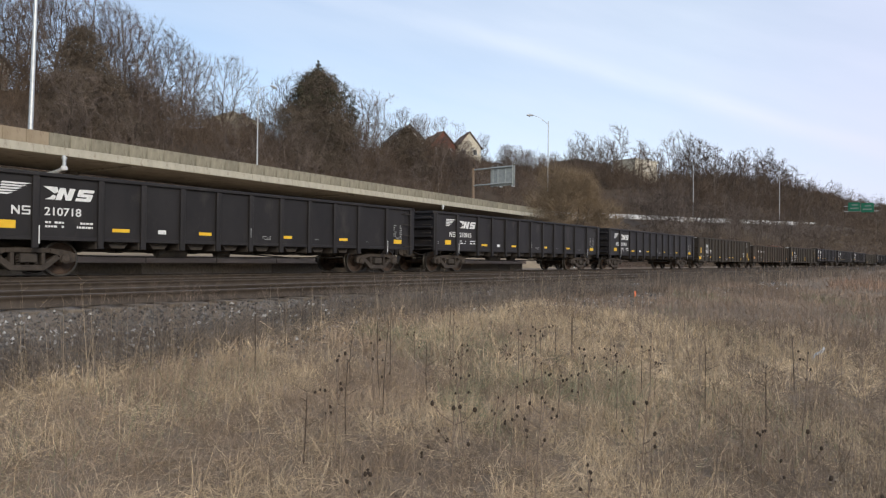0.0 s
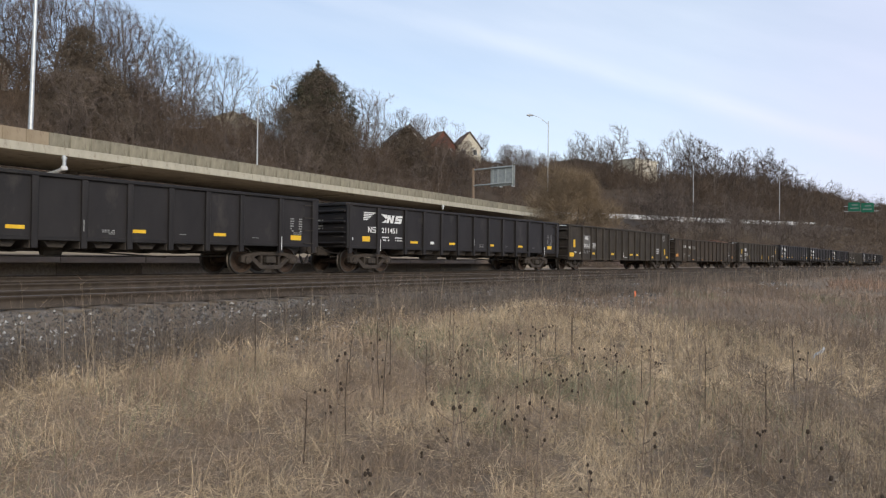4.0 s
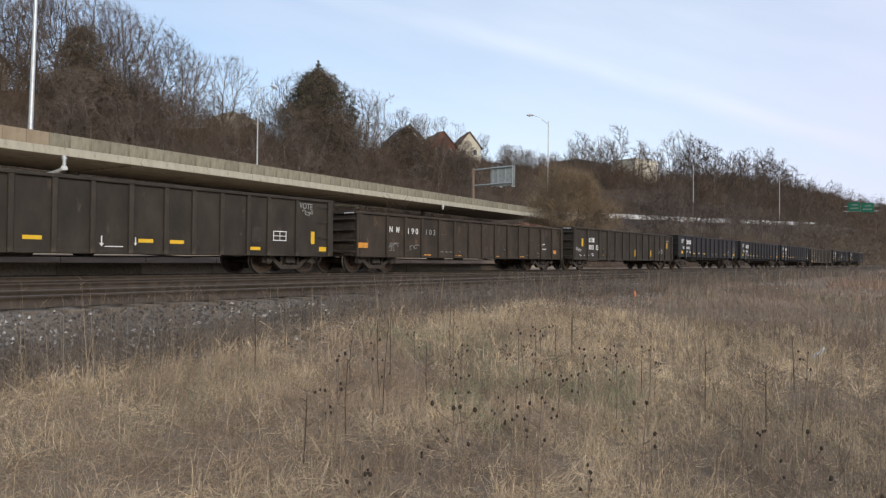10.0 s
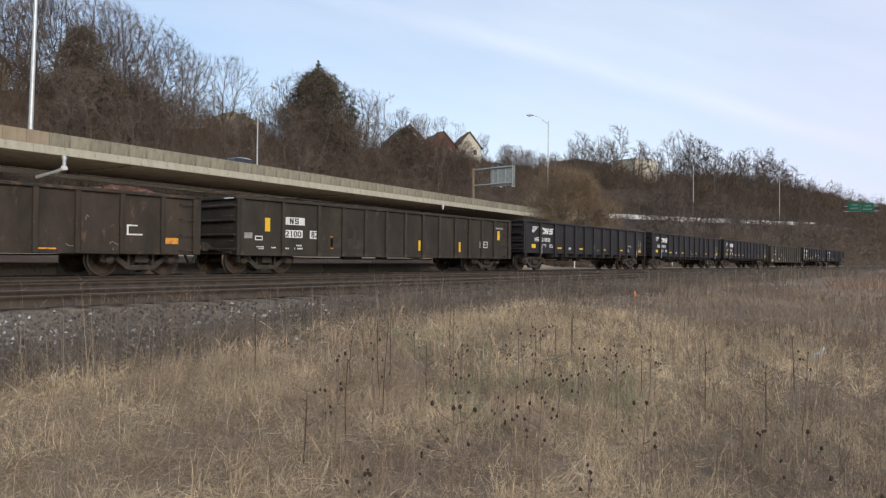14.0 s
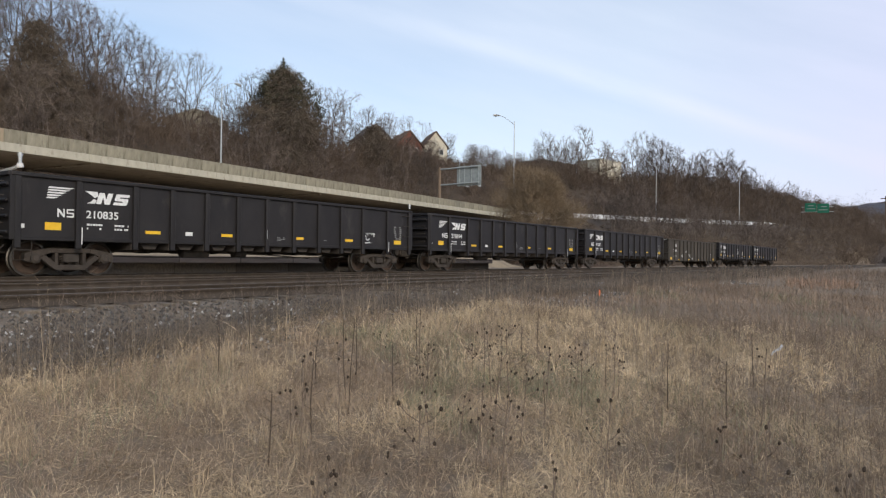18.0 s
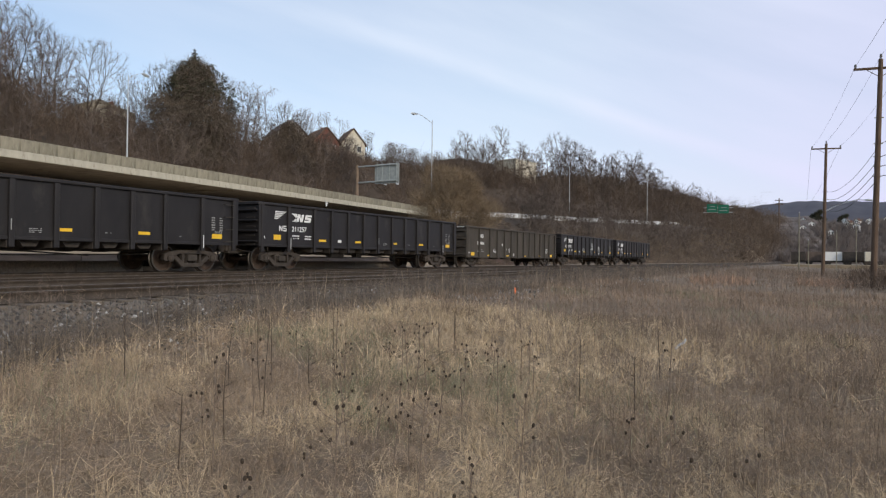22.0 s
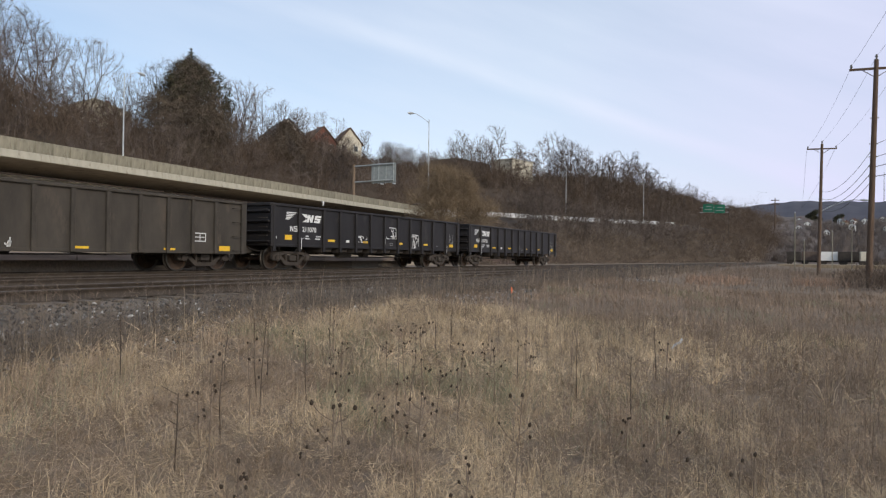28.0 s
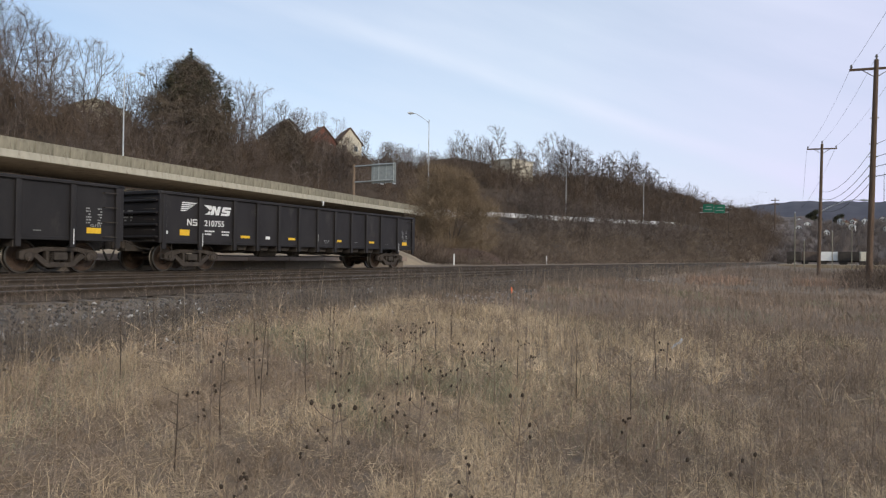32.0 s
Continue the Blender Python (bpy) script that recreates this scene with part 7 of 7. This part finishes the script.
def weeds(seed, n, r0, r1, a0, a1, hgt, rad, mat, name, label, keep, side=7, spreadf=0.22, band=None):
    """Dry upright weeds: a thin stem and short ascending side shoots, joined."""
    rng = np.random.RandomState(seed)
    r = np.sqrt(rng.uniform(r0 * r0, r1 * r1, n))
    a = np.radians(rng.uniform(a0, a1, n))
    x_, y_ = r * np.cos(a), r * np.sin(a)
    if band:
        x_ = band[0] + (band[1] - band[0]) * rng.uniform(0, 1, n) ** 1.9
        y_ = edge(x_) + rng.uniform(band[2], band[3], n)
        r = np.hypot(x_, y_)
    ok = keep(x_, y_, rng)
    x_, y_, r = x_[ok], y_[ok], r[ok]
    n = len(x_)
    b = np.stack([x_, y_, land(x_, y_) - 0.02], 1)
    h = rng.uniform(hgt[0], hgt[1], n)
    tip = b + np.stack([rng.normal(0, 0.10, n) * h, rng.normal(0, 0.10, n) * h, h], 1)
    w = rad[0] + rad[1] * r
    P0, P1, R = [b], [tip], [w]
    for _ in range(side):
        t = rng.uniform(0.3, 0.98, n)[:, None]
        s = b + (tip - b) * t
        q = rng.uniform(0, 6.283, n)
        ln = spreadf * h * rng.uniform(0.3, 1.0, n)
        P0.append(s)
        P1.append(s + np.stack([np.cos(q) * ln * 0.7, np.sin(q) * ln * 0.7, ln * rng.uniform(0.3, 0.9, n)], 1))
        R.append(w * 0.6)
    v, f = spikes(np.concatenate(P0), np.concatenate(P1), np.concatenate(R))
    return tagged(new(name, np_mesh(name, v, f, mat)), label, "weeds", kind="stuff")


weeds(31, 6000, 3, 16, -35, 72, (0.35, 0.85), (0.0018, 0.00016), M_WEED, "dry_weeds", "dry grey-brown weeds standing in dead grass",
      lambda x_, y_, rng: (y_ < edge(x_)) & (rng.uniform(0, 1, len(x_)) < np.clip(0.15 + 0.10 * (x_ - 2 * y_ - 1) + 0.5 * (patchy(x_, y_, 0.8) - 0.5), 0.05, 0.9)))
weeds(38, 9000, 2.8, 17, -35, 76, (0.15, 0.42), (0.0010, 0.00010), M_WEED, "dry_weeds", "low dark twiggy weeds in patches of the field",
      lambda x_, y_, rng: (y_ < edge(x_) - 0.3) & (0.55 * patchy(x_, y_, 2.6) + 0.45 * patchy(y_, x_ + 4.0, 5.0) > 0.60), side=9, spreadf=0.5)
weeds(32, 11000, 14, 110, -24, 30, (0.5, 1.05), (0.0028, 0.00022), M_WEED, "dry_weeds", "dry grey-brown weeds across the field",
      lambda x_, y_, rng: (y_ < edge(x_) + 0.2) & (rng.uniform(0, 1, len(x_)) < 0.35 + 0.6 * patchy(x_, y_, 0.6)))
weeds(33, 11000, 5, 60, 5, 84, (0.16, 0.58), (0.0016, 0.00017), M_VERGE, "verge_weeds", "dry twiggy grey weeds along the edge of the ballast",
      lambda x_, y_, rng: (y_ < 10.0) & (rng.uniform(0, 1, len(x_)) < (0.1 + 1.2 * patchy(x_, y_, 1.5)) * np.interp(x_, [0, 6, 11], [0.9, 0.9, 1.0])), side=8, spreadf=0.45, band=(-1, 75, -0.7, 1.1))
weeds(34, 1500, 8, 26, 8, 70, (0.3, 0.8), (0.0014, 0.00012), M_WEED, "verge_weeds", "thin dry weeds between stones beside the track",
      lambda x_, y_, rng: (y_ < 10.2) & (patchy(x_, y_, 2.3) > 0.5), side=9, spreadf=0.4, band=(0, 40, 0.3, 2.6))
weeds(35, 420, 6, 40, 8, 75, (0.5, 1.15), (0.0018, 0.00014), M_REED, "tall_straw", "tall pale straw stems along the ballast edge",
      lambda x_, y_, rng: patchy(x_, y_, 1.6) > 0.5, side=2, spreadf=0.12, band=(1, 60, -2.2, 0.1))
weeds(36, 1100, 3, 16, -35, 75, (0.35, 0.85), (0.0012, 0.00010), M_REED, "tall_straw", "tall pale straw stems in the dead grass",
      lambda x_, y_, rng: (y_ < 6.5) & (patchy(x_, y_, 1.9) > 0.30), side=2, spreadf=0.12)
blades(37, 12000, 26, 62, -6, 14, (0.6, 0.3), (0.35, 0.65), (0.005, 0.00022), M_TAN, "russet_grass", "patch of russet grass by the far tracks",
       lambda x_, y_, rng: ((np.hypot((x_ - 47) / 9, (y_ - 5.2) / 1.6) < 1) | (np.hypot((x_ - 55) / 7, (y_ + 0.5) / 2.0) < 1)))


def tangle(seed, n, k, xr, off_y, rad, thick, mat, name, label, keep):
    """Low round tangles of thin dead twigs, joined."""
    rng = np.random.RandomState(seed)
    cx = xr[0] + (xr[1] - xr[0]) * rng.uniform(0, 1, n) ** 1.5
    cy = off_y(cx, rng)
    ok = keep(cx, cy, rng)
    cx, cy = cx[ok], cy[ok]
    n = len(cx)
    r = rng.uniform(rad[0], rad[1], n)
    c = np.repeat(np.stack([cx, cy, land(cx, cy)], 1), k, axis=0)
    rr = np.repeat(r, k)[:, None]
    d = rng.normal(0, 1, (n * k, 3)) * np.array([1, 1, 0.6])
    d[:, 2] = np.abs(d[:, 2])
    d /= np.linalg.norm(d, axis=1, keepdims=True)
    p = c + d * rr * rng.uniform(0.1, 0.85, (n * k, 1))
    w = d * 0.6 + rng.normal(0, 0.6, (n * k, 3))
    w /= np.linalg.norm(w, axis=1, keepdims=True)
    v, f = spikes(p, p + w * rr * rng.uniform(0.25, 0.8, (n * k, 1)), np.repeat(thick * (1 + np.hypot(cx, cy) / 12), k))
    return tagged(new(name, np_mesh(name, v, f, mat)), label, "shrubs", kind="stuff")


tangle(51, 260, 130, (1, 40), lambda x_, rng: edge(x_) + rng.uniform(-0.5, 0.9, len(x_)), (0.18, 0.42), 0.0011, M_VERGE, "low_shrubs", "low tangles of dark grey twigs beside the ballast", lambda x_, y_, rng: (x_ > 6.5) | (y_ < edge(x_) + 0.1))
tangle(53, 190, 130, (1.5, 10), lambda x_, rng: edge(x_) + rng.uniform(-0.25, 0.75, len(x_)), (0.14, 0.34), 0.0010, M_VERGE, "low_shrubs", "low tangles of dark grey twigs over the broken stone", lambda x_, y_, rng: patchy(x_, y_, 2.0) > 0.38)
tangle(52, 260, 110, (2.5, 22), lambda x_, rng: x_ * rng.uniform(-0.4, 1.1, len(x_)), (0.10, 0.26), 0.0009, M_WEED, "low_shrubs", "low tangles of brown twigs in the dead grass", lambda x_, y_, rng: (y_ < edge(x_) - 0.4) & (np.hypot(x_, y_) > 2.8))

# broken stone spilled down the edge of the ballast
rng = np.random.RandomState(41)
ns = 32000
sx = 1.0 + 40 * rng.uniform(0, 1, ns) ** 1.8
sy = rng.normal(8.75, 0.72, ns)
keep_ = (sy > 6.9) & (sy < 9.95)
sx, sy = sx[keep_], sy[keep_]
ns = len(sx)
sz = np.maximum(np.interp(sy, bal_y, bal_z, left=-9), land(sx, sy)) + 0.005
octa = np.array([[1, 0, 0], [-1, 0, 0], [0, 1, 0], [0, -1, 0], [0, 0, 1], [0, 0, -1]], float)
of = np.array([[0, 2, 4], [2, 1, 4], [1, 3, 4], [3, 0, 4], [2, 0, 5], [1, 2, 5], [3, 1, 5], [0, 3, 5]])
sv = octa[None] * (rng.uniform(0.013, 0.040, (ns, 1, 1)) * rng.uniform(0.6, 1.3, (ns, 6, 3)))
qa = rng.uniform(0, 6.283, ns)
ca, sa = np.cos(qa)[:, None], np.sin(qa)[:, None]
sv = np.stack([sv[..., 0] * ca - sv[..., 1] * sa, sv[..., 0] * sa + sv[..., 1] * ca, sv[..., 2] + sv[..., 0] * 0.3], -1) + np.stack([sx, sy, sz], 1)[:, None, :]
tagged(new("ballast_stones", np_mesh("ballast_stones", sv.reshape(-1, 3), ((np.arange(ns) * 6)[:, None, None] + of[None]).reshape(-1, 3), M_STONE)), "loose grey crushed stone at the edge of the track", "stones", kind="stuff")
pick_ = np.arange(0, ns, 24)
tagged(new("pale_stones", np_mesh("pale_stones", (sv[pick_] + np.array([0, 0, 0.015])).reshape(-1, 3), ((np.arange(len(pick_)) * 6)[:, None, None] + of[None]).reshape(-1, 3), M_PALESTONE)), "scattered whitish stones among the ballast", "stones", kind="stuff")


# dead stalks with dark seed heads
def seed_stalk(seed, x, y, h):
    rng = random.Random(seed)
    s = thing("seed_stalk", "dead brown weed stalk with dark seed heads", "weed stalk", pose(x, y, float(land(x, y)) - 0.02, rng.uniform(-5, 5), rng.uniform(-5, 5), rng.uniform(0, 360)), "dead weed stalks in the field")
    bm = bmesh.new()
    bm_tube(bm, [(0, 0, 0), (0.01, 0, h * 0.5), (0.0, 0.01, h)], [0.004, 0.0035, 0.0025], 5)
    tops = [(0.0, 0.01, h)]
    for i in range(rng.randint(3, 7)):
        t = rng.uniform(0.55, 0.92)
        a = rng.uniform(0, 6.28)
        ln = h * rng.uniform(0.10, 0.26)
        q = (math.cos(a) * ln * 0.75, math.sin(a) * ln * 0.75, h * t + ln * 0.6)
        bm_tube(bm, [(0, 0, h * t), (q[0] * 0.6, q[1] * 0.6, h * t + ln * 0.25), q], [0.0025, 0.002, 0.0018], 4)
        tops.append(q)
    part("stem", bm, M_WEED, s)
    for q in tops:
        r = rng.uniform(0.007, 0.0108)
        def head():
            bm2 = bmesh.new()
            bm_tube(bm2, [(0, 0, -1.0), (0, 0, -0.6), (0, 0, 0.1), (0, 0, 0.8), (0, 0, 1.25)], [0.25, 0.8, 1.0, 0.75, 0.2], 7)
            return mesh_of("seed_head", bm2, M_HEAD)
        m = Matrix.LocRotScale(q, Euler((rng.uniform(-0.4, 0.4), rng.uniform(-0.4, 0.4), 0)), (r, r, r * 1.15))
        part("seed_head", cached("seed_head", head), None, s, at=m)


st = random.Random(5)
for i in range(34):
    d = 3.5 + 5.0 * st.random() ** 0.9
    a = radians(st.gauss(30, 11))
    seed_stalk(i, d * math.cos(a), d * math.sin(a), st.uniform(0.4, 0.8))


def tall_stalk(seed, x, y, h):
    """A tall bare dark stalk with short side stubs."""
    rng = random.Random(seed)
    s = thing("tall_stalk", "tall dark dead weed stalk in the grass", "weed stalk", pose(x, y, float(land(x, y)) - 0.02, rng.uniform(-3, 3), rng.uniform(-3, 3), 0), "tall dead stalks in the field")
    part("stem", bm_tube(bmesh.new(), [(0, 0, 0), (rng.uniform(-0.02, 0.02), 0, h * 0.5), (rng.uniform(-0.03, 0.03), 0, h)], [0.0055, 0.0045, 0.0025], 5), M_DARKSTEM, s)
    for i in range(rng.randint(6, 12)):
        z, a, ln = h * rng.uniform(0.25, 0.98), rng.uniform(0, 6.28), rng.uniform(0.04, 0.12)
        part("shoot", bm_tube(bmesh.new(), [(0, 0, z), (math.cos(a) * ln, math.sin(a) * ln, z + ln * 0.6)], [0.002, 0.0012], 4), M_DARKSTEM, s)


for i in range(18):
    d = 4.5 + 6.5 * st.random()
    a = radians(st.uniform(6, 52))
    tall_stalk(i + 300, d * math.cos(a), d * math.sin(a), st.uniform(0.5, 0.9))

# ---------------------------------------------------------------- small things
flag = thing("marker_flag", "small orange survey flag on a wire in the grass", "flag", pose(17.9, 7.3, float(land(17.9, 7.3))))
part("stem", bm_tube(bmesh.new(), [(0, 0, 0), (0, 0, 0.42)], 0.004, 6), M_WIRE, flag)
part("flag", bm_prism(bmesh.new(), [(0, 0.28), (0.06, 0.25), (0.11, 0.29), (0.12, 0.38), (0.07, 0.41), (0, 0.42)], -0.004, 0.004), M_CONE, flag, "crumpled orange flag")

litter = thing("plastic_scrap", "pale torn strip of plastic caught in the weeds", "litter", pose(11.79, 1.94, float(land(11.79, 1.94)) + 0.16, 0, -38, -55))
part("strip", bm_prism(bmesh.new(), [(-0.13, 0.0), (-0.04, 0.01), (0.06, -0.01), (0.13, 0.012), (0.125, 0.045), (0.05, 0.03), (-0.05, 0.05), (-0.12, 0.035)], -0.004, 0.004), M_PLASTIC, litter)


# ---------------------------------------------------------------- movement
def motions():
    step = 0.1
    n = int(round(32.0 / step))
    per = SPEED / WHEEL_R * step
    for car, t0, x0, v in TRAFFIC:
        rows = []
        for i in range(33):
            x = x0 + v * (i - t0)
            (ya, za), (yb, zb) = on_road(x - 1.0), on_road(x + 1.0)
            rows.append((float(i), pose(x, (ya + yb) / 2, (za + zb) / 2, 0, math.degrees(math.atan2(za - zb, 2.0)), math.degrees(math.atan2(yb - ya, 2.0)))))
        walk(car, rows)
    for x, load in CARGO:
        walk(load, [(0.0, pose(x, TRACKS[0], 0)), (32.0, pose(x - SPEED * 32.0, TRACKS[0], 0))])
    for k, (x, car, wheels) in enumerate(CARS):
        walk(car, [(0.0, pose(x, TRACKS[0], 0)), (32.0, pose(x - SPEED * 32.0, TRACKS[0], 0))])
        for j, w in enumerate(wheels):
            at = w.matrix_basis.translation.copy()
            first = 1.3 * j + 0.7 * k
            walk(w, [(i * step, Matrix.Translation(at) @ Matrix.Rotation(-(first + per * i), 4, "Y")) for i in range(n + 1)])


motions()
